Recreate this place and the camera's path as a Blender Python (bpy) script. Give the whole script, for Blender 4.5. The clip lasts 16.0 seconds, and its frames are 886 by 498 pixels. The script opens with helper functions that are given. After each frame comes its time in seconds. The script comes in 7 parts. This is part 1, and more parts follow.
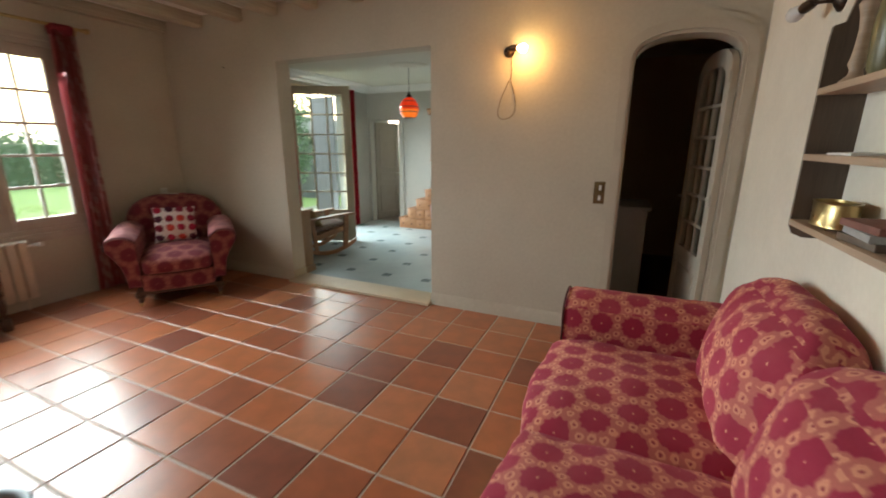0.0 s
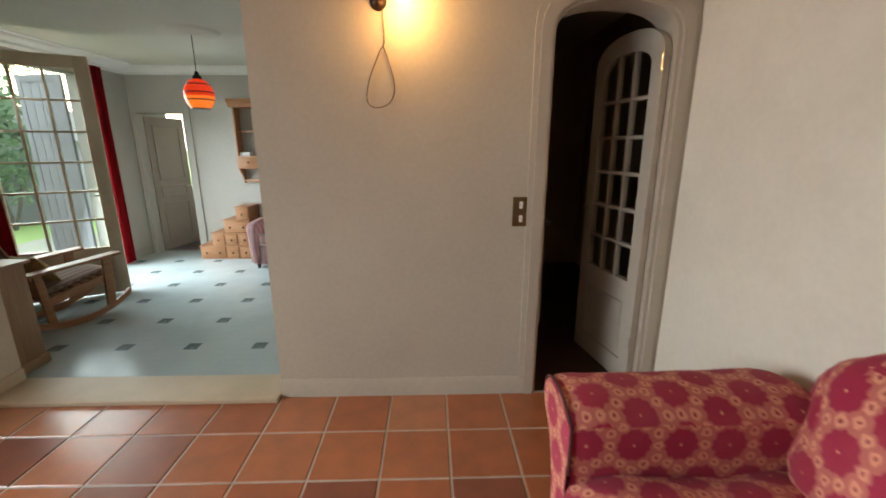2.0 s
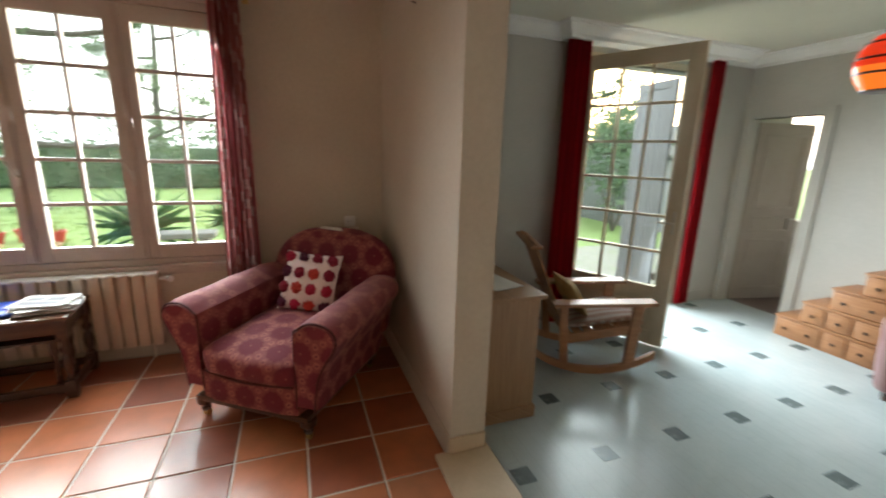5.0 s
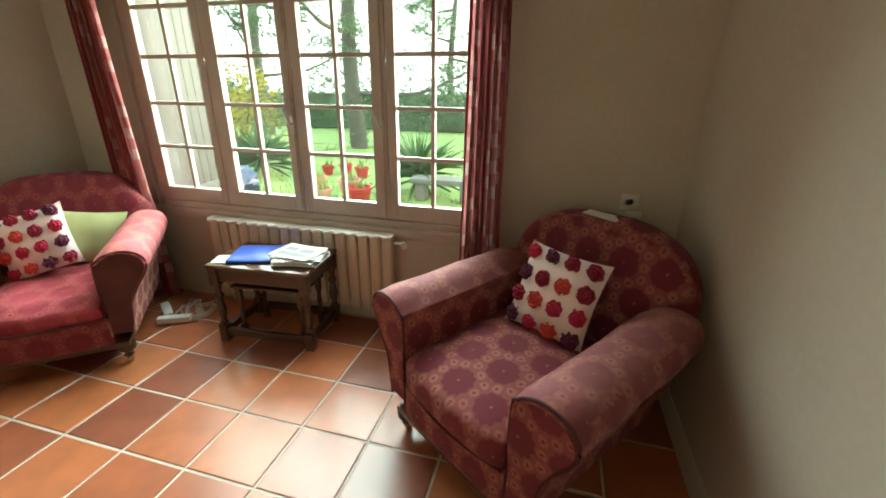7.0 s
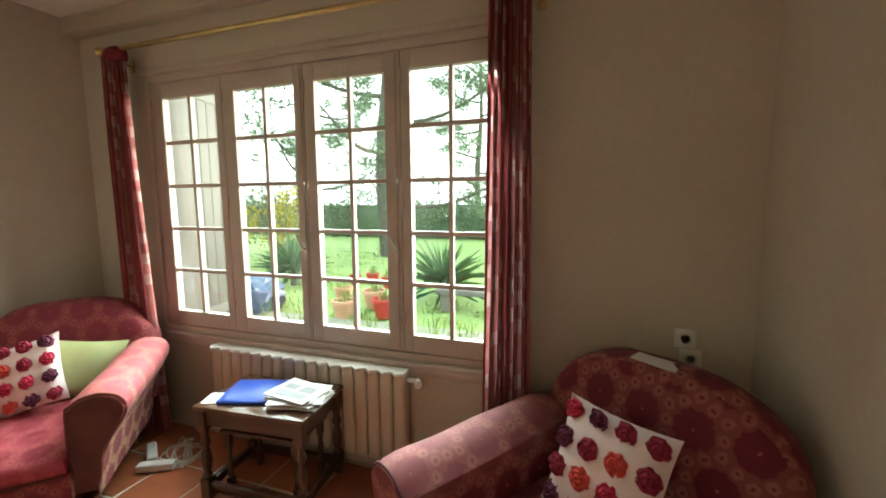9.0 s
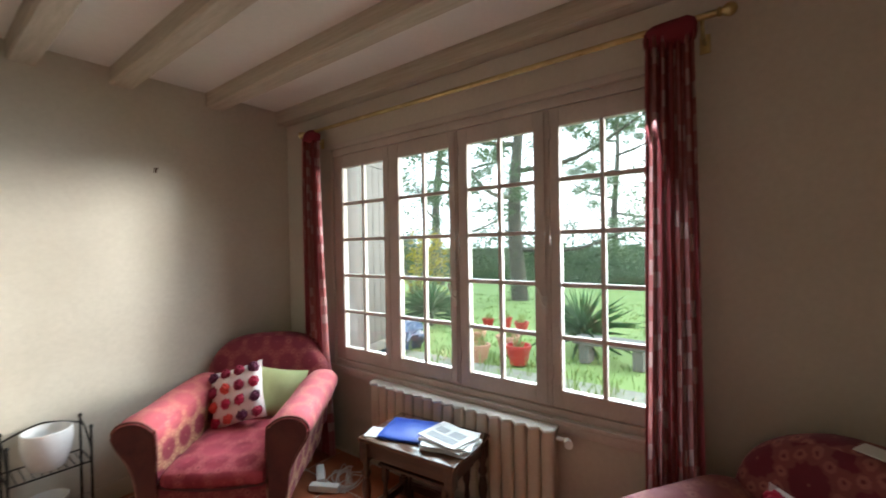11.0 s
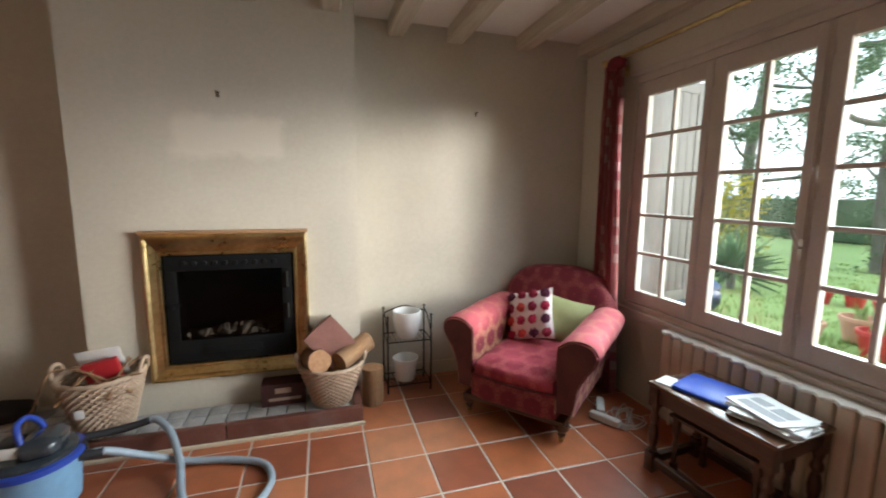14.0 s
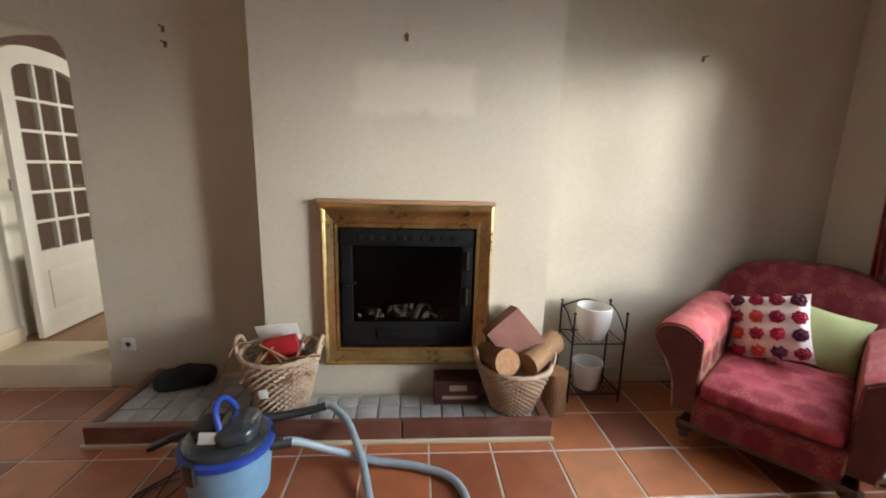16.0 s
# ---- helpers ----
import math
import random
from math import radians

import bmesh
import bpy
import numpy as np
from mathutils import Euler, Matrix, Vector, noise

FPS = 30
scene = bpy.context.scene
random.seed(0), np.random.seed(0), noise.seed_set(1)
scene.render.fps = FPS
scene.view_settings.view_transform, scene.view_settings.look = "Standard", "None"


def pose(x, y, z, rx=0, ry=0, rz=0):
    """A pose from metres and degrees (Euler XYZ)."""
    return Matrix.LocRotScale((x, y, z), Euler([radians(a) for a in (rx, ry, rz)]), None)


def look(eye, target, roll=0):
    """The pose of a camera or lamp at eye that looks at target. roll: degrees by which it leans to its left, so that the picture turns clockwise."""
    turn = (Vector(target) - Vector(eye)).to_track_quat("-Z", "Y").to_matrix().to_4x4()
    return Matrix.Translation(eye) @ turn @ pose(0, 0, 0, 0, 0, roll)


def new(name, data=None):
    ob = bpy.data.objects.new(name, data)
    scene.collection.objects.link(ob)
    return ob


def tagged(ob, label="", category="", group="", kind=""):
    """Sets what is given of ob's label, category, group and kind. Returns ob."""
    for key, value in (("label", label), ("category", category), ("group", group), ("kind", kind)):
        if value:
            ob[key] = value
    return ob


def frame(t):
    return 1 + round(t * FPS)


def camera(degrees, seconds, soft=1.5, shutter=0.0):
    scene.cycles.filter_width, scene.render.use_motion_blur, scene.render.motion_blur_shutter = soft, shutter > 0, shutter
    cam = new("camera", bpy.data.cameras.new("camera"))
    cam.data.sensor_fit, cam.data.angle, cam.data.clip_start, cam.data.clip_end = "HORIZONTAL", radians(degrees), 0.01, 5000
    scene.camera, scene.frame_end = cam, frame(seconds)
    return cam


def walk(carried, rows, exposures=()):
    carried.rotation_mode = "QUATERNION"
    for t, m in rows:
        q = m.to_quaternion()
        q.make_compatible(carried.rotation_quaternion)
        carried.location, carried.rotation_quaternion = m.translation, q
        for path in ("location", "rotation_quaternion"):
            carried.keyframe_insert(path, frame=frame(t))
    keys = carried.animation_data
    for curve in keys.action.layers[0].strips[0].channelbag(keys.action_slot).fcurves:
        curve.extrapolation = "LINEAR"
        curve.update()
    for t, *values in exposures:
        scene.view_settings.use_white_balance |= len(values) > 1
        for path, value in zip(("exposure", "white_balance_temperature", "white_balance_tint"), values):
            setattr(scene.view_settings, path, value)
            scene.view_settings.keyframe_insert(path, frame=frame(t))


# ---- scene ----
cam = camera(94.4, 16.0, 1.8, 0.4)
PATH = [
    (0, (0.345, 0.252, 1.477), (-0.441, 2.023, 0.98), 0.2),
    (0.5, (0.075, 0.49, 1.465), (-0.418, 2.374, 1.011), -0.8),
    (1, (-0.109, 0.756, 1.46), (-0.334, 2.691, 1.009), -0.6),
    (1.5, (-0.233, 1.031, 1.495), (-0.28, 2.968, 0.999), -0.8),
    (2, (-0.324, 1.323, 1.477), (-0.268, 3.262, 0.989), -0.0),
    (2.5, (-0.417, 1.644, 1.498), (-0.562, 3.576, 1.002), 0.6),
    (3, (-0.493, 1.994, 1.482), (-1.138, 3.828, 1.013), 1.5),
    (3.5, (-0.648, 2.278, 1.476), (-1.634, 3.947, 0.98), 1.4),
    (4, (-0.916, 2.517, 1.455), (-2.214, 3.964, 0.985), 0.9),
    (4.5, (-1.132, 2.733, 1.442), (-2.734, 3.846, 1.002), 1.0),
    (5, (-1.31, 2.886, 1.468), (-3.136, 3.563, 1.015), 1.7),
    (5.2, (-1.4, 2.912, 1.447), (-3.282, 3.404, 0.98), 1.7),
    (7.3, (-2.389, 2.898, 1.448), (-4.171, 2.374, 0.707), 0.3),
    (7.5, (-2.449, 2.864, 1.446), (-4.224, 2.334, 0.691), 0.1),
    (8, (-2.548, 2.83, 1.458), (-4.353, 2.268, 0.803), 0.1),
    (8.5, (-2.582, 2.868, 1.496), (-4.457, 2.278, 1.125), 0.1),
    (8.7, (-2.578, 2.876, 1.51), (-4.465, 2.279, 1.222), -0.1),
    (10.8, (-2.48, 2.823, 1.588), (-4.135, 1.701, 1.582), -1.1),
    (11, (-2.467, 2.809, 1.582), (-4.066, 1.608, 1.566), -1.0),
    (11.5, (-2.445, 2.785, 1.572), (-3.901, 1.416, 1.508), -0.6),
    (12, (-2.433, 2.765, 1.548), (-3.746, 1.261, 1.434), -0.3),
    (12.5, (-2.417, 2.745, 1.536), (-3.579, 1.125, 1.37), -0.1),
    (13, (-2.398, 2.735, 1.528), (-3.392, 1.011, 1.325), 0.1),
    (13.5, (-2.381, 2.737, 1.517), (-3.167, 0.913, 1.28), 0.3),
    (14, (-2.336, 2.729, 1.51), (-2.899, 0.829, 1.239), 0.5),
    (14.5, (-2.24, 2.7, 1.499), (-2.513, 0.744, 1.182), 0.8),
    (15, (-2.033, 2.623, 1.483), (-2.144, 0.658, 1.125), 0.3),
    (15.5, (-1.882, 2.442, 1.455), (-1.976, 0.481, 1.075), 0.7),
    (16, (-1.808, 2.121, 1.456), (-1.941, 0.165, 1.059), 1.5),
]
EXPOSURES = [(0.0, 2.25, 6350, 3), (0.5, 2.2, 6400, 3), (1.0, 2.3, 6400, 3), (1.5, 2.4, 6350, 4), (2.2, 2.4, 6350, 7), (3.0, 2.35, 6300, 7), (3.5, 2.4, 6200, 3), (4.0, 2.25, 6150, 1), (4.5, 2.5, 6350, 7), (5.0, 2.5, 6450, 9), (7.4, 2.6, 6450, -12), (8.6, 2.6, 6450, -8), (11.0, 2.15, 5800, 5), (13.0, 2.0, 5850, 6), (15.0, 2.0, 5950, 6), (16.0, 2.15, 5950, 6)]
walk(cam, [(t, look(eye, target, roll)) for t, eye, target, roll in PATH], EXPOSURES)

# ---- world, sun and exposure ----
world = bpy.data.worlds.new("World")
scene.world = world
world.use_nodes = True
wn = world.node_tree
wn.nodes.clear()
w_out, w_bg = wn.nodes.new("ShaderNodeOutputWorld"), wn.nodes.new("ShaderNodeBackground")
w_sky, w_mix = wn.nodes.new("ShaderNodeTexSky"), wn.nodes.new("ShaderNodeMix")
w_sky.sky_type, w_sky.sun_disc = "NISHITA", False
w_sky.sun_elevation, w_sky.sun_rotation = radians(7), radians(-54)
w_sky.air_density, w_sky.dust_density = 1.2, 4.0
w_mix.data_type = "RGBA"
w_mix.inputs[0].default_value = 0.55
w_mix.inputs[7].default_value = (9.6, 10.0, 10.4, 1)   # overcast veil
wn.links.new(w_sky.outputs[0], w_mix.inputs[6])
wn.links.new(w_mix.outputs[2], w_bg.inputs[0])
w_bg.inputs[1].default_value = 0.15
wn.links.new(w_bg.outputs[0], w_out.inputs[0])
sun = new("sun", bpy.data.lights.new("sun", "SUN"))
sun.data.energy, sun.data.angle, sun.data.color = 1.9, radians(16), (1.0, 0.95, 0.88)
sun.matrix_world = look((-10, 7.2, 1.50), (0, 0, 0))
SCONCE_W = 1.05
# sky light entering by the large openings, and by an unseen one behind the step: place, width, height, watts, way it
# falls, colour
for name, at, wide, high, watts, way, tint in (
        ("window_daylight", (-4.632, 1.345, 1.52), 2.31, 1.56, 20, (1, 0, -0.46), (0.93, 0.97, 1.0)),
        ("garden_door_daylight", (-4.632, 6.075, 1.125), 1.35, 2.25, 13, (1, 0.08, -0.45), (0.86, 0.95, 1.0)),
        ("back_room_daylight", (-1.61, -2.2, 1.6), 0.58, 0.98, 6, (1, 0.25, -0.15), (1.0, 0.90, 0.74))):
    d = bpy.data.lights.new(name, "AREA")
    d.shape, d.size, d.size_y, d.energy, d.color = "RECTANGLE", wide, high, watts, tint
    d.spread = radians(115)
    o = new(name, d)
    o.matrix_world = look(at, Vector(at) + Vector(way))



# ---- materials ----
def nodes_of(name):
    m = bpy.data.materials.new(name)
    m.use_nodes = True
    nt = m.node_tree
    return m, nt, nt.nodes["Principled BSDF"]


def ramp(nt, fac, stops):
    r = nt.nodes.new("ShaderNodeValToRGB")
    e = r.color_ramp.elements
    while len(e) < len(stops):
        e.new(0.5)
    for el, (p, c) in zip(e, stops):
        el.position, el.color = p, (*c, 1)
    nt.links.new(fac, r.inputs[0])
    return r.outputs[0]


def math_node(nt, op, a, b=None, clamp=False):
    n = nt.nodes.new("ShaderNodeMath")
    n.operation, n.use_clamp = op, clamp
    for i, v in enumerate((a, b)):
        if v is None:
            continue
        if isinstance(v, (int, float)):
            n.inputs[i].default_value = v
        else:
            nt.links.new(v, n.inputs[i])
    return n.outputs[0]


def mix_col(nt, fac, a, b, blend="MIX"):
    n = nt.nodes.new("ShaderNodeMix")
    n.data_type, n.blend_type = "RGBA", blend
    for i, v in ((0, fac), (6, a), (7, b)):
        if isinstance(v, (int, float)):
            n.inputs[i].default_value = v
        elif isinstance(v, tuple):
            n.inputs[i].default_value = (*v, 1)
        else:
            nt.links.new(v, n.inputs[i])
    return n.outputs[2]


def coords(nt, kind="Object", scale=(1, 1, 1)):
    tc, mp = nt.nodes.new("ShaderNodeTexCoord"), nt.nodes.new("ShaderNodeMapping")
    mp.inputs[3].default_value = scale
    nt.links.new(tc.outputs[kind], mp.inputs[0])
    return mp.outputs[0]


def noise_tex(nt, vec, scale, detail=4.0, rough=0.55):
    n = nt.nodes.new("ShaderNodeTexNoise")
    n.inputs["Scale"].default_value, n.inputs["Detail"].default_value, n.inputs["Roughness"].default_value = scale, detail, rough
    nt.links.new(vec, n.inputs["Vector"])
    return n.outputs[0]


def bump(nt, bsdf, height, strength=0.2, dist=0.01):
    b = nt.nodes.new("ShaderNodeBump")
    b.inputs["Strength"].default_value, b.inputs["Distance"].default_value = strength, dist
    nt.links.new(height, b.inputs["Height"])
    nt.links.new(b.outputs[0], bsdf.inputs["Normal"])


def rough_var(nt, bsdf, fac, lo, hi):
    mr = nt.nodes.new("ShaderNodeMapRange")
    mr.inputs[3].default_value, mr.inputs[4].default_value = lo, hi
    nt.links.new(fac, mr.inputs[0])
    nt.links.new(mr.outputs[0], bsdf.inputs["Roughness"])


def surface(name, dark, light, rough=0.6, scale=3.0, fine=60.0, relief=0.15, metal=0.0, stretch=(1, 1, 1), stain=None, stain_amount=0.5, kind="Object", coat=0.0):
    """A mottled surface with two scales of variation; stain: a second colour in large soft patches."""
    m, nt, b = nodes_of(name)
    v = coords(nt, kind, stretch)
    big, small = noise_tex(nt, v, scale, 5), noise_tex(nt, v, fine, 3)
    mixed = math_node(nt, "ADD", math_node(nt, "MULTIPLY", big, 0.65), math_node(nt, "MULTIPLY", small, 0.35))
    col = ramp(nt, mixed, [(0.3, dark), (0.7, light)])
    if stain:
        patch = noise_tex(nt, v, scale * 0.45, 6, 0.6)
        fac = math_node(nt, "MULTIPLY", ramp(nt, patch, [(0.52, (0, 0, 0)), (0.75, (1, 1, 1))]), stain_amount)
        col = mix_col(nt, fac, col, stain)
    nt.links.new(col, b.inputs["Base Color"])
    b.inputs["Metallic"].default_value = metal
    b.inputs["Coat Weight"].default_value = coat
    rough_var(nt, b, mixed, max(0.03, rough - 0.12), min(1, rough + 0.12))
    bump(nt, b, mixed, relief, 0.006)
    return m


def wood(name, dark, light, rough=0.5, grain=(1, 14, 14), coat=0.0, relief=0.15):
    m, nt, b = nodes_of(name)
    v = coords(nt, "UV", grain)
    n1, n2 = noise_tex(nt, v, 3.0, 6, 0.6), noise_tex(nt, v, 18.0, 3)
    f = math_node(nt, "ADD", math_node(nt, "MULTIPLY", n1, 0.7), math_node(nt, "MULTIPLY", n2, 0.3))
    nt.links.new(ramp(nt, f, [(0.32, dark), (0.68, light)]), b.inputs["Base Color"])
    rough_var(nt, b, f, rough - 0.1, rough + 0.12)
    b.inputs["Coat Weight"].default_value = coat
    bump(nt, b, f, relief, 0.003)
    return m


def plain(name, col, rough=0.5, metal=0.0, emit=None, power=0.0):
    m, nt, b = nodes_of(name)
    v = coords(nt)
    n = noise_tex(nt, v, 25, 4)
    lo = tuple(c * 0.88 for c in col)
    nt.links.new(ramp(nt, n, [(0.3, lo), (0.7, col)]), b.inputs["Base Color"])
    b.inputs["Roughness"].default_value, b.inputs["Metallic"].default_value = rough, metal
    if emit:
        b.inputs["Emission Color"].default_value = (*emit, 1)
        b.inputs["Emission Strength"].default_value = power
    return m


def glass_mat(name, tint=(1, 1, 1), base=0.05):
    m = bpy.data.materials.new(name)
    m.use_nodes = True
    nt = m.node_tree
    nt.nodes.clear()
    out, tr, gl, mx, fr = (nt.nodes.new("ShaderNode" + k) for k in ("OutputMaterial", "BsdfTransparent", "BsdfGlossy", "MixShader", "LayerWeight"))
    tr.inputs[0].default_value = (*tint, 1)
    gl.inputs["Roughness"].default_value = 0.02
    gloss = math_node(nt, "POWER", fr.outputs["Facing"], 4.0)
    nt.links.new(math_node(nt, "ADD", math_node(nt, "MULTIPLY", gloss, 0.5), base), mx.inputs[0])
    nt.links.new(tr.outputs[0], mx.inputs[1])
    nt.links.new(gl.outputs[0], mx.inputs[2])
    nt.links.new(mx.outputs[0], out.inputs[0])
    return m


def flower_fabric(name, disc, ground, step=0.15, wear=(0.5, 0.2, 0.2), wear_amount=0.3, lit_fade=None):
    """Woven upholstery: staggered scalloped blooms with a pale eye, ringed by chains of little hollow flowers."""
    m, nt, b = nodes_of(name)

    def mul(p, q):
        return math_node(nt, "MULTIPLY", p, q)

    def add(p, q):
        return math_node(nt, "ADD", p, q)

    def away(px, py, qx, qy):
        dx, dy = math_node(nt, "SUBTRACT", px, qx), math_node(nt, "SUBTRACT", py, qy)
        return math_node(nt, "SQRT", add(mul(dx, dx), mul(dy, dy)))
    uv = coords(nt, "UV")
    wob, nz = nt.nodes.new("ShaderNodeVectorMath"), nt.nodes.new("ShaderNodeTexNoise")
    wob.operation = "MULTIPLY_ADD"
    nz.inputs["Scale"].default_value = 45
    nt.links.new(uv, nz.inputs["Vector"])
    nt.links.new(nz.outputs[1], wob.inputs[0])
    wob.inputs[1].default_value = (0.021, 0.021, 0)
    nt.links.new(uv, wob.inputs[2])
    sep = nt.nodes.new("ShaderNodeSeparateXYZ")
    nt.links.new(wob.outputs[0], sep.inputs[0])
    v = mul(sep.outputs[1], 1 / (step * 0.866))
    odd = math_node(nt, "MODULO", math_node(nt, "FLOOR", add(v, 400)), 2)
    u = add(mul(sep.outputs[0], 1 / step), mul(odd, 0.5))
    fu = math_node(nt, "SUBTRACT", math_node(nt, "FRACT", add(u, 400)), 0.5)
    fv = mul(math_node(nt, "SUBTRACT", math_node(nt, "FRACT", add(v, 400)), 0.5), 0.866)
    d = math_node(nt, "SQRT", add(mul(fu, fu), mul(fv, fv)))
    angle = add(math_node(nt, "ARCTAN2", fv, fu), 4 * math.pi)
    fold = math_node(nt, "PINGPONG", angle, math.pi / 6)
    px, py = mul(d, math_node(nt, "COSINE", fold)), mul(d, math_node(nt, "SINE", fold))
    ring = math_node(nt, "MINIMUM", away(px, py, 0.5, 0.0), away(px, py, 0.5, 0.2887))
    lobes = add(1.0, mul(math_node(nt, "COSINE", mul(angle, 12.0)), 0.05))
    bloom = mul(d, lobes)
    dk = tuple(c * 0.7 + g * 0.12 for c, g in zip(disc, ground))
    mid = tuple(c * 0.55 + g * 0.45 for c, g in zip(disc, ground))
    chain = ramp(nt, ring, [(0.028, dk), (0.042, ground), (0.098, ground), (0.112, mid), (0.15, mid)])
    body = ramp(nt, bloom, [(0.0, ground), (0.022, ground), (0.034, disc), (0.355, disc)])
    col = mix_col(nt, ramp(nt, bloom, [(0.345, (0, 0, 0)), (0.37, (1, 1, 1))]), body, chain)
    big = noise_tex(nt, coords(nt), 5, 5, 0.6)
    col = mix_col(nt, mul(ramp(nt, big, [(0.42, (0, 0, 0)), (0.68, (1, 1, 1))]), wear_amount), col, wear)
    if lit_fade:   # arm tops painted paler: fading and the light on them, in the colour
        tone, low, high, amount = lit_fade
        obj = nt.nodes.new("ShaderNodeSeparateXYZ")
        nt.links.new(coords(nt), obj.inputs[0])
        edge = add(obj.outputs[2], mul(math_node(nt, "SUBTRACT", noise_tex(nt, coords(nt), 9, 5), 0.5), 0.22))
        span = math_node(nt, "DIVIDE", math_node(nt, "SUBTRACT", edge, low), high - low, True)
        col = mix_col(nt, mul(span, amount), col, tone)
    weave = noise_tex(nt, uv, 350, 2)
    col = mix_col(nt, 0.3, col, ramp(nt, weave, [(0.3, (0.25, 0.25, 0.25)), (0.7, (0.75, 0.75, 0.75))]), "OVERLAY")
    nt.links.new(col, b.inputs["Base Color"])
    b.inputs["Roughness"].default_value = 0.85
    b.inputs["Sheen Weight"].default_value = 0.05
    bump(nt, b, add(mul(bloom, -1.0), weave), 0.35, 0.004)
    return m


def tile_mat(name, stops, rough):
    """Glazed floor tile: each piece takes its own colour."""
    m, nt, b = nodes_of(name)
    info = nt.nodes.new("ShaderNodeObjectInfo")
    base = ramp(nt, info.outputs["Random"], stops)
    v = coords(nt)
    n, n2 = noise_tex(nt, v, 7, 5), noise_tex(nt, v, 70, 3)
    col = mix_col(nt, 0.35, base, ramp(nt, n, [(0.3, (0.16, 0.07, 0.04)), (0.7, (0.6, 0.33, 0.2))]), "OVERLAY")
    nt.links.new(col, b.inputs["Base Color"])
    rough_var(nt, b, n, rough - 0.07, rough + 0.15)
    b.inputs["Coat Weight"].default_value, b.inputs["Coat Roughness"].default_value = 0.45, 0.24
    bump(nt, b, math_node(nt, "ADD", n, math_node(nt, "MULTIPLY", n2, 0.15)), 0.12, 0.006)
    return m


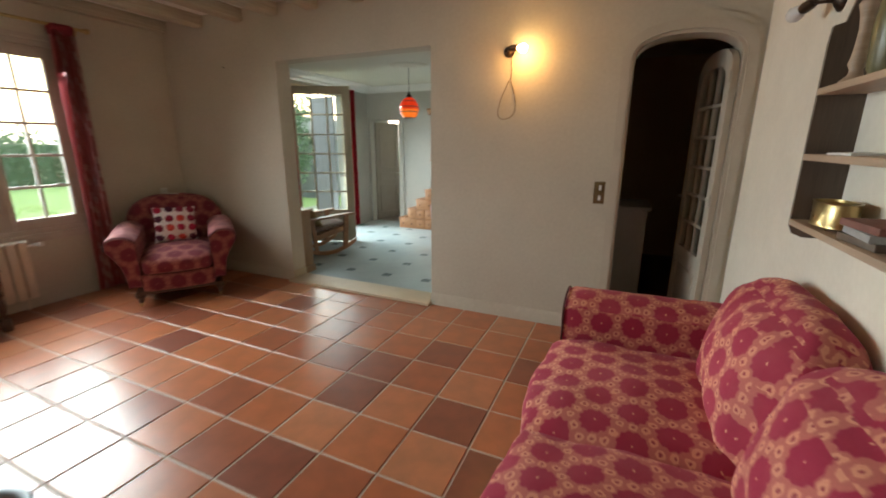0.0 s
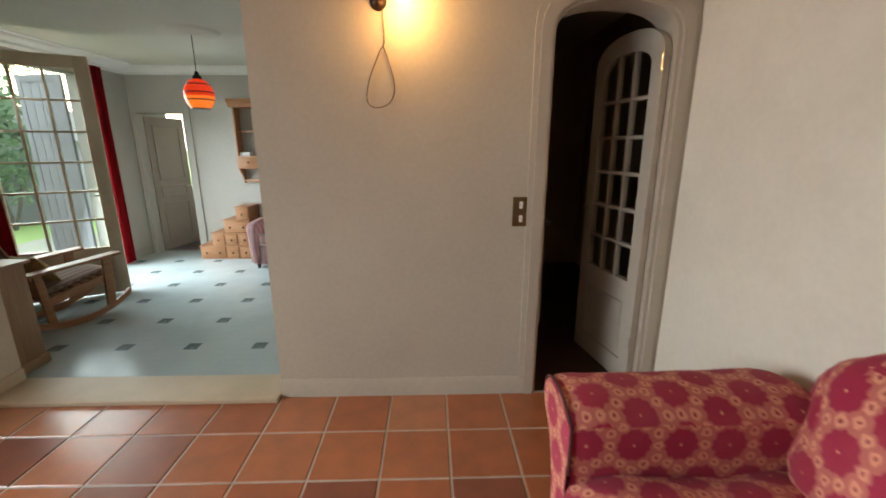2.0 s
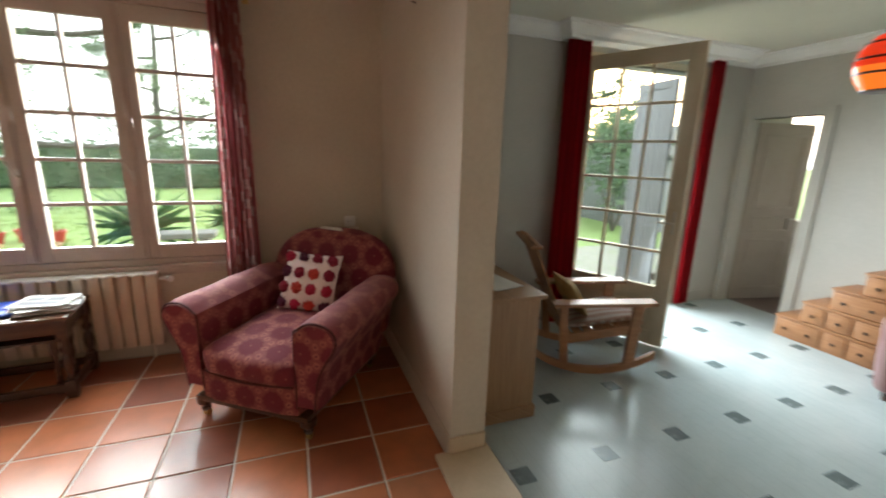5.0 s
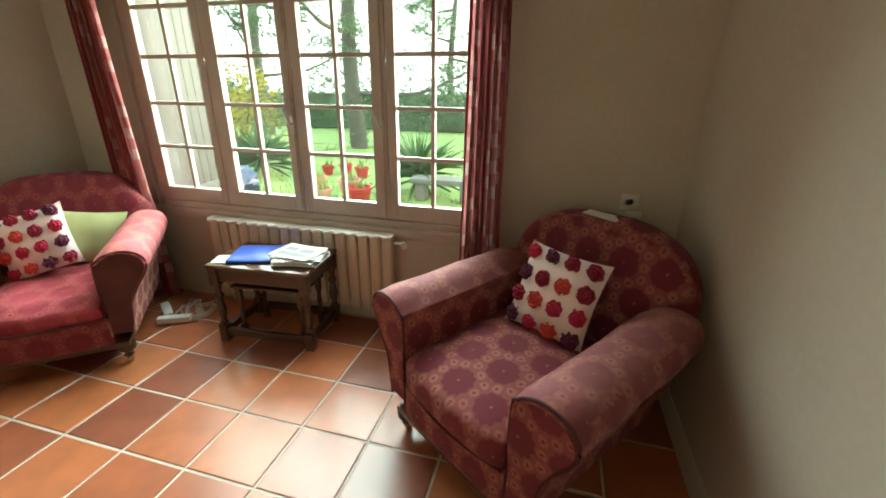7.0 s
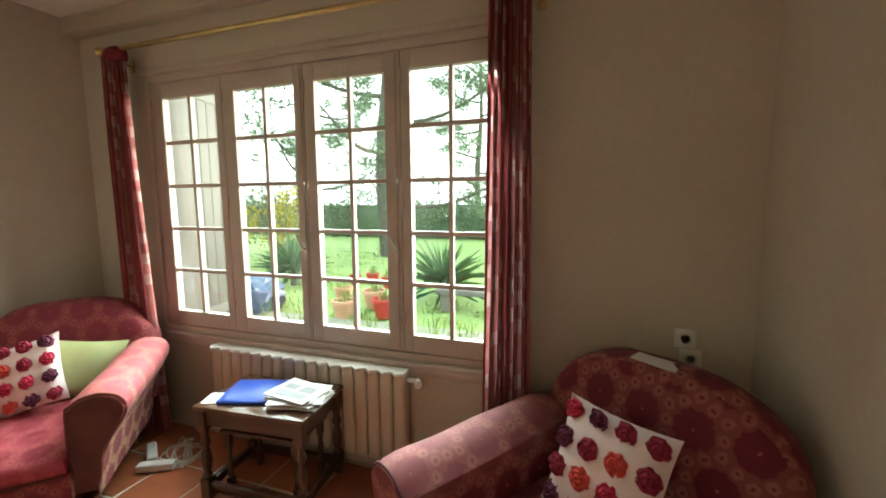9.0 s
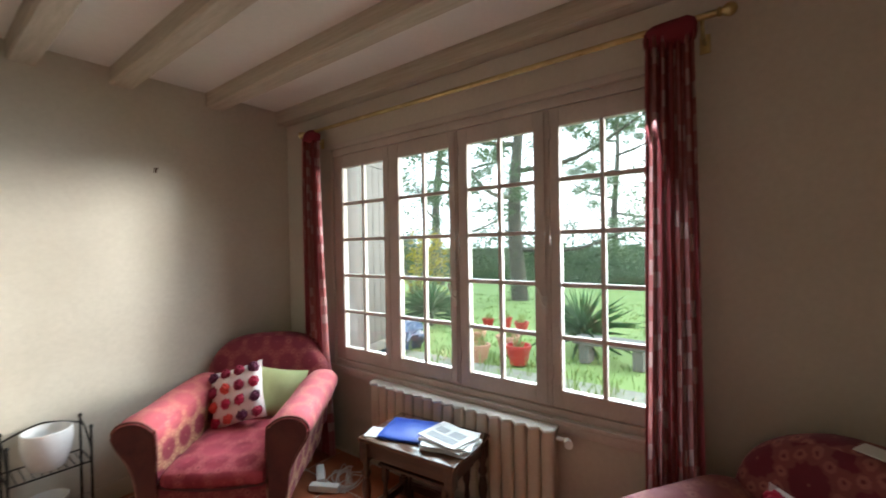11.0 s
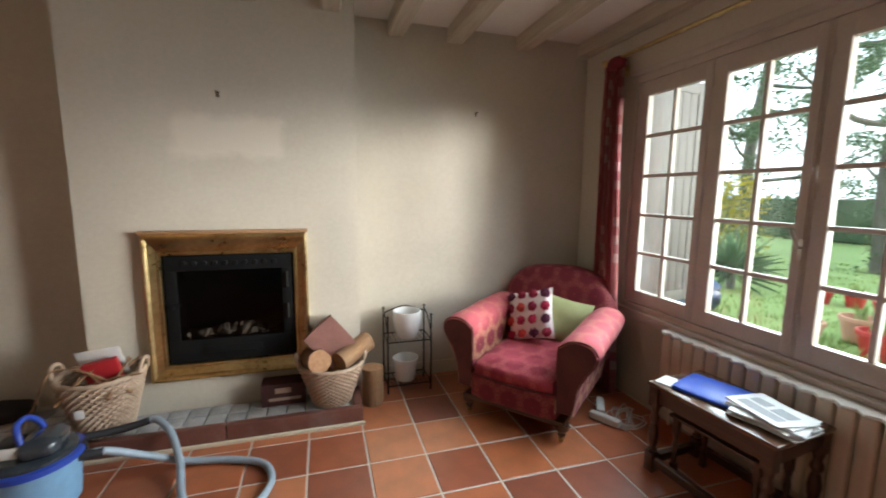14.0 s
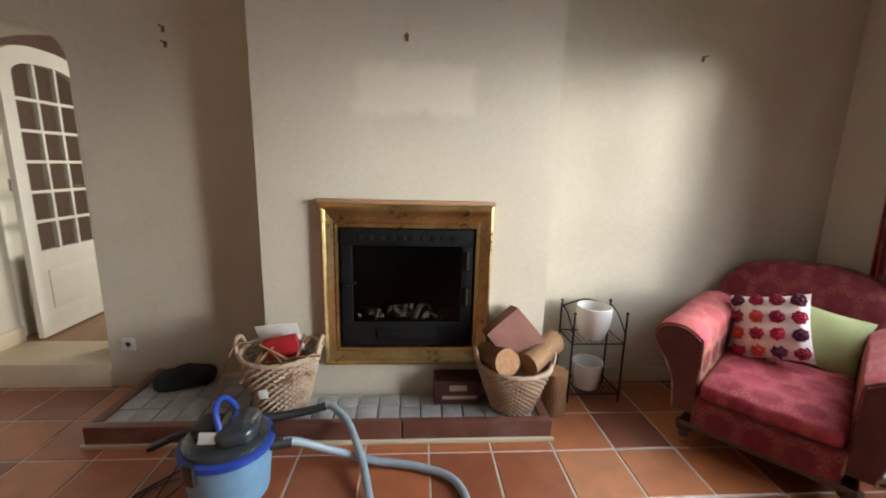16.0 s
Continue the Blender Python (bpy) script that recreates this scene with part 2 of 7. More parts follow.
M = dict(
    plaster=surface("plaster", (0.452, 0.408, 0.330), (0.560, 0.513, 0.425), 0.88, 1.3, 38, 0.12, stain=(0.408, 0.358, 0.28), stain_amount=0.5),
    plaster_pale=surface("plaster_pale", (0.69, 0.64, 0.54), (0.80, 0.75, 0.65), 0.88, 1.3, 38, 0.12, stain=(0.52, 0.46, 0.37), stain_amount=0.45),
    ceiling=surface("ceiling_paint", (0.66, 0.63, 0.58), (0.75, 0.72, 0.67), 0.9, 1.2, 40, 0.08),
    ceiling_two=surface("ceiling_paint_cream", (0.55, 0.54, 0.46), (0.62, 0.61, 0.53), 0.9, 1.2, 40, 0.06),
    wall_two=surface("grey_wall_paint", (0.40, 0.39, 0.355), (0.48, 0.465, 0.425), 0.85, 1.4, 45, 0.1),
    dark_room=surface("ochre_wall_paint", (0.42, 0.32, 0.19), (0.50, 0.39, 0.25), 0.9, 1.4, 40, 0.1),
    brown_room=surface("brown_wall_paint", (0.11, 0.062, 0.045), (0.17, 0.10, 0.075), 0.85, 2.0, 30, 0.15, stretch=(3, 3, 0.5)),
    white_trim=surface("white_gloss_paint", (0.66, 0.62, 0.55), (0.76, 0.72, 0.65), 0.45, 4, 60, 0.08, stain=(0.5, 0.42, 0.33), stain_amount=0.3),
    # white frames darkened here: their backlit shade sits in the paint colour
    window_paint=surface("worn_backlit_window_paint", (0.41, 0.35, 0.30), (0.52, 0.455, 0.395), 0.5, 4, 60, 0.1, stain=(0.30, 0.235, 0.18), stain_amount=0.4),
    arch_paint=surface("dull_beige_paint", (0.46, 0.41, 0.33), (0.54, 0.48, 0.40), 0.5, 4, 60, 0.1, stain=(0.36, 0.29, 0.21), stain_amount=0.4),
    cornice=surface("cornice_plaster", (0.70, 0.70, 0.68), (0.8, 0.8, 0.78), 0.7, 3, 50, 0.05),
    cream=surface("cream_paint", (0.52, 0.43, 0.30), (0.62, 0.52, 0.38), 0.5, 4, 60, 0.1, stain=(0.35, 0.27, 0.17), stain_amount=0.4),
    beam=wood("painted_beam", (0.36, 0.31, 0.23), (0.52, 0.46, 0.36), 0.7, (1, 10, 10)),
    tile=tile_mat("terracotta_tile", [(0.0, (0.215, 0.078, 0.05)), (0.12, (0.27, 0.098, 0.055)), (0.3, (0.338, 0.119, 0.056)), (0.55, (0.413, 0.156, 0.069)), (0.8, (0.438, 0.175, 0.077)), (0.93, (0.45, 0.19, 0.09)), (1.0, (0.48, 0.235, 0.125))], 0.27),
    grout=surface("grout", (0.42, 0.38, 0.32), (0.58, 0.53, 0.46), 0.9, 6, 80, 0.3),
    lino=surface("lino", (0.38, 0.45, 0.45), (0.48, 0.54, 0.53), 0.22, 2.5, 70, 0.05, stain=(0.26, 0.28, 0.26), stain_amount=0.35),
    lino_dot=surface("lino_dot", (0.10, 0.14, 0.14), (0.16, 0.2, 0.2), 0.25, 12, 90, 0.05),
    pine=wood("pine", (0.25, 0.105, 0.042), (0.40, 0.195, 0.085), 0.42, (1, 12, 12)),
    oak=wood("oak", (0.24, 0.125, 0.055), (0.38, 0.22, 0.11), 0.45, (1, 12, 12), 0.1),
    dark_wood=wood("dark_stained_wood", (0.028, 0.013, 0.008), (0.075, 0.036, 0.02), 0.32, (1, 14, 14), 0.3),
    fabric=flower_fabric("crimson_flower_fabric", (0.31, 0.010, 0.045), (0.62, 0.26, 0.165), 0.15, (0.45, 0.13, 0.13), 0.15),
    chair_fabric=flower_fabric("faded_flower_fabric", (0.135, 0.008, 0.022), (0.30, 0.10, 0.078), 0.17, (0.20, 0.03, 0.045), 0.3),
    # worn and pink arm cloths carry lit tops in their colour, besides wear
    chair_fabric_worn=flower_fabric("worn_lit_arm_fabric", (0.14, 0.009, 0.023), (0.32, 0.11, 0.085), 0.17, (0.22, 0.04, 0.05), 0.35, ((0.37, 0.16, 0.15), 0.54, 0.72, 0.45)),
    chair_fabric_pink=flower_fabric("faded_lit_arm_fabric", (0.17, 0.010, 0.022), (0.44, 0.24, 0.12), 0.16, (0.24, 0.03, 0.04), 0.25, ((0.52, 0.10, 0.115), 0.50, 0.64, 0.68)),
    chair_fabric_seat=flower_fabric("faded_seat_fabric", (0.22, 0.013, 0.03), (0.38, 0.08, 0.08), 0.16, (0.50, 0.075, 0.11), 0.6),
    chair_fabric_red=flower_fabric("less_faded_fabric", (0.155, 0.009, 0.022), (0.25, 0.055, 0.05), 0.16, (0.17, 0.018, 0.026), 0.45),
    piping=plain("piping", (0.075, 0.012, 0.013), 0.8),
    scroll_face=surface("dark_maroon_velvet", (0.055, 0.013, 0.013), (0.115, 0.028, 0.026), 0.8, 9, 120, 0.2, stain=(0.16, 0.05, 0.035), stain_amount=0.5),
    frayed=surface("frayed_piping", (0.10, 0.02, 0.02), (0.20, 0.06, 0.05), 0.9, 7, 60, 0.3, stain=(0.62, 0.46, 0.34), stain_amount=0.9),
    glass=glass_mat("window_glass", (0.93, 0.97, 0.96)),
    brass=surface("aged_brass", (0.34, 0.25, 0.10), (0.62, 0.48, 0.24), 0.3, 5, 40, 0.08, 1.0, stain=(0.22, 0.12, 0.03), stain_amount=0.5),
    iron=surface("black_cast_iron", (0.005, 0.005, 0.005), (0.011, 0.011, 0.011), 0.5, 8, 90, 0.15, 0.0),
    dark_metal=plain("dark_wrought_metal", (0.03, 0.027, 0.024), 0.45, 0.6),
    chrome=plain("worn_metal", (0.55, 0.52, 0.47), 0.3, 0.9),
    white_plastic=plain("white_plastic", (0.74, 0.73, 0.70), 0.4),
    radiator=surface("radiator_enamel", (0.56, 0.47, 0.37), (0.66, 0.57, 0.46), 0.4, 5, 50, 0.05),
    paper=surface("paper", (0.66, 0.66, 0.64), (0.78, 0.78, 0.76), 0.8, 12, 70, 0.05),
    black=plain("black_plastic", (0.018, 0.018, 0.02), 0.45),
)


for k in ("iron", "dark_metal"):
    M[k].node_tree.nodes["Principled BSDF"].inputs["Specular IOR Level"].default_value = 0.1


def repainted(mat, centre, half, soft, tone):
    """Adds one soft-edged repainted patch to a wall's paint."""
    nt = mat.node_tree
    b = nt.nodes["Principled BSDF"]
    sep = nt.nodes.new("ShaderNodeSeparateXYZ")
    v = coords(nt)
    nt.links.new(v, sep.inputs[0])
    wave = math_node(nt, "MULTIPLY", math_node(nt, "SUBTRACT", noise_tex(nt, v, 6, 4), 0.5), 0.16)
    fac = None
    for axis in (0, 2):
        off = math_node(nt, "ABSOLUTE", math_node(nt, "SUBTRACT", sep.outputs[axis], centre[axis]))
        side = math_node(nt, "DIVIDE", math_node(nt, "SUBTRACT", half[axis], math_node(nt, "ADD", off, wave)), soft, True)
        fac = math_node(nt, "MULTIPLY", fac, side) if fac else side
    old = b.inputs["Base Color"].links[0].from_socket
    nt.links.new(mix_col(nt, math_node(nt, "MULTIPLY", fac, 0.65), old, tone), b.inputs["Base Color"])
    return mat


def leafy(mat, share=0.4):
    """Lets light shine through thin leaves."""
    nt = mat.node_tree
    b, out = nt.nodes["Principled BSDF"], nt.nodes["Material Output"]
    tl, mx = nt.nodes.new("ShaderNodeBsdfTranslucent"), nt.nodes.new("ShaderNodeMixShader")
    nt.links.new(b.inputs["Base Color"].links[0].from_socket, tl.inputs[0])
    mx.inputs[0].default_value = share
    nt.links.new(b.outputs[0], mx.inputs[1])
    nt.links.new(tl.outputs[0], mx.inputs[2])
    nt.links.new(mx.outputs[0], out.inputs[0])
    return mat


M["chimney_plaster"] = repainted(surface("chimney_plaster", (0.452, 0.408, 0.330), (0.560, 0.513, 0.425), 0.88, 1.3, 38, 0.12, stain=(0.408, 0.358, 0.28), stain_amount=0.5), (-1.80, 0, 1.84), (0.34, 0, 0.15), 0.06, (0.66, 0.60, 0.50))


def board_print(mat, width, length):
    """The faint printed board joints of a sheet floor, running along x."""
    nt = mat.node_tree
    b = nt.nodes["Principled BSDF"]
    v = coords(nt)
    sep = nt.nodes.new("ShaderNodeSeparateXYZ")
    nt.links.new(v, sep.inputs[0])
    row = math_node(nt, "MULTIPLY", math_node(nt, "ADD", sep.outputs[1], 40), 1 / width)
    col = math_node(nt, "ADD", math_node(nt, "MULTIPLY", math_node(nt, "ADD", sep.outputs[0], 40), 1 / length), math_node(nt, "MULTIPLY", math_node(nt, "FLOOR", row), 0.382))
    joint = math_node(nt, "MAXIMUM", math_node(nt, "LESS_THAN", math_node(nt, "FRACT", row), 0.05), math_node(nt, "LESS_THAN", math_node(nt, "FRACT", col), 0.008))
    fac = math_node(nt, "MULTIPLY", joint, math_node(nt, "MULTIPLY", noise_tex(nt, v, 1.5, 3), 0.28))
    old = b.inputs["Base Color"].links[0].from_socket
    nt.links.new(mix_col(nt, fac, old, (0.19, 0.20, 0.19)), b.inputs["Base Color"])


board_print(M["lino"], 0.0865, 0.52)


# ---- mesh helpers ----
def box(bm, x0, x1, y0, y1, z0, z1, bev=0.0, m=None):
    r = bmesh.ops.create_cube(bm, size=1)
    vs = r["verts"]
    mat = Matrix.Translation(((x0 + x1) / 2, (y0 + y1) / 2, (z0 + z1) / 2)) @ Matrix.Diagonal((abs(x1 - x0), abs(y1 - y0), abs(z1 - z0), 1))
    bmesh.ops.transform(bm, matrix=(m @ mat) if m else mat, verts=vs)
    if bev:
        es = list({e for v in vs for e in v.link_edges})
        bmesh.ops.bevel(bm, geom=es, offset=bev, segments=2, affect="EDGES", profile=0.6)


def prism(bm, poly, a, b, axis="y", m=None):
    """Extrudes a closed outline of (u, v) from a to b along axis; u, v are the other two axes in order."""
    def at(u, v, w):
        p = {"x": (w, u, v), "y": (u, w, v), "z": (u, v, w)}[axis]
        return m @ Vector(p) if m else Vector(p)
    lo, hi = [bm.verts.new(at(u, v, a)) for u, v in poly], [bm.verts.new(at(u, v, b)) for u, v in poly]
    faces = [bm.faces.new(lo), bm.faces.new(hi)]
    n = len(poly)
    for i in range(n):
        faces.append(bm.faces.new((lo[i], lo[(i + 1) % n], hi[(i + 1) % n], hi[i])))
    bmesh.ops.recalc_face_normals(bm, faces=faces)
    return lo + hi


def cyl(bm, p0, p1, r0, r1=None, seg=16):
    p0, p1 = Vector(p0), Vector(p1)
    d = p1 - p0
    r = bmesh.ops.create_cone(bm, cap_ends=True, segments=seg, radius1=r0, radius2=r0 if r1 is None else r1, depth=d.length)
    bmesh.ops.transform(bm, matrix=Matrix.Translation((p0 + p1) / 2) @ d.to_track_quat("Z", "Y").to_matrix().to_4x4(), verts=r["verts"])


def lathe(bm, prof, seg=24, m=None, close=False):
    """Turns a profile of (radius, z) about z."""
    m = m or Matrix()
    rings = []
    for r, z in prof:
        rings.append([bm.verts.new(m @ Vector((r * math.cos(2 * math.pi * k / seg), r * math.sin(2 * math.pi * k / seg), z))) for k in range(seg)])
    faces = []
    for a, b in zip(rings, rings[1:]):
        for k in range(seg):
            faces.append(bm.faces.new((a[k], a[(k + 1) % seg], b[(k + 1) % seg], b[k])))
    if prof[0][0] > 1e-4:
        faces.append(bm.faces.new(rings[0]))
    if not close and prof[-1][0] > 1e-4:
        faces.append(bm.faces.new(rings[-1]))
    bmesh.ops.recalc_face_normals(bm, faces=faces)


def smooth_path(pts, steps=6):
    """A Catmull-Rom line through the points."""
    pts = [Vector(p) for p in pts]
    out = []
    for i in range(len(pts) - 1):
        p0, p1, p2, p3 = pts[max(i - 1, 0)], pts[i], pts[i + 1], pts[min(i + 2, len(pts) - 1)]
        for k in range(steps):
            t = k / steps
            out.append(0.5 * ((2 * p1) + (p2 - p0) * t + (2 * p0 - 5 * p1 + 4 * p2 - p3) * t * t + (3 * p1 - p0 - 3 * p2 + p3) * t ** 3))
    return out + [pts[-1]]


def tube(bm, pts, r, seg=8, ribs=0.0):
    pts = [Vector(p) for p in pts]
    rings, up = [], Vector((0, 0, 1))
    for i, p in enumerate(pts):
        d = (pts[min(i + 1, len(pts) - 1)] - pts[max(i - 1, 0)]).normalized()
        side = d.cross(up)
        side = side.normalized() if side.length > 1e-3 else d.orthogonal().normalized()
        nrm = side.cross(d).normalized()
        rad = (r(i / max(len(pts) - 1, 1)) if callable(r) else r) * (1 + (ribs if i % 2 else -ribs))
        rings.append([bm.verts.new(p + rad * (math.cos(2 * math.pi * k / seg) * side + math.sin(2 * math.pi * k / seg) * nrm)) for k in range(seg)])
    faces = []
    for a, b in zip(rings, rings[1:]):
        for k in range(seg):
            faces.append(bm.faces.new((a[k], a[(k + 1) % seg], b[(k + 1) % seg], b[k])))
    faces += [bm.faces.new(rings[0]), bm.faces.new(rings[-1])]
    bmesh.ops.recalc_face_normals(bm, faces=faces)


def rbox(bm, size, r, n=8, m=None, puff=0.0, seed=0, lump=0.0):
    """A soft block: rounded by r, its faces swollen by puff and lightly lumpy."""
    g = bmesh.ops.create_cube(bm, size=2)
    vs = g["verts"]
    es = list({e for v in vs for e in v.link_edges})
    bmesh.ops.subdivide_edges(bm, edges=es, cuts=n, use_grid_fill=True)
    vs = [v for v in bm.verts if not v.tag]
    h = Vector(size) / 2
    m = m or Matrix()
    for v in vs:
        q = v.co.copy()
        p = Vector((q.x * h.x, q.y * h.y, q.z * h.z))
        inner = Vector(tuple(max(-(h[i] - r), min(h[i] - r, p[i])) for i in range(3)))
        d = p - inner
        if d.length > 1e-6:
            p = inner + d.normalized() * r
        if puff:
            k = [1 - q[i] * q[i] for i in range(3)]
            p.x += math.copysign(puff * k[1] * k[2], q.x) if abs(q.x) > 0.999 else 0
            p.y += math.copysign(puff * k[0] * k[2], q.y) if abs(q.y) > 0.999 else 0
            p.z += math.copysign(puff * k[0] * k[1], q.z) if abs(q.z) > 0.999 else 0
        if lump:
            p += lump * noise.noise_vector(p * 7 + Vector((seed, seed * 2, 0)))
        v.co = m @ p
        v.tag = True


def to_mesh(name, bm, uv=True):
    bm.normal_update()
    me = bpy.data.meshes.new(name)
    if uv:
        layer = bm.loops.layers.uv.new("UVMap")
        for f in bm.faces:
            n = f.normal
            a = max(range(3), key=lambda i: abs(n[i]))
            i, j = ((1, 2), (0, 2), (0, 1))[a]
            for lp in f.loops:
                lp[layer].uv = (lp.vert.co[i], lp.vert.co[j])
    for f in bm.faces:
        f.smooth = True
    bm.to_mesh(me)
    bm.free()
    me.set_sharp_from_angle(angle=radians(38))
    return me


def part(name, bm, material, parent=None, label="", m=None, grain=None):
    """Links a bmesh as one mesh object under a thing or under a part. grain: the axis of the wood's grain."""
    me = to_mesh(name, bm)
    if grain is not None:
        lay = me.uv_layers[0].data
        for poly in me.polygons:
            for li in poly.loop_indices:
                c = me.vertices[me.loops[li].vertex_index].co
                o = [k for k in range(3) if k != grain]
                lay[li].uv = (c[grain], c[o[0]] + 1.7 * c[o[1]])
    me.materials.append(material)
    ob = new(name, me)
    if parent:
        ob.parent = parent
    if m:
        ob.matrix_basis = m
    if label:
        ob["label"] = label
    return ob


def thing(name, m, label, category, group=""):
    ob = new(name)
    ob.empty_display_size = 0.1
    ob.matrix_basis = m
    return tagged(ob, label, category, group)


def structure(name, bm, material, label, category, m=None, grain=None):
    return tagged(part(name, bm, material, None, "", m, grain), label, category, kind="structure")


def arc(x0, x1, spring, peak, n=14, power=2.4):
    """Points of a flattened arch from (x0, spring) over the peak to (x1, spring)."""
    c, h = (x0 + x1) / 2, (x1 - x0) / 2
    out = []
    for k in range(n + 1):
        a = math.pi * (1 - k / n)
        ca, sa = math.cos(a), math.sin(a)
        out.append((c + h * math.copysign(abs(ca) ** (2 / power), ca), spring + (peak - spring) * abs(sa) ** (2 / power)))
    return out


# ---- plan, in metres ----
WX, NY, SY, CY = -4.555, 3.555, -0.46, -0.162          # window wall, opening wall, fireplace wall, chimney face
NT = 0.185                                # thickness of the opening wall
N2Y = NY + NT                             # near face of the second room
Z2 = -0.11                                # floor of the second room
CEIL, BEAM = 2.76, 2.65
W2X, FAR2, E2X, CEIL2 = -4.555, 7.52, 1.3, 2.54
OPEN = (-2.93, -1.238, 2.257)             # wide opening: x0, x1, head
ARCH = (0.285, 0.95, 2.02, 2.197)         # arched doorway: x0, x1, springing, crown
SARCH = (0.145, 0.97, 1.95, 2.19)
WIN = (0.145, 2.545, 0.692, 2.335)        # window: y0, y1, sill, head
EX = 1.035                                # shelf wall


# ---- walls ----
bm = bmesh.new()
box(bm, WX, OPEN[0], NY, N2Y, -0.15, 3.0)
box(bm, OPEN[1], ARCH[0], NY, N2Y, -0.15, 3.0)
box(bm, ARCH[1], 2.2, NY, N2Y, -0.15, 3.0)
box(bm, OPEN[0], OPEN[1], NY, N2Y, OPEN[2], 3.0)
box(bm, OPEN[0], OPEN[1], NY, N2Y, -0.15, -0.02)
prism(bm, arc(*ARCH) + [(ARCH[1], 3.0), (ARCH[0], 3.0)], NY, N2Y)
structure("wall_north", bm, M["plaster"], "beige plastered wall with a wide opening and an arched doorway", "wall")

bm = bmesh.new()
box(bm, -4.78, WX, -1.0, WIN[0], -0.15, 3.0)
box(bm, -4.78, WX, WIN[1], NY, -0.15, 3.0)
box(bm, -4.78, WX, WIN[0], WIN[1], -0.4, WIN[2] - 0.03)
box(bm, -4.78, WX, WIN[0], WIN[1], WIN[3] + 0.02, 3.0)
structure("wall_west", bm, M["plaster"], "beige plastered wall with a wide four-leaf window", "wall")

bm = bmesh.new()
box(bm, WX, SARCH[0], SY - 0.34, SY, -0.15, 3.0)
box(bm, SARCH[1], EX, SY - 0.34, SY, -0.15, 3.0)
prism(bm, arc(*SARCH) + [(SARCH[1], 3.0), (SARCH[0], 3.0)], SY - 0.34, SY)
structure("wall_south", bm, M["plaster"], "beige plastered wall with an arched passage and nails", "wall")

FIRE = (-2.145, -1.38, 0.41, 1.11)
bm = bmesh.new()
box(bm, -2.577, FIRE[0], SY, CY, 0, 2.95, 0.0)
box(bm, FIRE[1], -0.952, SY, CY, 0, 2.95, 0.0)
box(bm, FIRE[0], FIRE[1], SY, CY, 0, FIRE[2])
box(bm, FIRE[0], FIRE[1], SY, CY, FIRE[3], 2.95)
structure("chimney_breast", bm, M["chimney_plaster"], "plastered chimney breast around a built-in stove", "chimney breast")

# shelf wall
bm = bmesh.new()
box(bm, EX, EX + 0.25, -1.0, NY, -0.15, 3.0)
structure("wall_east", bm, M["plaster_pale"], "pale plastered wall behind the sofa", "wall")

# ---- floors and ceilings ----
bm = bmesh.new()
box(bm, WX, 1.4, -0.82, NY + 0.02, -0.16, -0.004)
floor = structure("floor", bm, M["grout"], "pale grout bed of a terracotta tiled floor", "floor")
bm = bmesh.new()
box(bm, WX, 1.5, -0.82, NY, CEIL, 2.95)
structure("ceiling", bm, M["ceiling"], "off-white plastered ceiling between painted beams", "ceiling")
bm = bmesh.new()
box(bm, W2X, E2X, N2Y, FAR2 + 0.15, Z2 - 0.1, Z2)
floor_two = structure("floor_second_room", bm, M["lino"], "pale blue-grey lino floor with small dark squares", "floor")
bm = bmesh.new()
box(bm, W2X, E2X, N2Y, FAR2 + 0.15, CEIL2, CEIL2 + 0.15)
structure("ceiling_second_room", bm, M["ceiling_two"], "cream painted plaster ceiling", "ceiling")

# beams
random.seed(4)
for k, x in enumerate((-3.945, -3.365, -2.905, -2.43, -1.93, -1.43, -0.93, -0.43, 0.07, 0.57)):
    bm = bmesh.new()
    lo = CY if -2.64 < x < -0.89 else SY
    n = 16
    rings = []
    w = 0.064
    for i in range(n + 1):
        y = lo + (NY - lo) * i / n
        j = [0.006 * (noise.noise(Vector((x * 3, y * 1.7, s))) ) for s in range(4)]
        rings.append([bm.verts.new(p) for p in ((x - w + j[0], y, CEIL + 0.01), (x - w + j[1], y, BEAM + 0.012 + j[2]), (x - w + 0.012, y, BEAM + j[2]), (x + w - 0.012, y, BEAM + j[2]), (x + w + j[3], y, BEAM + 0.012 + j[2]), (x + w + j[0], y, CEIL + 0.01))])
    fs = []
    for a, b in zip(rings, rings[1:]):
        for q in range(5):
            fs.append(bm.faces.new((a[q], a[q + 1], b[q + 1], b[q])))
    bmesh.ops.recalc_face_normals(bm, faces=fs)
    tagged(part("ceiling_beam", bm, M["beam"], None, "", None, 1), "pale painted wooden ceiling beam", "beam", "ceiling beams", "structure")
bm = bmesh.new()
box(bm, WX, WX + 0.10, SY, NY, BEAM, CEIL + 0.01, 0.008)
structure("wall_plate", bm, M["beam"], "pale painted wall beam above the window", "beam", None, 1)

# ---- second room shell ----
FD = (5.33, 6.82, 2.32)   # french door: y0, y1, head
bm = bmesh.new()
box(bm, W2X - 0.225, W2X, NY, FD[0], Z2 - 0.1, 2.9)
box(bm, W2X - 0.225, W2X, FD[1], FAR2 + 0.15, Z2 - 0.1, 2.9)
box(bm, W2X - 0.225, W2X, FD[0], FD[1], FD[2], 2.9)
box(bm, W2X - 0.225, W2X + 0.01, FD[0], FD[1], Z2 - 0.1, Z2 + 0.02)
structure("wall_second_room_west", bm, M["wall_two"], "grey painted wall with a tall garden door", "wall")
D2 = (-4.53, -3.80, 1.92)
bm = bmesh.new()
box(bm, W2X, D2[0], FAR2, FAR2 + 0.15, Z2 - 0.1, 2.9)
box(bm, D2[1], E2X, FAR2, FAR2 + 0.15, Z2 - 0.1, 2.9)
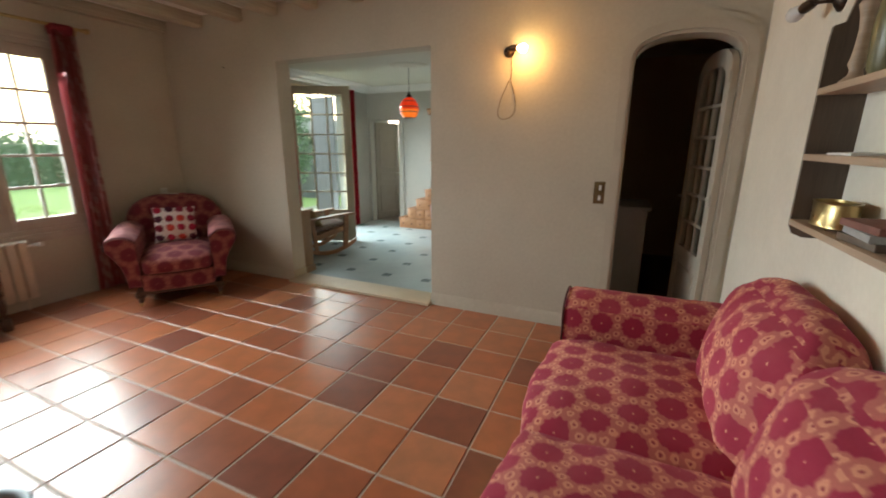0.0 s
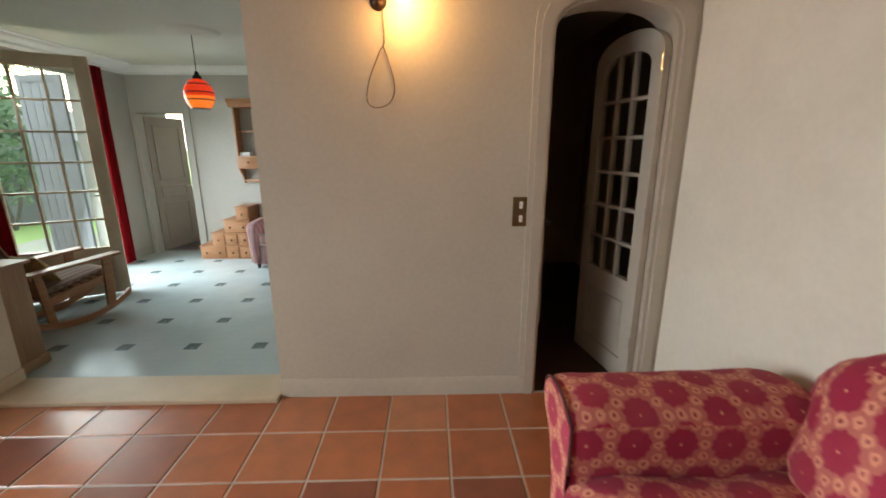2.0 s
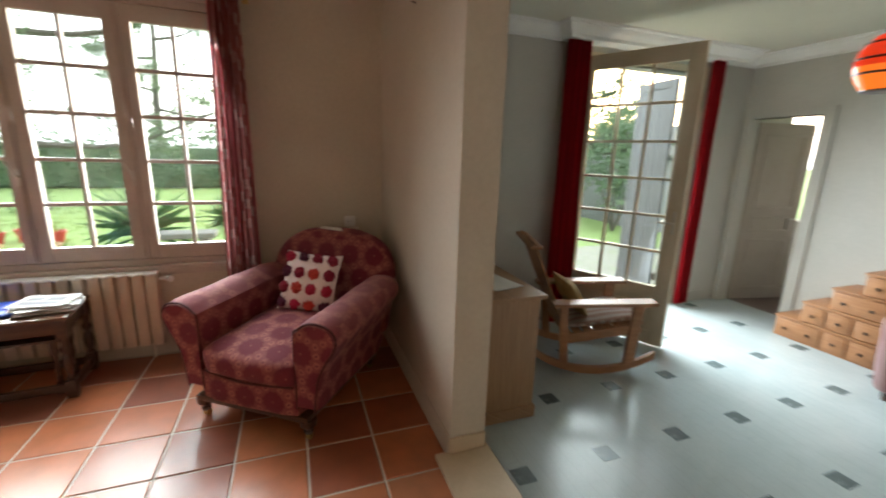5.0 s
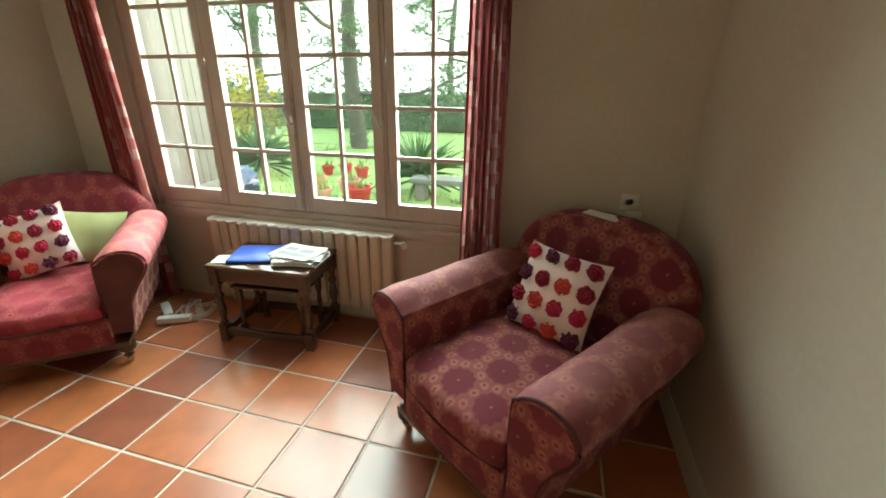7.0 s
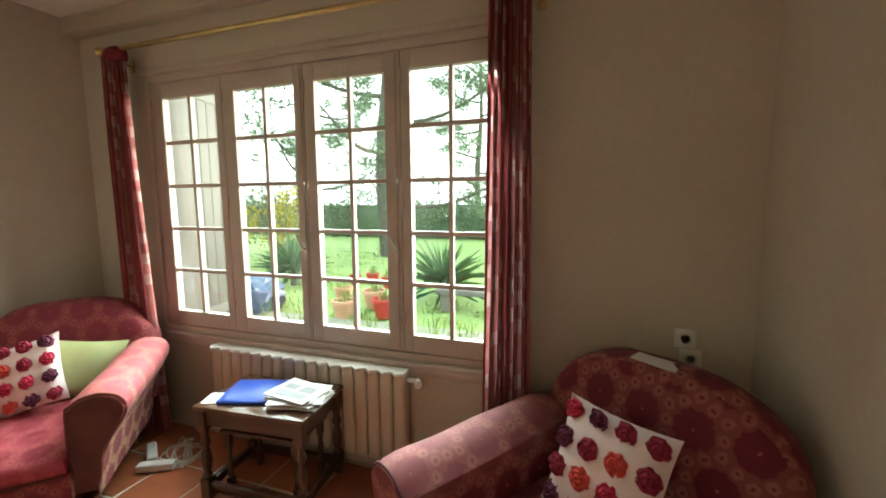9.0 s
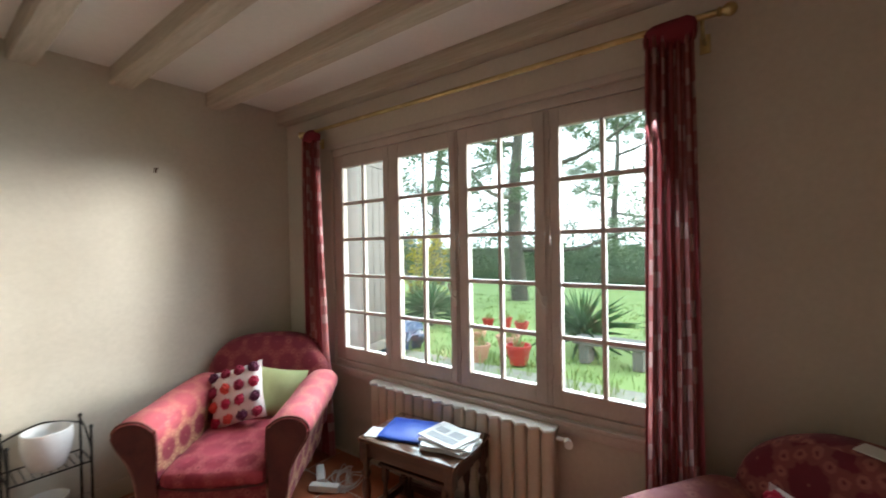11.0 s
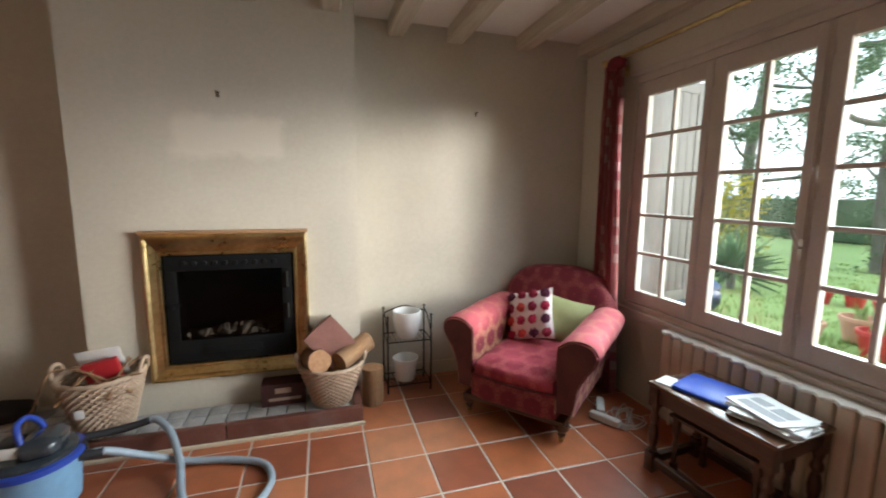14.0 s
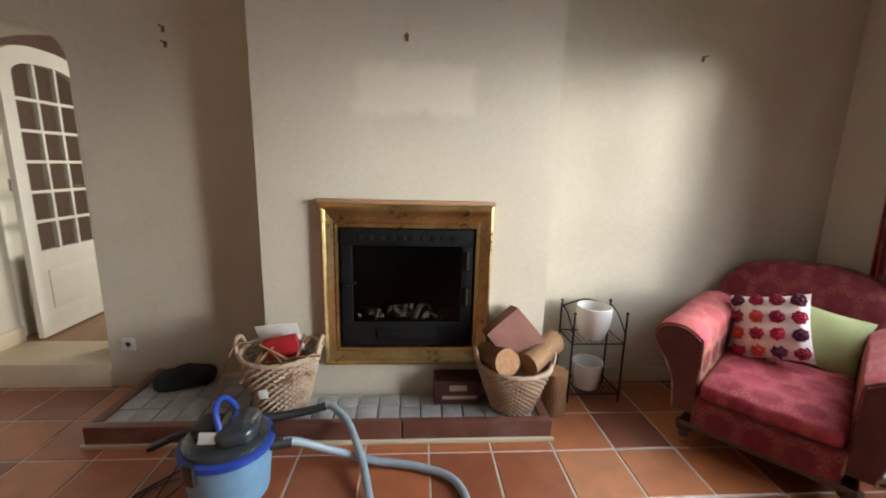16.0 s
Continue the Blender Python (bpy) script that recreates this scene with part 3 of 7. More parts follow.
box(bm, D2[0], D2[1], FAR2, FAR2 + 0.15, D2[2], 2.9)
structure("wall_second_room_north", bm, M["wall_two"], "grey painted wall with an open panelled door", "wall")
bm = bmesh.new()
box(bm, -0.6, -0.45, N2Y, FAR2, Z2 - 0.1, 2.9)
structure("wall_second_room_east", bm, M["wall_two"], "plain grey painted wall", "wall")

# ---- window of four glazed leaves ----
WFX = -4.578   # inner face of the leaves
y0, y1, zb, zt = WIN
win = tagged(thing("window_1", pose(WFX, 0, 0), "four-leaf small-paned window in worn white frames", "window"), kind="structure")
bm = bmesh.new()
box(bm, -0.09, 0.012, y0 - 0.03, y0, zb - 0.03, zt + 0.02, 0.004)
box(bm, -0.09, 0.012, y1, y1 + 0.03, zb - 0.03, zt + 0.02, 0.004)
box(bm, -0.09, 0.012, y0, y1, zt - 0.03, zt + 0.02, 0.004)
box(bm, -0.09, 0.012, y0, y1, zb - 0.03, zb + 0.01, 0.004)
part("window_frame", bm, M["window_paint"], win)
bm = bmesh.new()
box(bm, -0.02, 0.05, y0 - 0.06, y1 + 0.06, zb - 0.055, zb - 0.031, 0.006)
box(bm, 0.0235, 0.042, y0 - 0.05, y1 + 0.05, zb - 0.10, zb - 0.056, 0.005)
part("window_sill", bm, M["window_paint"], win)
bm = bmesh.new()
box(bm, 0.0235, 0.038, y0 - 0.05, y1 + 0.05, zt + 0.02, zt + 0.06, 0.006)
part("architrave", bm, M["window_paint"], win)
lw = (y1 - y0) / 4
LEAVES = ((0.112, 0.05), (0.105, 0.07), (0.075, 0.10), (0.055, 0.12))
for k in range(4):
    a, b = y0 + k * lw + 0.002, y0 + (k + 1) * lw - 0.002
    ga, gb = a + LEAVES[k][0] * 0.8 + 0.01, b - LEAVES[k][1] * 0.8 - 0.01
    g0, g1 = 0.80, 2.205
    bm = bmesh.new()
    box(bm, -0.045, 0.0, a, ga, zb + 0.012, zt - 0.032, 0.004)
    box(bm, -0.045, 0.0, gb, b, zb + 0.012, zt - 0.032, 0.004)
    box(bm, -0.045, 0.0, ga, gb, zb + 0.012, g0, 0.004)
    box(bm, -0.045, 0.0, ga, gb, g1, zt - 0.032, 0.004)
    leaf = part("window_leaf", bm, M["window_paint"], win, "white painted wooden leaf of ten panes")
    bm = bmesh.new()
    mid = (ga + gb) / 2
    box(bm, -0.036, -0.006, mid - 0.012, mid + 0.012, g0, g1, 0.004)
    part("glazing_bar", bm, M["window_paint"], leaf)
    ph = (g1 - g0) / 5
    for r in range(1, 5):
        bm = bmesh.new()
        box(bm, -0.034, -0.008, ga, gb, g0 + r * ph - 0.012, g0 + r * ph + 0.012, 0.004)
        part("glazing_bar", bm, M["window_paint"], leaf)
    for c, (p, q) in enumerate(((ga, mid), (mid, gb))):
        for r in range(5):
            bm = bmesh.new()
            box(bm, -0.024, -0.020, p, q, g0 + r * ph, g0 + (r + 1) * ph)
            o = part("pane", bm, M["glass"], leaf)
            o.visible_shadow = False
    if k in (1, 2):
        bm = bmesh.new()
        hy = b - 0.02 if k == 1 else b - 0.03
        box(bm, 0.001, 0.012, hy - 0.014, hy + 0.014, 1.20, 1.30, 0.004)
        cyl(bm, (0.01, hy, 1.26), (0.04, hy, 1.26), 0.008)
        tube(bm, smooth_path([(0.04, hy, 1.265), (0.045, hy - 0.01, 1.30), (0.04, hy - 0.035, 1.345)]), 0.008)
        part("window_handle", bm, M["chrome"], leaf, "worn metal espagnolette handle")
        bm = bmesh.new()
        cyl(bm, (0.006, hy + 0.004, zb + 0.03), (0.006, hy + 0.004, zt - 0.05), 0.006, seg=8)
        part("espagnolette_rod", bm, M["window_paint"], leaf)
    for z in (0.86, 1.5, 2.14):
        bm = bmesh.new()
        cyl(bm, (0.006, a + 0.004, z), (0.006, a + 0.004, z + 0.07), 0.008, seg=8)
        part("hinge", bm, M["window_paint"], leaf)

# ---- trim of the opening wall ----
bm = bmesh.new()
prof = lambda y: [(y, 0.0), (y - 0.016, 0.0), (y - 0.016, 0.085), (y - 0.010, 0.10), (y - 0.006, 0.112), (y, 0.112)]
prism(bm, prof(NY), OPEN[1], ARCH[0] - 0.055, "x")
prism(bm, prof(NY), WX, OPEN[0], "x")
structure("baseboard", bm, M["plaster"], "moulded baseboard painted like the wall", "baseboard")
bm = bmesh.new()
box(bm, OPEN[0] - 0.012, OPEN[1] + 0.0, NY - 0.075, N2Y + 0.02, 0.0, 0.028, 0.006)
box(bm, OPEN[0], OPEN[0] + 0.014, NY - 0.01, N2Y, 0.03, 0.11, 0.003)
structure("threshold_board", bm, M["cream"], "worn cream painted threshold board of the opening", "threshold")
bm = bmesh.new()
box(bm, OPEN[0], OPEN[1], N2Y + 0.005, N2Y + 0.035, Z2, 0.006, 0.003)
structure("trim", bm, M["dark_wood"], "dark edge strip below the threshold", "trim")

# arched frame
bm = bmesh.new()
outer = arc(ARCH[0] - 0.055, ARCH[1] + 0.055, ARCH[2] + 0.02, ARCH[3] + 0.062)
inner = arc(*ARCH)
ring = [(ARCH[0] - 0.055, 0.0)] + outer + [(ARCH[1] + 0.055, 0.0), (ARCH[1], 0.0)] + inner[::-1] + [(ARCH[0], 0.0)]
prism(bm, ring, NY - 0.022, NY + 0.0)
prism(bm, [(ARCH[0], 0.0)] + inner + [(ARCH[1], 0.0), (ARCH[1] - 0.02, 0.0)] + arc(ARCH[0] + 0.02, ARCH[1] - 0.02, ARCH[2], ARCH[3] - 0.02)[::-1] + [(ARCH[0] + 0.02, 0.0)], NY + 0.001, N2Y)
structure("door_frame", bm, M["arch_paint"], "dull beige painted arched wooden door frame", "door frame")
bm = bmesh.new()
o2 = arc(ARCH[0] - 0.085, ARCH[1] + 0.085, ARCH[2] + 0.03, ARCH[3] + 0.10)
o1 = arc(ARCH[0] - 0.0555, ARCH[1] + 0.0555, ARCH[2] + 0.02, ARCH[3] + 0.0625)
prism(bm, [(ARCH[0] - 0.085, 0.0)] + o2 + [(ARCH[1] + 0.085, 0.0), (ARCH[1] + 0.0555, 0.0)] + o1[::-1] + [(ARCH[0] - 0.0555, 0.0)], NY - 0.012, NY)
structure("architrave", bm, M["plaster"], "narrow plaster moulding around the arched frame", "architrave")


def glazed_door(name, m, width, height, spring, cols, rows, glass_from, label, sign=1, stile=0.09, paint="arch_paint"):
    """An arched glazed door leaf in its own plane: hinge edge at x 0, thickness along y."""
    d = tagged(thing(name, m, label, "door"), kind="structure")
    t = 0.02
    top = arc(0.0, width, spring, height, 16)
    gtop = arc(stile, width - stile, spring - 0.05, height - 0.11, 16)
    bm = bmesh.new()
    prism(bm, [(0, 0), (stile, 0), (stile, spring - 0.05), (0, spring)], -t, t)
    prism(bm, [(width - stile, 0), (width, 0), (width, spring), (width - stile, spring - 0.05)], -t, t)
    prism(bm, top + gtop[::-1], -t, t)
    box(bm, stile, width - stile, -t, t, 0, 0.14)
    box(bm, stile, width - stile, -t, t, glass_from - 0.11, glass_from)
    part("door_leaf", bm, M[paint], d, "painted arched frame")
    bm = bmesh.new()
    box(bm, stile, width - stile, -0.008, 0.008, 0.14, glass_from - 0.11)
    box(bm, stile + 0.04, width - stile - 0.04, -0.015, 0.015, 0.18, glass_from - 0.15, 0.006)
    part("door_panel", bm, M[paint], d)
    cw = (width - 2 * stile) / cols
    c0, h0 = width / 2, (width - 2 * stile) / 2

    def head(x):
        u = min(1, abs(x - c0) / h0)
        return spring - 0.05 + (height - 0.06 - spring) * max(0, 1 - u ** 2.4) ** (1 / 2.4)
    for c in range(1, cols):
        bm = bmesh.new()
        x = stile + c * cw
        box(bm, x - 0.011, x + 0.011, -0.016, 0.016, glass_from, head(x), 0.003)
        part("glazing_bar", bm, M[paint], d)
    ph = (spring - 0.02 - glass_from) / (rows - 0.15)
    for r in range(1, rows):
        bm = bmesh.new()
        box(bm, stile, width - stile, -0.015, 0.015, glass_from + r * ph - 0.011, glass_from + r * ph + 0.011, 0.003)
        part("glazing_bar", bm, M[paint], d)
    for c in range(cols):
        for r in range(rows):
            a, b = stile + c * cw, stile + (c + 1) * cw
            z0 = glass_from + r * ph
            bm = bmesh.new()
            if r < rows - 1:
                box(bm, a, b, -0.002, 0.002, z0, z0 + ph)
            else:
                xs = [a + (b - a) * i / 5 for i in range(6)]
                prism(bm, [(a, z0), (b, z0)] + [(x, max(z0 + 0.02, head(x))) for x in reversed(xs)], -0.002, 0.002)
            o = part("pane", bm, M["glass"], d)
            o.visible_shadow = False
    for z in (0.25, 1.05, 1.85):
        bm = bmesh.new()
        cyl(bm, (0.0, sign * 0.024, z), (0.0, sign * 0.024, z + 0.08), 0.009, seg=8)
        part("hinge", bm, M["chrome"], d)
    bm = bmesh.new()
    box(bm, width - 0.06, width - 0.03, -t - 0.004, t + 0.004, 0.95, 1.13, 0.003)
    for s in (-1, 1):
        cyl(bm, (width - 0.045, s * 0.02, 1.06), (width - 0.045, s * 0.055, 1.06), 0.008, seg=8)
        box(bm, width - 0.135, width - 0.035, s * 0.055 - 0.007, s * 0.055 + 0.007, 1.053, 1.067, 0.004)
    part("door_handle", bm, M["chrome"], d, "small metal lever handle")
    return d


# paint stands in for light: duller at the dim hall, whiter past the step
glazed_door("door_1", pose(ARCH[1] - 0.045, NY + 0.035, 0.01, 0, 0, 100), 0.63, 2.10, 1.93, 3, 6, 0.66, "white arched glazed door standing open into a dark hall")
glazed_door("door_2", pose(0.868, SY - 0.36, 0.165, 0, 0, -90), 0.70, 2.02, 1.86, 3, 6, 0.62, "white arched glazed door standing open beyond the step", paint="white_trim")

# hall behind the arched doorway
bm = bmesh.new()
box(bm, -0.45, -0.30, N2Y + 0.001, 6.6, -0.15, 2.9)
box(bm, 1.55, 1.7, N2Y + 0.001, 6.6, -0.15, 2.9)
box(bm, -0.30, 1.55, 6.45, 6.6, -0.15, 2.9)
structure("wall_hall", bm, M["dark_room"], "dim ochre walls of a hall", "wall")
bm = bmesh.new()
box(bm, -0.30, 1.55, N2Y + 0.001, 6.45, 2.7, 2.8)
structure("ceiling_hall", bm, M["dark_room"], "dim hall ceiling", "ceiling")
bm = bmesh.new()
box(bm, -0.30, 1.55, NY + 0.02, 6.45, -0.15, 0.0)
structure("floor_hall", bm, M["dark_wood"], "dark floor of the hall", "floor")

# passage and room behind the fireplace wall
bm = bmesh.new()
box(bm, SARCH[0], SARCH[1], SY - 0.34, SY + 0.03, -0.01, 0.157, 0.012)
structure("step", bm, M["cream"], "worn stone step painted cream in the passage", "step")
bm = bmesh.new()
box(bm, -1.6, 1.6, -3.4, SY - 0.34, 0.0, 0.152)
structure("floor_back_room", bm, M["oak"], "brown wooden floor of the room beyond the step", "floor", None, 1)
bm = bmesh.new()
# the side opening is unseen, cut to let light onto the open door
for p, q, r, s in ((-3.4, -2.5, 0, 2.9), (-1.9, SY - 0.34, 0, 2.9), (-2.5, -1.9, 0, 1.1), (-2.5, -1.9, 2.1, 2.9)):
    box(bm, -1.75, -1.6, p, q, r, s)
box(bm, 1.5, 1.65, -3.4, SY - 0.34, 0, 2.9)
box(bm, -1.6, 1.5, -3.55, -3.4, 0, 2.9)
structure("wall_back_room", bm, M["brown_room"], "dark brown walls of the room beyond the step", "wall")
bm = bmesh.new()
box(bm, -1.6, 1.5, -3.4, SY - 0.34, 2.6, 2.7)
structure("ceiling_back_room", bm, M["ceiling"], "plain white ceiling", "ceiling")
bm = bmesh.new()
box(bm, SARCH[1] - 0.016, SARCH[1] - 0.001, SY - 0.34, SY, 0.158, 0.27, 0.003)
structure("skirting", bm, M["cream"], "cream baseboard in the arched passage", "baseboard")
bm = bmesh.new()
box(bm, WX, -2.577, SY, SY + 0.014, 0.0, 0.11, 0.004)
box(bm, -0.135, SARCH[0], SY, SY + 0.014, 0.0, 0.11, 0.004)
structure("baseboard", bm, M["plaster"], "low painted baseboard of the fireplace wall", "baseboard")

# ---- cornice and rosette of the second room ----
def cornice_run(bm, pts, s=1.0):
    """A stepped moulding swept along the line of (x, y) where wall and ceiling meet, with the room on the left."""
    prof = [(0, -0.11), (0.018, -0.11), (0.022, -0.085), (0.05, -0.06), (0.075, -0.045), (0.085, -0.02), (0.11, -0.016), (0.115, 0.0), (0, 0)]
    rings = []
    for i, p in enumerate(pts):
        p = Vector((*p, 0))
        da = (p - Vector((*pts[i - 1], 0))).normalized() if i else None
        db = (Vector((*pts[i + 1], 0)) - p).normalized() if i < len(pts) - 1 else None
        na = Vector((-da.y, da.x, 0)) if da else None
        nb = Vector((-db.y, db.x, 0)) if db else None
        n = (na + nb) / (1 + na.dot(nb)) if da and db else (na or nb)
        rings.append([bm.verts.new((p.x + n.x * u * s, p.y + n.y * u * s, CEIL2 - 0.001 + v * s)) for u, v in prof])
    fs = []
    k = len(prof)
    for a, b in zip(rings, rings[1:]):
        for q in range(k):
            fs.append(bm.faces.new((a[q], a[(q + 1) % k], b[(q + 1) % k], b[q])))
    fs += [bm.faces.new(rings[0]), bm.faces.new(rings[-1])]
    bmesh.ops.recalc_face_normals(bm, faces=fs)


bm = bmesh.new()
PEL = (5.11, 7.2, 0.15)
box(bm, W2X, W2X + PEL[2], PEL[0], PEL[1], CEIL2 - 0.11, CEIL2 - 0.0015)
cornice_run(bm, [(-0.6, FAR2), (W2X, FAR2), (W2X, PEL[1]), (W2X + PEL[2], PEL[1]), (W2X + PEL[2], PEL[0]), (W2X, PEL[0]), (W2X, N2Y), (-0.6, N2Y)])
structure("cornice", bm, M["cornice"], "white stepped plaster cornice boxed out over the curtains", "cornice")
bm = bmesh.new()
lathe(bm, [(0.02, CEIL2 - 0.035), (0.08, CEIL2 - 0.03), (0.13, CEIL2 - 0.012), (0.17, CEIL2 - 0.02), (0.23, CEIL2 - 0.016), (0.26, CEIL2 - 0.001)], 40, pose(-2.61, 5.70, 0), True)
structure("ceiling_rosette", bm, M["ceiling_two"], "round plaster ceiling rosette", "rosette")
bm = bmesh.new()
box(bm, W2X, W2X + 0.014, FD[1] + 0.1, FAR2, Z2, Z2 + 0.12, 0.003)
box(bm, W2X, W2X + 0.014, N2Y, FD[0] - 0.1, Z2, Z2 + 0.12, 0.003)
box(bm, D2[1] + 0.09, -0.6, FAR2 - 0.014, FAR2, Z2, Z2 + 0.12, 0.003)
structure("baseboard", bm, M["wall_two"], "grey painted baseboard", "baseboard")

# open door in the far corner
bm = bmesh.new()
box(bm, D2[0] - 0.015, D2[0] + 0.05, FAR2 - 0.02, FAR2 + 0.15, Z2, D2[2] + 0.0)
box(bm, D2[1] - 0.03, D2[1] + 0.07, FAR2 - 0.02, FAR2 + 0.15, Z2, D2[2] + 0.0)
box(bm, D2[0] - 0.015, D2[1] + 0.07, FAR2 - 0.02, FAR2 + 0.15, D2[2], D2[2] + 0.07)
structure("door_frame", bm, M["wall_two"], "grey painted door casing", "door frame")
d3 = tagged(thing("door_3", pose(D2[0] + 0.055, FAR2 + 0.13, Z2 + 0.01, 0, 0, 78), "taupe panelled door standing open in the far corner", "door"), kind="structure")
bm = bmesh.new()
box(bm, 0, 0.70, -0.018, 0.018, 0, 1.99)
M["taupe"] = surface("taupe_door_paint", (0.27, 0.235, 0.20), (0.34, 0.30, 0.26), 0.55, 3, 50, 0.1)
part("door_leaf", bm, M["taupe"], d3)
for z0, z1 in ((0.12, 0.72), (0.80, 0.98), (1.06, 1.88)):
    bm = bmesh.new()
    for u0, u1, v0, v1 in ((0.1, 0.6, z0, z0 + 0.03), (0.1, 0.6, z1 - 0.03, z1), (0.1, 0.13, z0 + 0.03, z1 - 0.03), (0.57, 0.6, z0 + 0.03, z1 - 0.03)):
        box(bm, u0, u1, -0.03, -0.0181, v0, v1, 0.005)
    part("panel_moulding", bm, M["taupe"], d3)
bm = bmesh.new()
cyl(bm, (0.65, -0.018, 0.95), (0.65, -0.05, 0.95), 0.008)
box(bm, 0.56, 0.66, -0.058, -0.044, 0.943, 0.957, 0.004)
part("door_handle", bm, M["chrome"], d3)
bm = bmesh.new()
box(bm, -5.6, -3.0, FAR2 + 0.15, 9.6, Z2 - 0.1, Z2 - 0.002)
structure("floor_far_room", bm, M["dark_wood"], "dark floor beyond the far door", "floor")
bm = bmesh.new()
for p, q, r, s in ((FAR2 + 0.15, 8.5, Z2, 2.7), (9.35, 9.6, Z2, 2.7), (8.5, 9.35, Z2, 0.75), (8.5, 9.35, 2.15, 2.7)):
    box(bm, -4.80, -4.66, p, q, r, s)
box(bm, -3.15, -3.0, FAR2 + 0.15, 9.6, Z2, 2.7)
box(bm, -4.66, -4.42, 9.45, 9.6, Z2, 2.7)
box(bm, -3.5, -3.15, 9.45, 9.6, Z2, 2.7)
box(bm, -4.42, -3.5, 9.45, 9.6, Z2, 0.8)
box(bm, -4.42, -3.5, 9.45, 9.6, 2.2, 2.7)
structure("wall_far_room", bm, M["wall_two"], "plain grey walls beyond the far door", "wall")
bm = bmesh.new()
box(bm, -4.66, -3.15, FAR2 + 0.15, 9.45, 2.5, 2.6)
structure("ceiling_far_room", bm, M["ceiling_two"], "plain ceiling beyond the far door", "ceiling")

# garden door: fixed frame and one leaf swung into the room
bm = bmesh.new()
box(bm, W2X - 0.08, W2X + 0.012, FD[0] - 0.05, FD[0] + 0.04, Z2, FD[2])
box(bm, W2X - 0.08, W2X + 0.012, FD[1] - 0.04, FD[1] + 0.05, Z2, FD[2])
box(bm, W2X - 0.08, W2X + 0.012, FD[0] - 0.05, FD[1] + 0.05, FD[2], FD[2] + 0.06)
structure("door_frame", bm, M["cream"], "beige painted frame of the garden door", "door frame")
LW, LH = 0.93, 2.42
gd = tagged(thing("door_4", pose(W2X + 0.03, FD[0] + 0.03, Z2 + 0.015, 0, 0, 28), "beige glazed garden door standing open into the room", "door"), kind="structure")
bm = bmesh.new()
box(bm, 0, 0.09, -0.022, 0.022, 0, LH, 0.004)
box(bm, LW - 0.115, LW, -0.022, 0.022, 0, LH, 0.004)
box(bm, 0.09, LW - 0.115, -0.022, 0.022, LH - 0.12, LH, 0.004)
box(bm, 0.09, LW - 0.115, -0.022, 0.022, 0.40, 0.52, 0.004)
box(bm, 0.09, LW - 0.115, -0.022, 0.022, 0, 0.12, 0.004)
part("door_leaf", bm, M["cream"], gd, "beige painted leaf with eighteen panes")
bm = bmesh.new()
box(bm, 0.09, LW - 0.115, -0.008, 0.008, 0.12, 0.40)
box(bm, 0.13, LW - 0.155, -0.016, 0.016, 0.16, 0.36, 0.006)
part("door_panel", bm, M["cream"], gd)
gx0, gx1, gz0, gz1 = 0.09, LW - 0.115, 0.52, LH - 0.12
for c in (1, 2):
    bm = bmesh.new()
    x = gx0 + (gx1 - gx0) * c / 3
    box(bm, x - 0.011, x + 0.011, -0.016, 0.016, gz0, gz1, 0.003)
    part("glazing_bar", bm, M["cream"], gd)
for r in range(1, 6):
    bm = bmesh.new()
    z = gz0 + (gz1 - gz0) * r / 6
    box(bm, gx0, gx1, -0.015, 0.015, z - 0.011, z + 0.011, 0.003)
    part("glazing_bar", bm, M["cream"], gd)
for c in range(3):
    for r in range(6):
        bm = bmesh.new()
        box(bm, gx0 + (gx1 - gx0) * c / 3, gx0 + (gx1 - gx0) * (c + 1) / 3, -0.002, 0.002, gz0 + (gz1 - gz0) * r / 6, gz0 + (gz1 - gz0) * (r + 1) / 6)
        o = part("pane", bm, M["glass"], gd)
        o.visible_shadow = False
bm = bmesh.new()
box(bm, LW - 0.06, LW - 0.035, -0.03, 0.03, 0.98, 1.16, 0.003)
for s in (-1, 1):
    box(bm, LW - 0.16, LW - 0.04, s * 0.05 - 0.007, s * 0.05 + 0.007, 1.06, 1.075, 0.004)
    cyl(bm, (LW - 0.048, s * 0.02, 1.067), (LW - 0.048, s * 0.05, 1.067), 0.008, seg=8)
part("door_handle", bm, M["chrome"], gd)


# ---- upholstery ----
def loft(bm, rings, cap=True):
    vs = [[bm.verts.new(p) for p in ring] for ring in rings]
    k = len(vs[0])
    fs = []
    for a, b in zip(vs, vs[1:]):
        for q in range(k):
            fs.append(bm.faces.new((a[q], a[(q + 1) % k], b[(q + 1) % k], b[q])))
    if cap:
        fs += [bm.faces.new(vs[0]), bm.faces.new(vs[-1])]
    bmesh.ops.recalc_face_normals(bm, faces=fs)


def arm_outline(seat, top):
    """The front outline of a scroll arm: up the inner side, over the roll and down the sweeping outer side."""
    return [(0.0, seat - 0.12), (0.0, top - 0.10), (0.015, top - 0.045), (0.055, top - 0.008), (0.10, top), (0.145, top - 0.016), (0.17, top - 0.055), (0.172, top - 0.10),
            (0.158, top - 0.145), (0.136, top - 0.19), (0.112, top - 0.25), (0.09, top - 0.33), (0.075, seat - 0.12)]


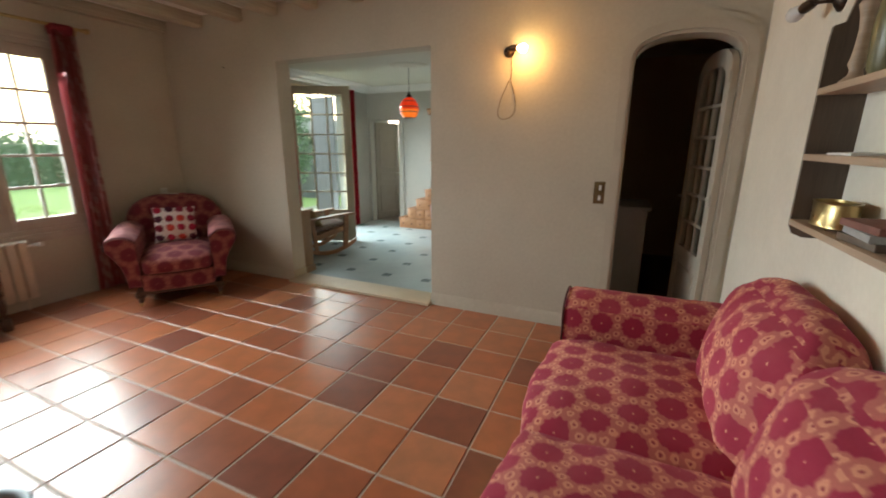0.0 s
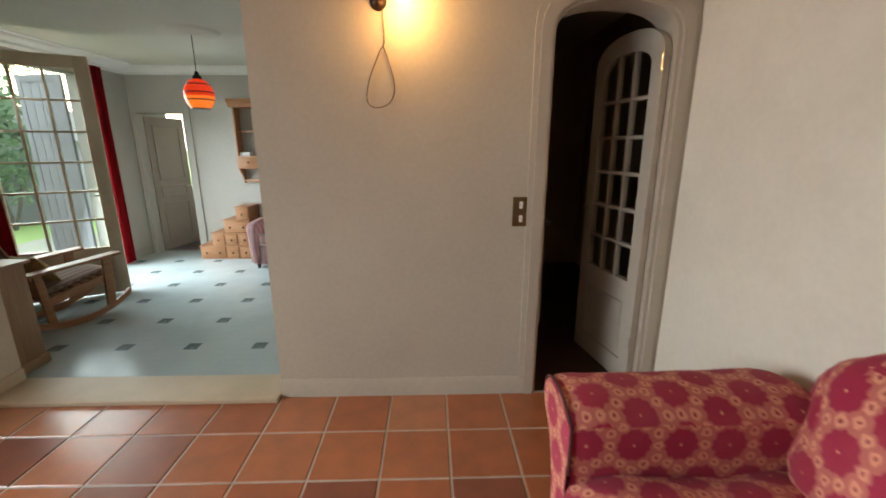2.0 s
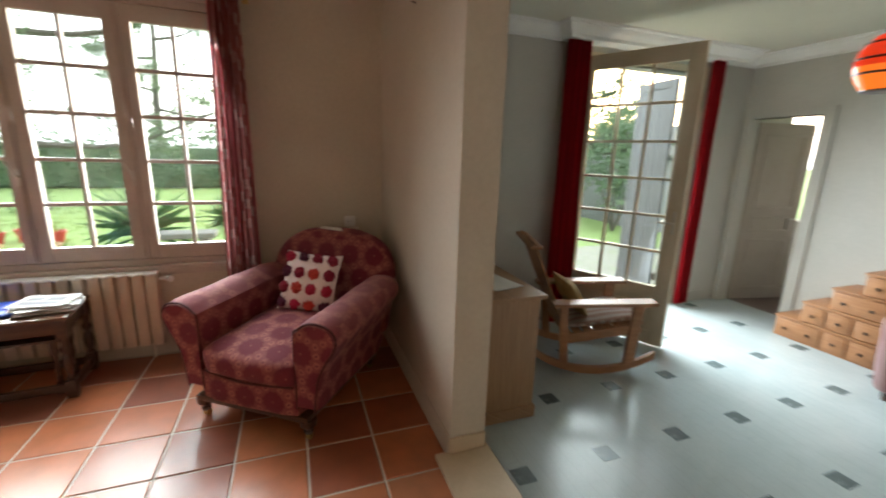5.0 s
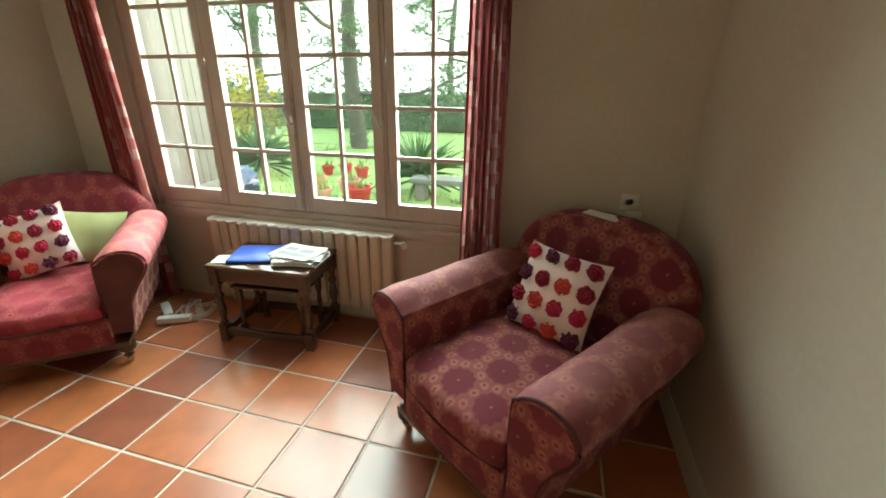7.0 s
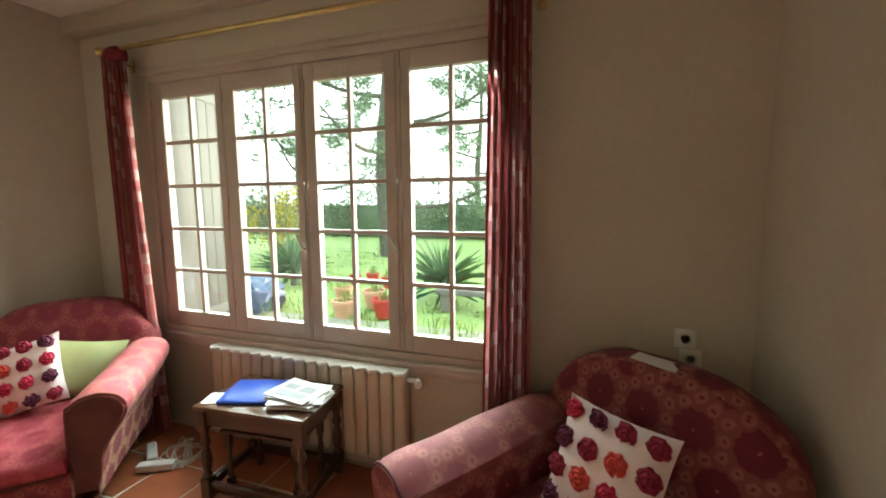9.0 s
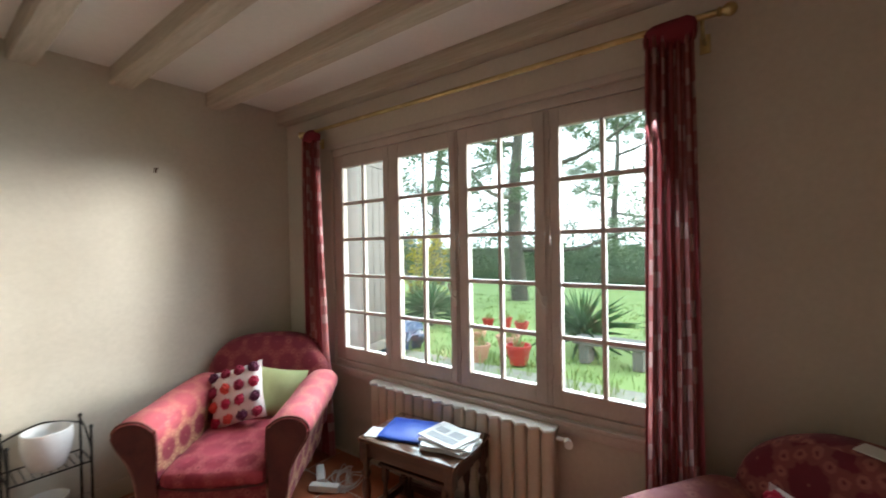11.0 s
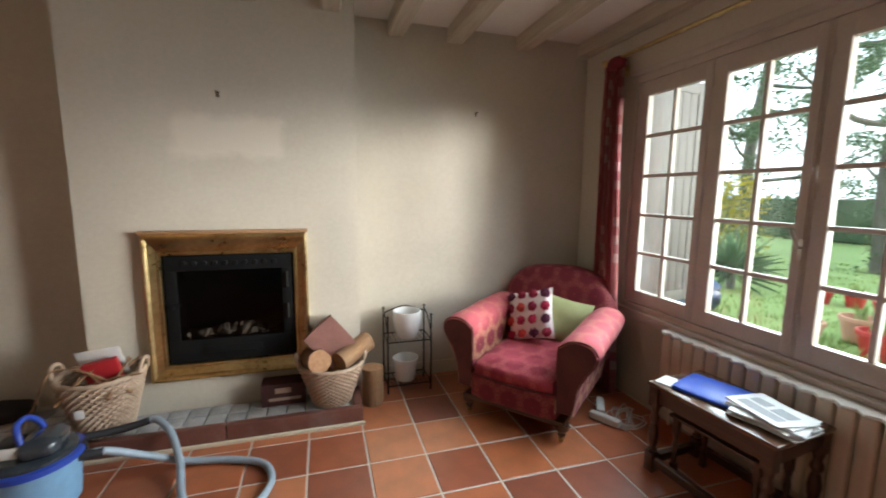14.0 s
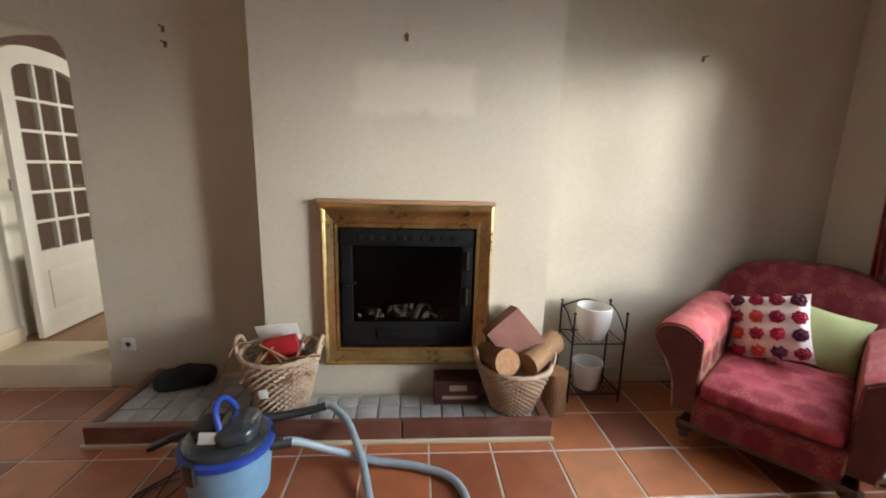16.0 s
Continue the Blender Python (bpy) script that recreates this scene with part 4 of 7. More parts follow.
def rolled_arm(side, inner, front, rear, top, seat=0.3, over=0.17, drop=0.03):
    """A scroll arm: front to rear along y; side -1 or 1; the roll curls outwards."""
    bm = bmesh.new()
    s = over / 0.17
    raw = arm_outline(seat, top)
    line = [(p.x, p.z) for p in smooth_path([(x * s, 0, z) for x, z in raw], 3)]
    cx, cz = 0.07 * s, top - 0.2
    rings = []
    n = 18
    for i in range(n + 1):
        t = i / n
        y = front + (rear - front) * t
        edge = min(t, 1 - t) * n
        k = 0.90 if edge < 0.5 else (0.975 if edge < 1.5 else 1.0)
        lift = drop * t
        ring = []
        for u, z in line:
            lz = lift * max(0, (z - seat) / (top - seat))
            p = Vector((side * (inner + cx + (u - cx) * k), y, cz + (z - cz) * k + lz))
            ring.append(p + 0.006 * noise.noise_vector(p * 6 + Vector((side, 3, 0))))
        rings.append(ring)
    rings[0] = [p + Vector((0, 0.012, 0)) for p in rings[0]]
    loft(bm, rings)
    return bm


def arm_piping(side, inner, front, top, seat=0.3, over=0.17):
    s = over / 0.17
    raw = arm_outline(seat, top)
    bm = bmesh.new()
    tube(bm, smooth_path([(side * (inner + 0.07 * s + (x * s - 0.07 * s) * 0.96), front + 0.018, top - 0.2 + (z - top + 0.2) * 0.96) for x, z in raw], 3), 0.006, 6)
    return bm


def arched_back(half, bottom, top, thick, y, lean, shoulder=0.62, seed=0):
    """A padded back whose top is one wide arch, leaning away from the seat."""
    bm = bmesh.new()
    out = []
    for k in range(25):
        a = math.pi * k / 24
        out.append((half * math.copysign(abs(math.cos(a)) ** 0.75, math.cos(a)), shoulder + (top - shoulder) * math.sin(a) ** 0.85))
    out = [(half * 0.94, bottom)] + out + [(-half * 0.94, bottom)]
    full = []
    for (x0, z0), (x1, z1) in zip(out, out[1:] + out[:1]):
        m = max(1, int(math.hypot(x1 - x0, z1 - z0) / 0.05))
        full += [(x0 + (x1 - x0) * i / m, z0 + (z1 - z0) * i / m) for i in range(m)]
    cz = (bottom + top) / 2
    rings = []
    for f, k in ((-0.62, 0.05), (-0.60, 0.35), (-0.56, 0.65), (-0.5, 0.85), (-0.36, 0.95), (-0.18, 0.99), (0, 1.0), (0.3, 0.985), (0.45, 0.95), (0.5, 0.9)):
        ring = []
        for x, z in full:
            p = Vector((x * k, 0, cz + (z - cz) * k))
            p.y = y + f * thick + (p.z - bottom) * lean
            ring.append(p + 0.007 * noise.noise_vector(p * 5 + Vector((seed, 0, 1))))
        rings.append(ring)
    loft(bm, rings)
    return bm


def turned_foot(x, y, h):
    bm = bmesh.new()
    lathe(bm, [(0.012, 0.036), (0.018, 0.04), (0.026, 0.055), (0.02, 0.068), (0.034, 0.09), (0.042, h - 0.035), (0.045, h - 0.01), (0.045, h)], 14, pose(x, y, 0))
    return bm


def caster(x, y):
    bm = bmesh.new()
    cyl(bm, (x - 0.009, y + 0.008, 0.018), (x + 0.009, y + 0.008, 0.018), 0.018, seg=14)
    box(bm, x - 0.014, x - 0.011, y - 0.008, y + 0.016, 0.014, 0.042)
    box(bm, x + 0.011, x + 0.014, y - 0.008, y + 0.016, 0.014, 0.042)
    return bm


CH1, CH2 = pose(-3.79, 2.875, 0, 0, 0, 54.1), pose(-3.80, 0.195, 0, 0, 0, 130)


def armchair(m, label, seed, fab, arm_fab, seat_fab, face_fab, trim, sag=0.0):
    c = thing("armchair", m, label, "armchair", "pair of armchairs")
    F = -0.45
    for s in (-1, 1):
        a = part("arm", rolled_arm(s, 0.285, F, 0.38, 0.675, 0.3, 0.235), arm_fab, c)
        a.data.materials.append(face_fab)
        for poly in a.data.polygons:      # the upright scroll face takes the darker cloth
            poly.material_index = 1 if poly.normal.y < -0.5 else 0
        part("piping", arm_piping(s, 0.285, F, 0.675, 0.3, 0.235), trim, a)
    part("backrest", arched_back(0.45, 0.30, 0.945, 0.17, 0.36, 0.22, 0.62, seed), fab, c)
    bm = bmesh.new()
    rbox(bm, (0.57, 0.70, 0.17 - sag), 0.05, 9, pose(0, -0.10, 0.385 - sag / 2, 3), 0.03 - sag * 0.5, seed, 0.008)
    part("seat_cushion", bm, seat_fab, c)
    bm = bmesh.new()
    rbox(bm, (0.60, 0.82, 0.20), 0.03, 6, pose(0, -0.03, 0.22), 0.012, seed + 3, 0.004)
    part("seat_base", bm, fab, c)
    bm = bmesh.new()
    tube(bm, smooth_path([(-0.27, F + 0.015, 0.305), (0, F - 0.012, 0.30), (0.27, F + 0.015, 0.305)]), 0.006, 6)
    part("piping", bm, M["piping"], c)
    bm = bmesh.new()
    box(bm, -0.35, 0.35, F + 0.01, 0.36, 0.115, 0.15, 0.012)
    part("seat_frame", bm, M["dark_wood"], c, "dark stained wooden rail", None, 0)
    for x, y in ((-0.325, F + 0.05), (0.325, F + 0.05), (-0.30, 0.36), (0.30, 0.36)):
        leg = part("leg", turned_foot(x, y, 0.125), M["dark_wood"], c, "turned dark wooden foot")
        part("caster", caster(x, y), M["brass"], leg, "small brass caster")
    return c


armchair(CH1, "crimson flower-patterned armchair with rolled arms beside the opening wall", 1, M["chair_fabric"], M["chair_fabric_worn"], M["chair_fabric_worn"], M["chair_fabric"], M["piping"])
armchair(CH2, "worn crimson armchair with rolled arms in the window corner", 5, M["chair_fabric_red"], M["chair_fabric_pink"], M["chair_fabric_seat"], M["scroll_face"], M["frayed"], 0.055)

# ---- long sofa against the shelf wall ----
sofa = thing("sofa", pose(0.53, 1.59, 0, 0, 0, -90.4), "crimson flower-patterned sofa with plump cushions against the pale wall", "sofa")
for s in (-1, 1):
    bm = rolled_arm(s, 0.80, -0.45, 0.40, 0.69, 0.3, 0.30, 0.01)
    a = part("arm", bm, M["fabric"], sofa)
    part("piping", arm_piping(s, 0.80, -0.45, 0.69, 0.3, 0.30), M["piping"], a)
for k, s in enumerate((-1, 1)):
    bm = bmesh.new()
    rbox(bm, (0.80, 0.80, 0.20), 0.055, 10, pose(s * 0.402, -0.06, 0.385, 2, 0, 0), 0.045, 3 + k, 0.022)
    part("seat_cushion", bm, M["fabric"], sofa)
    bm = bmesh.new()
    rbox(bm, (0.80, 0.26, 0.54), 0.125, 12, pose(s * 0.40, 0.355, 0.665, -14, 0, s * 1), 0.05, 7 + k, 0.016)
    part("back_cushion", bm, M["fabric"], sofa)
bm = bmesh.new()
rbox(bm, (1.80, 0.86, 0.24), 0.03, 8, pose(0, 0.0, 0.22), 0.01, 2, 0.005)
part("seat_base", bm, M["fabric"], sofa)
bm = bmesh.new()
rbox(bm, (1.80, 0.12, 0.50), 0.05, 8, pose(0, 0.415, 0.55, -5), 0.02, 4, 0.008)
part("backrest", bm, M["fabric"], sofa)
bm = bmesh.new()
box(bm, -1.0, 1.0, -0.42, 0.42, 0.09, 0.12, 0.01)
part("seat_frame", bm, M["dark_wood"], sofa, "dark wooden base rail", None, 0)
for x, y in ((-0.925, -0.39), (0.925, -0.39), (-0.925, 0.38), (0.925, 0.38)):
    leg = part("leg", turned_foot(x, y, 0.10), M["dark_wood"], sofa, "turned dark wooden foot")
    part("caster", caster(x, y), M["brass"], leg)


# ---- cushions ----
M["cushion_white"] = surface("pinkish_white_cotton", (0.70, 0.58, 0.57), (0.82, 0.72, 0.70), 0.9, 8, 200, 0.2)
M["cushion_green"] = surface("pale_green_cotton", (0.30, 0.33, 0.14), (0.42, 0.45, 0.22), 0.9, 8, 200, 0.2)
ROSE = [plain("rose_crimson", (0.44, 0.015, 0.06), 0.85), plain("rose_plum", (0.10, 0.013, 0.045), 0.85), plain("rose_coral", (0.56, 0.06, 0.045), 0.85), plain("rose_maroon", (0.26, 0.010, 0.04), 0.85)]


def pillow_bm(w, h, t, seed):
    """Two swollen faces meeting in a seam, with pointed corners."""
    bm = bmesh.new()
    n = 14
    grid = {}
    for s in (-1, 1):
        for i in range(n + 1):
            for j in range(n + 1):
                u, v = 2 * i / n - 1, 2 * j / n - 1
                rim = abs(u) > 0.999 or abs(v) > 0.999
                if s == 1 and rim:
                    grid[s, i, j] = grid[-1, i, j]
                    continue
                pinch = 1 - 0.07 * (1 - u * u) * abs(v) ** 2 - 0.0
                x = w / 2 * u * (1 - 0.08 * (1 - v * v) * abs(u) ** 3)
                z = h / 2 * v * (1 - 0.08 * (1 - u * u) * abs(v) ** 3)
                y = s * t / 2 * ((1 - u ** 2) * (1 - v ** 2)) ** 0.45
                p = Vector((x, y, z))
                grid[s, i, j] = bm.verts.new(p + 0.008 * noise.noise_vector(p * 9 + Vector((seed, 0, 0))) * (0 if rim else 1))
    fs = []
    for s in (-1, 1):
        for i in range(n):
            for j in range(n):
                fs.append(bm.faces.new((grid[s, i, j], grid[s, i + 1, j], grid[s, i + 1, j + 1], grid[s, i, j + 1])))
    bmesh.ops.recalc_face_normals(bm, faces=fs)
    return bm


def rosette(seed, r=0.037):
    """A fabric rose: one frilled cloth disc wound into a spiral."""
    bm = bmesh.new()
    rnd = random.Random(seed)
    lobe, turn, seg, rows = rnd.uniform(0, 6.28), rnd.uniform(0, 6.28), 20, 7
    rings = []
    for i in range(1, rows + 1):
        f = i / rows
        ring = []
        for k in range(seg):
            a = 2 * math.pi * k / seg
            rad = r * f * (1 + 0.16 * f * math.cos(7 * a + lobe) * 0.6 + 0.08 * rnd.uniform(-1, 1))
            y = -0.020 * (1 - f ** 1.6) - 0.005 * math.cos(2 * math.pi * 2.5 * f - a + turn) - 0.005 * f * math.cos(6 * a + lobe + 1)
            ring.append(bm.verts.new((rad * math.cos(a), y, rad * math.sin(a))))
        rings.append(ring)
    top = bm.verts.new((0, -0.016, 0))
    base = bm.verts.new((0, 0.004, 0))
    for k in range(seg):
        q = (k + 1) % seg
        bm.faces.new((top, rings[0][k], rings[0][q]))
        bm.faces.new((base, rings[-1][q], rings[-1][k]))
        for lo, hi in zip(rings, rings[1:]):
            bm.faces.new((lo[k], hi[k], hi[q], lo[q]))
    return bm


def rose_cushion(m, label, seed, size):
    p = thing("cushion", m, label, "cushion", "rose cushions")
    part("cover", pillow_bm(size, size, 0.13, seed), M["cushion_white"], p)
    order = [3, 1, 0, 2, 1, 3, 2, 0, 0, 1, 3, 2, 3, 0, 1, 3]
    for k in range(16):
        i, j = k % 4, k // 4
        u, v = (i - 1.5) / 2 * 1.0, (j - 1.5) / 2 * 1.0
        y = -0.065 * ((1 - u * u) * (1 - v * v)) ** 0.45 - 0.003
        part("fabric_rose", rosette(seed * 20 + k), ROSE[order[(k + seed) % 16]], p, "", pose(u * size / 2, y, v * size / 2, 12 * v, 0, 14 * u))
    return p


rose_cushion(CH1 @ pose(0.0, 0.15, 0.655, -24, 2, 4), "white cushion with sewn-on fabric roses on an armchair", 1, 0.38)
rose_cushion(CH2 @ pose(-0.10, 0.12, 0.605, -24, -16, -4), "white cushion with red and plum fabric roses", 2, 0.38)
bm = pillow_bm(0.40, 0.34, 0.12, 9)
tagged(part("cushion", bm, M["cushion_green"], None, "", CH2 @ pose(0.10, 0.235, 0.575, -24, 10, 6)), "pale green cotton cushion behind the rose cushion", "cushion")

# ---- side table from a nest ----
tb = thing("nest_table", pose(-4.245, 1.315, 0, 0, 0, 5), "small dark carved wooden nest of tables by the radiator", "side table")
bm = bmesh.new()
box(bm, -0.205, 0.205, -0.318, 0.318, 0.486, 0.508, 0.008)
part("tabletop", bm, wood("polished_table_top", (0.07, 0.035, 0.02), (0.15, 0.08, 0.046), 0.16, (1, 14, 14), 0.5), tb, "polished dark wooden top", None, 1)
bm = bmesh.new()
for a in (-1, 1):
    box(bm, a * 0.175 - 0.01, a * 0.175 + 0.01, -0.29, 0.29, 0.40, 0.4855, 0.003)
    box(bm, -0.165, 0.165, a * 0.28 - 0.01, a * 0.28 + 0.01, 0.40, 0.4855, 0.003)
part("apron", bm, M["dark_wood"], tb, "", None, 1)
for x in (-0.175, 0.175):
    for y in (-0.28, 0.28):
        bm = bmesh.new()
        box(bm, x - 0.026, x + 0.026, y - 0.026, y + 0.026, 0.375, 0.4856, 0.003)
        box(bm, x - 0.026, x + 0.026, y - 0.026, y + 0.026, 0.0, 0.11, 0.003)
        lathe(bm, [(0.016, 0.11), (0.025, 0.125), (0.016, 0.14), (0.024, 0.17), (0.028, 0.21), (0.022, 0.25), (0.016, 0.275), (0.026, 0.295), (0.026, 0.31), (0.016, 0.335), (0.025, 0.375)], 14, pose(x, y, 0))
        part("leg", bm, M["dark_wood"], tb, "turned leg")
for a in (-1, 1):
    bm = bmesh.new()
    box(bm, a * 0.175 - 0.015, a * 0.175 + 0.015, -0.255, 0.255, 0.04, 0.085, 0.004)
    part("stretcher", bm, M["dark_wood"], tb)
    bm = bmesh.new()
    box(bm, -0.15, 0.15, a * 0.28 - 0.015, a * 0.28 + 0.015, 0.04, 0.085, 0.004)
    part("stretcher", bm, M["dark_wood"], tb)
tb2 = thing("nest_table", pose(-4.25, 1.32, 0, 0, 0, 5), "smaller dark wooden table pushed under the larger one", "side table")
bm = bmesh.new()
box(bm, -0.14, 0.14, -0.235, 0.235, 0.335, 0.352, 0.006)
part("tabletop", bm, M["dark_wood"], tb2, "", None, 1)
for x in (-0.115, 0.115):
    for y in (-0.20, 0.20):
        bm = bmesh.new()
        box(bm, x - 0.016, x + 0.016, y - 0.016, y + 0.016, 0.25, 0.3345, 0.003)
        box(bm, x - 0.016, x + 0.016, y - 0.016, y + 0.016, 0.0, 0.08, 0.003)
        lathe(bm, [(0.01, 0.08), (0.016, 0.1), (0.01, 0.12), (0.016, 0.17), (0.011, 0.21), (0.016, 0.25)], 12, pose(x, y, 0))
        part("leg", bm, M["dark_wood"], tb2)

M["grey_print"] = plain("grey_print", (0.36, 0.37, 0.38), 0.8)
bm = bmesh.new()
folder = plain("blue_card", (0.018, 0.075, 0.46), 0.35)
rbox(bm, (0.25, 0.35, 0.022), 0.008, 6, pose(0, 0, 0.012), 0.006)
tagged(part("folder", bm, folder, None, "", pose(-4.235, 1.25, 0.509, 0, 1, 18)), "bright blue card folder lying on the small table", "folder")
for k in range(7):
    bm = bmesh.new()
    rbox(bm, (0.21, 0.275, 0.006), 0.0028, 5, None, 0.0, k, 0.004)
    sheet = tagged(part("paper", bm, M["paper"], None, "", pose(-4.24 + 0.012 * math.sin(k * 2.1), 1.50 + 0.010 * math.cos(k * 1.7), 0.5135 + 0.0075 * k, 0, 0, 6 + 15 * math.sin(k * 1.9))), "loose printed white papers in a pile on the small table", "papers", "papers on the small table")
    if k == 6:
        for x, w, y, l in ((0.05, 0.05, 0.0, 0.20), (-0.02, 0.06, 0.05, 0.09), (-0.02, 0.05, -0.06, 0.08)):
            bm = bmesh.new()
            box(bm, x - w / 2, x + w / 2, y - l / 2, y + l / 2, 0.0045, 0.0052)
            part("print_block", bm, M["grey_print"], sheet, "faded grey printing")
bm = bmesh.new()
box(bm, -0.06, 0.06, -0.09, 0.09, 0, 0.003)
tagged(part("envelope", bm, M["paper"], None, "", pose(-4.13, 1.10, 0.5085, 0, 0, 20)), "white envelope at the edge of the small table", "envelope")

# ---- radiator ----
rad = thing("radiator", pose(-4.505, 1.315, 0), "cream enamelled column radiator under the window", "radiator")
for k in range(17):
    y = -0.64 + k * 0.08
    bm = bmesh.new()
    rbox(bm, (0.075, 0.074, 0.51), 0.018, 5, pose(0, y, 0.355))
    part("column", bm, M["radiator"], rad)
bm = bmesh.new()
rings = []
for i in range(69):
    y = -0.68 + 1.36 * i / 68
    w = 0.052 + 0.017 * math.cos(2 * math.pi * y / 0.08)
    rings.append([(-0.05, y, 0.612), (w, y, 0.612), (w + 0.004, y, 0.620), (w, y, 0.628), (-0.05, y, 0.628)])
loft(bm, rings)
part("top_grille", bm, M["white_trim"], rad, "scalloped pale top edge")
bm = bmesh.new()
cyl(bm, (0.0, 0.68, 0.575), (0.0, 0.74, 0.575), 0.012)
cyl(bm, (0.0, 0.735, 0.575), (0.06, 0.765, 0.585), 0.018, 0.021, 14)
part("valve", bm, M["white_plastic"], rad, "white thermostatic valve")
for s in (-0.6, 0.6):
    bm = bmesh.new()
    cyl(bm, (0.0, s, 0.0), (0.0, s, 0.11), 0.009)
    part("pipe", bm, M["radiator"], rad)


# ---- curtains ----
def curtain_mat(name, base, check, pale, sx, sz):
    m, nt, b = nodes_of(name)
    uv = coords(nt, "UV")
    sep = nt.nodes.new("ShaderNodeSeparateXYZ")
    nt.links.new(uv, sep.inputs[0])
    fx = math_node(nt, "FRACT", math_node(nt, "MULTIPLY", sep.outputs[0], sx))
    shift = math_node(nt, "MULTIPLY", math_node(nt, "FLOOR", math_node(nt, "MULTIPLY", sep.outputs[0], sx)), 0.37)
    row = math_node(nt, "ADD", math_node(nt, "MULTIPLY", sep.outputs[1], sz), shift)
    fz = math_node(nt, "FRACT", row)
    a, c = math_node(nt, "GREATER_THAN", fx, 0.5), math_node(nt, "GREATER_THAN", fz, 0.5)
    both = math_node(nt, "MULTIPLY", a, c)
    cell = nt.nodes.new("ShaderNodeTexWhiteNoise")
    cell.noise_dimensions = "2D"
    cx = nt.nodes.new("ShaderNodeCombineXYZ")
    nt.links.new(math_node(nt, "FLOOR", math_node(nt, "MULTIPLY", sep.outputs[0], sx)), cx.inputs[0])
    nt.links.new(math_node(nt, "FLOOR", row), cx.inputs[1])
    nt.links.new(cx.outputs[0], cell.inputs[0])
    both = math_node(nt, "MULTIPLY", both, ramp(nt, cell.outputs[0], [(0.3, (0.15, 0.15, 0.15)), (0.55, (1, 1, 1))]))
    col = mix_col(nt, a, base, check)
    col = mix_col(nt, math_node(nt, "MULTIPLY", both, 0.8), col, pale)
    n = noise_tex(nt, uv, 30, 4)
    col = mix_col(nt, 0.25, col, ramp(nt, n, [(0.3, tuple(v * 0.6 for v in base)), (0.7, base)]))
    nt.links.new(col, b.inputs["Base Color"])
    b.inputs["Roughness"].default_value = 0.9
    out, mx, tl = nt.nodes["Material Output"], nt.nodes.new("ShaderNodeMixShader"), nt.nodes.new("ShaderNodeBsdfTranslucent")
    nt.links.new(col, tl.inputs[0])
    mx.inputs[0].default_value = 0.5
    nt.links.new(b.outputs[0], mx.inputs[1])
    nt.links.new(tl.outputs[0], mx.inputs[2])
    nt.links.new(mx.outputs[0], out.inputs[0])
    bump(nt, b, noise_tex(nt, uv, 300, 2), 0.2, 0.002)
    return m


M["check"] = curtain_mat("checked_red_curtain", (0.48, 0.135, 0.145), (0.58, 0.27, 0.255), (0.85, 0.72, 0.68), 6.0, 7.5)
M["red_curtain"] = curtain_mat("red_curtain", (0.50, 0.011, 0.022), (0.56, 0.014, 0.027), (0.72, 0.02, 0.04), 3.0, 0.6)
M["curtain_head"] = plain("dark_red_heading", (0.16, 0.008, 0.018), 0.9)


def drape(pts_at, z0, z1, folds, depth, width, length):
    """A folded cloth. pts_at(f) gives (centre, half width) along y at height fraction f; UVs run along the cloth."""
    bm = bmesh.new()
    layer = bm.loops.layers.uv.new("UVMap")
    nu, nv = folds * 8, 26
    grid = []
    for j in range(nv + 1):
        f = j / nv
        z = z0 + (z1 - z0) * f
        c, h, x = pts_at(f)
        row = []
        for i in range(nu + 1):
            u = i / nu
            ph = 2 * math.pi * folds * u
            wob = 0.35 * math.sin(3 * u + 5 * f)
            row.append(bm.verts.new((x + depth * math.sin(ph + wob) * (0.75 + 0.3 * math.sin(7 * u)), c + h * (2 * u - 1) + 0.012 * math.sin(2 * ph + wob), z)))
        grid.append(row)
    for j in range(nv):
        for i in range(nu):
            f = bm.faces.new((grid[j][i], grid[j][i + 1], grid[j + 1][i + 1], grid[j + 1][i]))
            for lp, (a, b) in zip(f.loops, ((i, j), (i + 1, j), (i + 1, j + 1), (i, j + 1))):
                lp[layer].uv = (width * a / nu, length * b / nv)
    bmesh.ops.solidify(bm, geom=list(bm.faces), thickness=0.003)
    return bm


def cloth(name, bm, mat, parent, label=""):
    me = bpy.data.meshes.new(name)
    for f in bm.faces:
        f.smooth = True
    bm.to_mesh(me)
    bm.free()
    me.materials.append(mat)
    ob = new(name, me)
    ob.parent = parent
    if label:
        ob["label"] = label
    return ob


RX, RZ = -4.42, 2.48
cur = thing("curtain", pose(0, 0, 0), "red checked curtain gathered at the far window corner", "curtain", "checked window curtains")
cloth("drape", drape(lambda f: (0.07 + 0.13 * (1 - f) ** 1.5, 0.07 + 0.06 * (1 - f), RX + 0.04 * (1 - f)), 0.04, 2.44, 6, 0.035, 1.2, 2.4), M["check"], cur)
bm = bmesh.new()
rbox(bm, (0.075, 0.15, 0.085), 0.03, 6, pose(RX, 0.075, RZ - 0.035), 0.01, 3, 0.014)
part("heading", bm, M["curtain_head"], cur, "dark red gathered heading")
cur = thing("curtain", pose(0, 0, 0), "red checked curtain hanging straight beside the window", "curtain", "checked window curtains")
cloth("drape", drape(lambda f: (2.545, 0.085 + 0.035 * (1 - f), RX + 0.01), 0.04, 2.44, 6, 0.04, 1.3, 2.4), M["check"], cur)
bm = bmesh.new()
rbox(bm, (0.085, 0.18, 0.11), 0.03, 6, pose(RX, 2.545, RZ - 0.04), 0.01, 6, 0.014)
part("heading", bm, M["curtain_head"], cur, "dark red gathered heading")
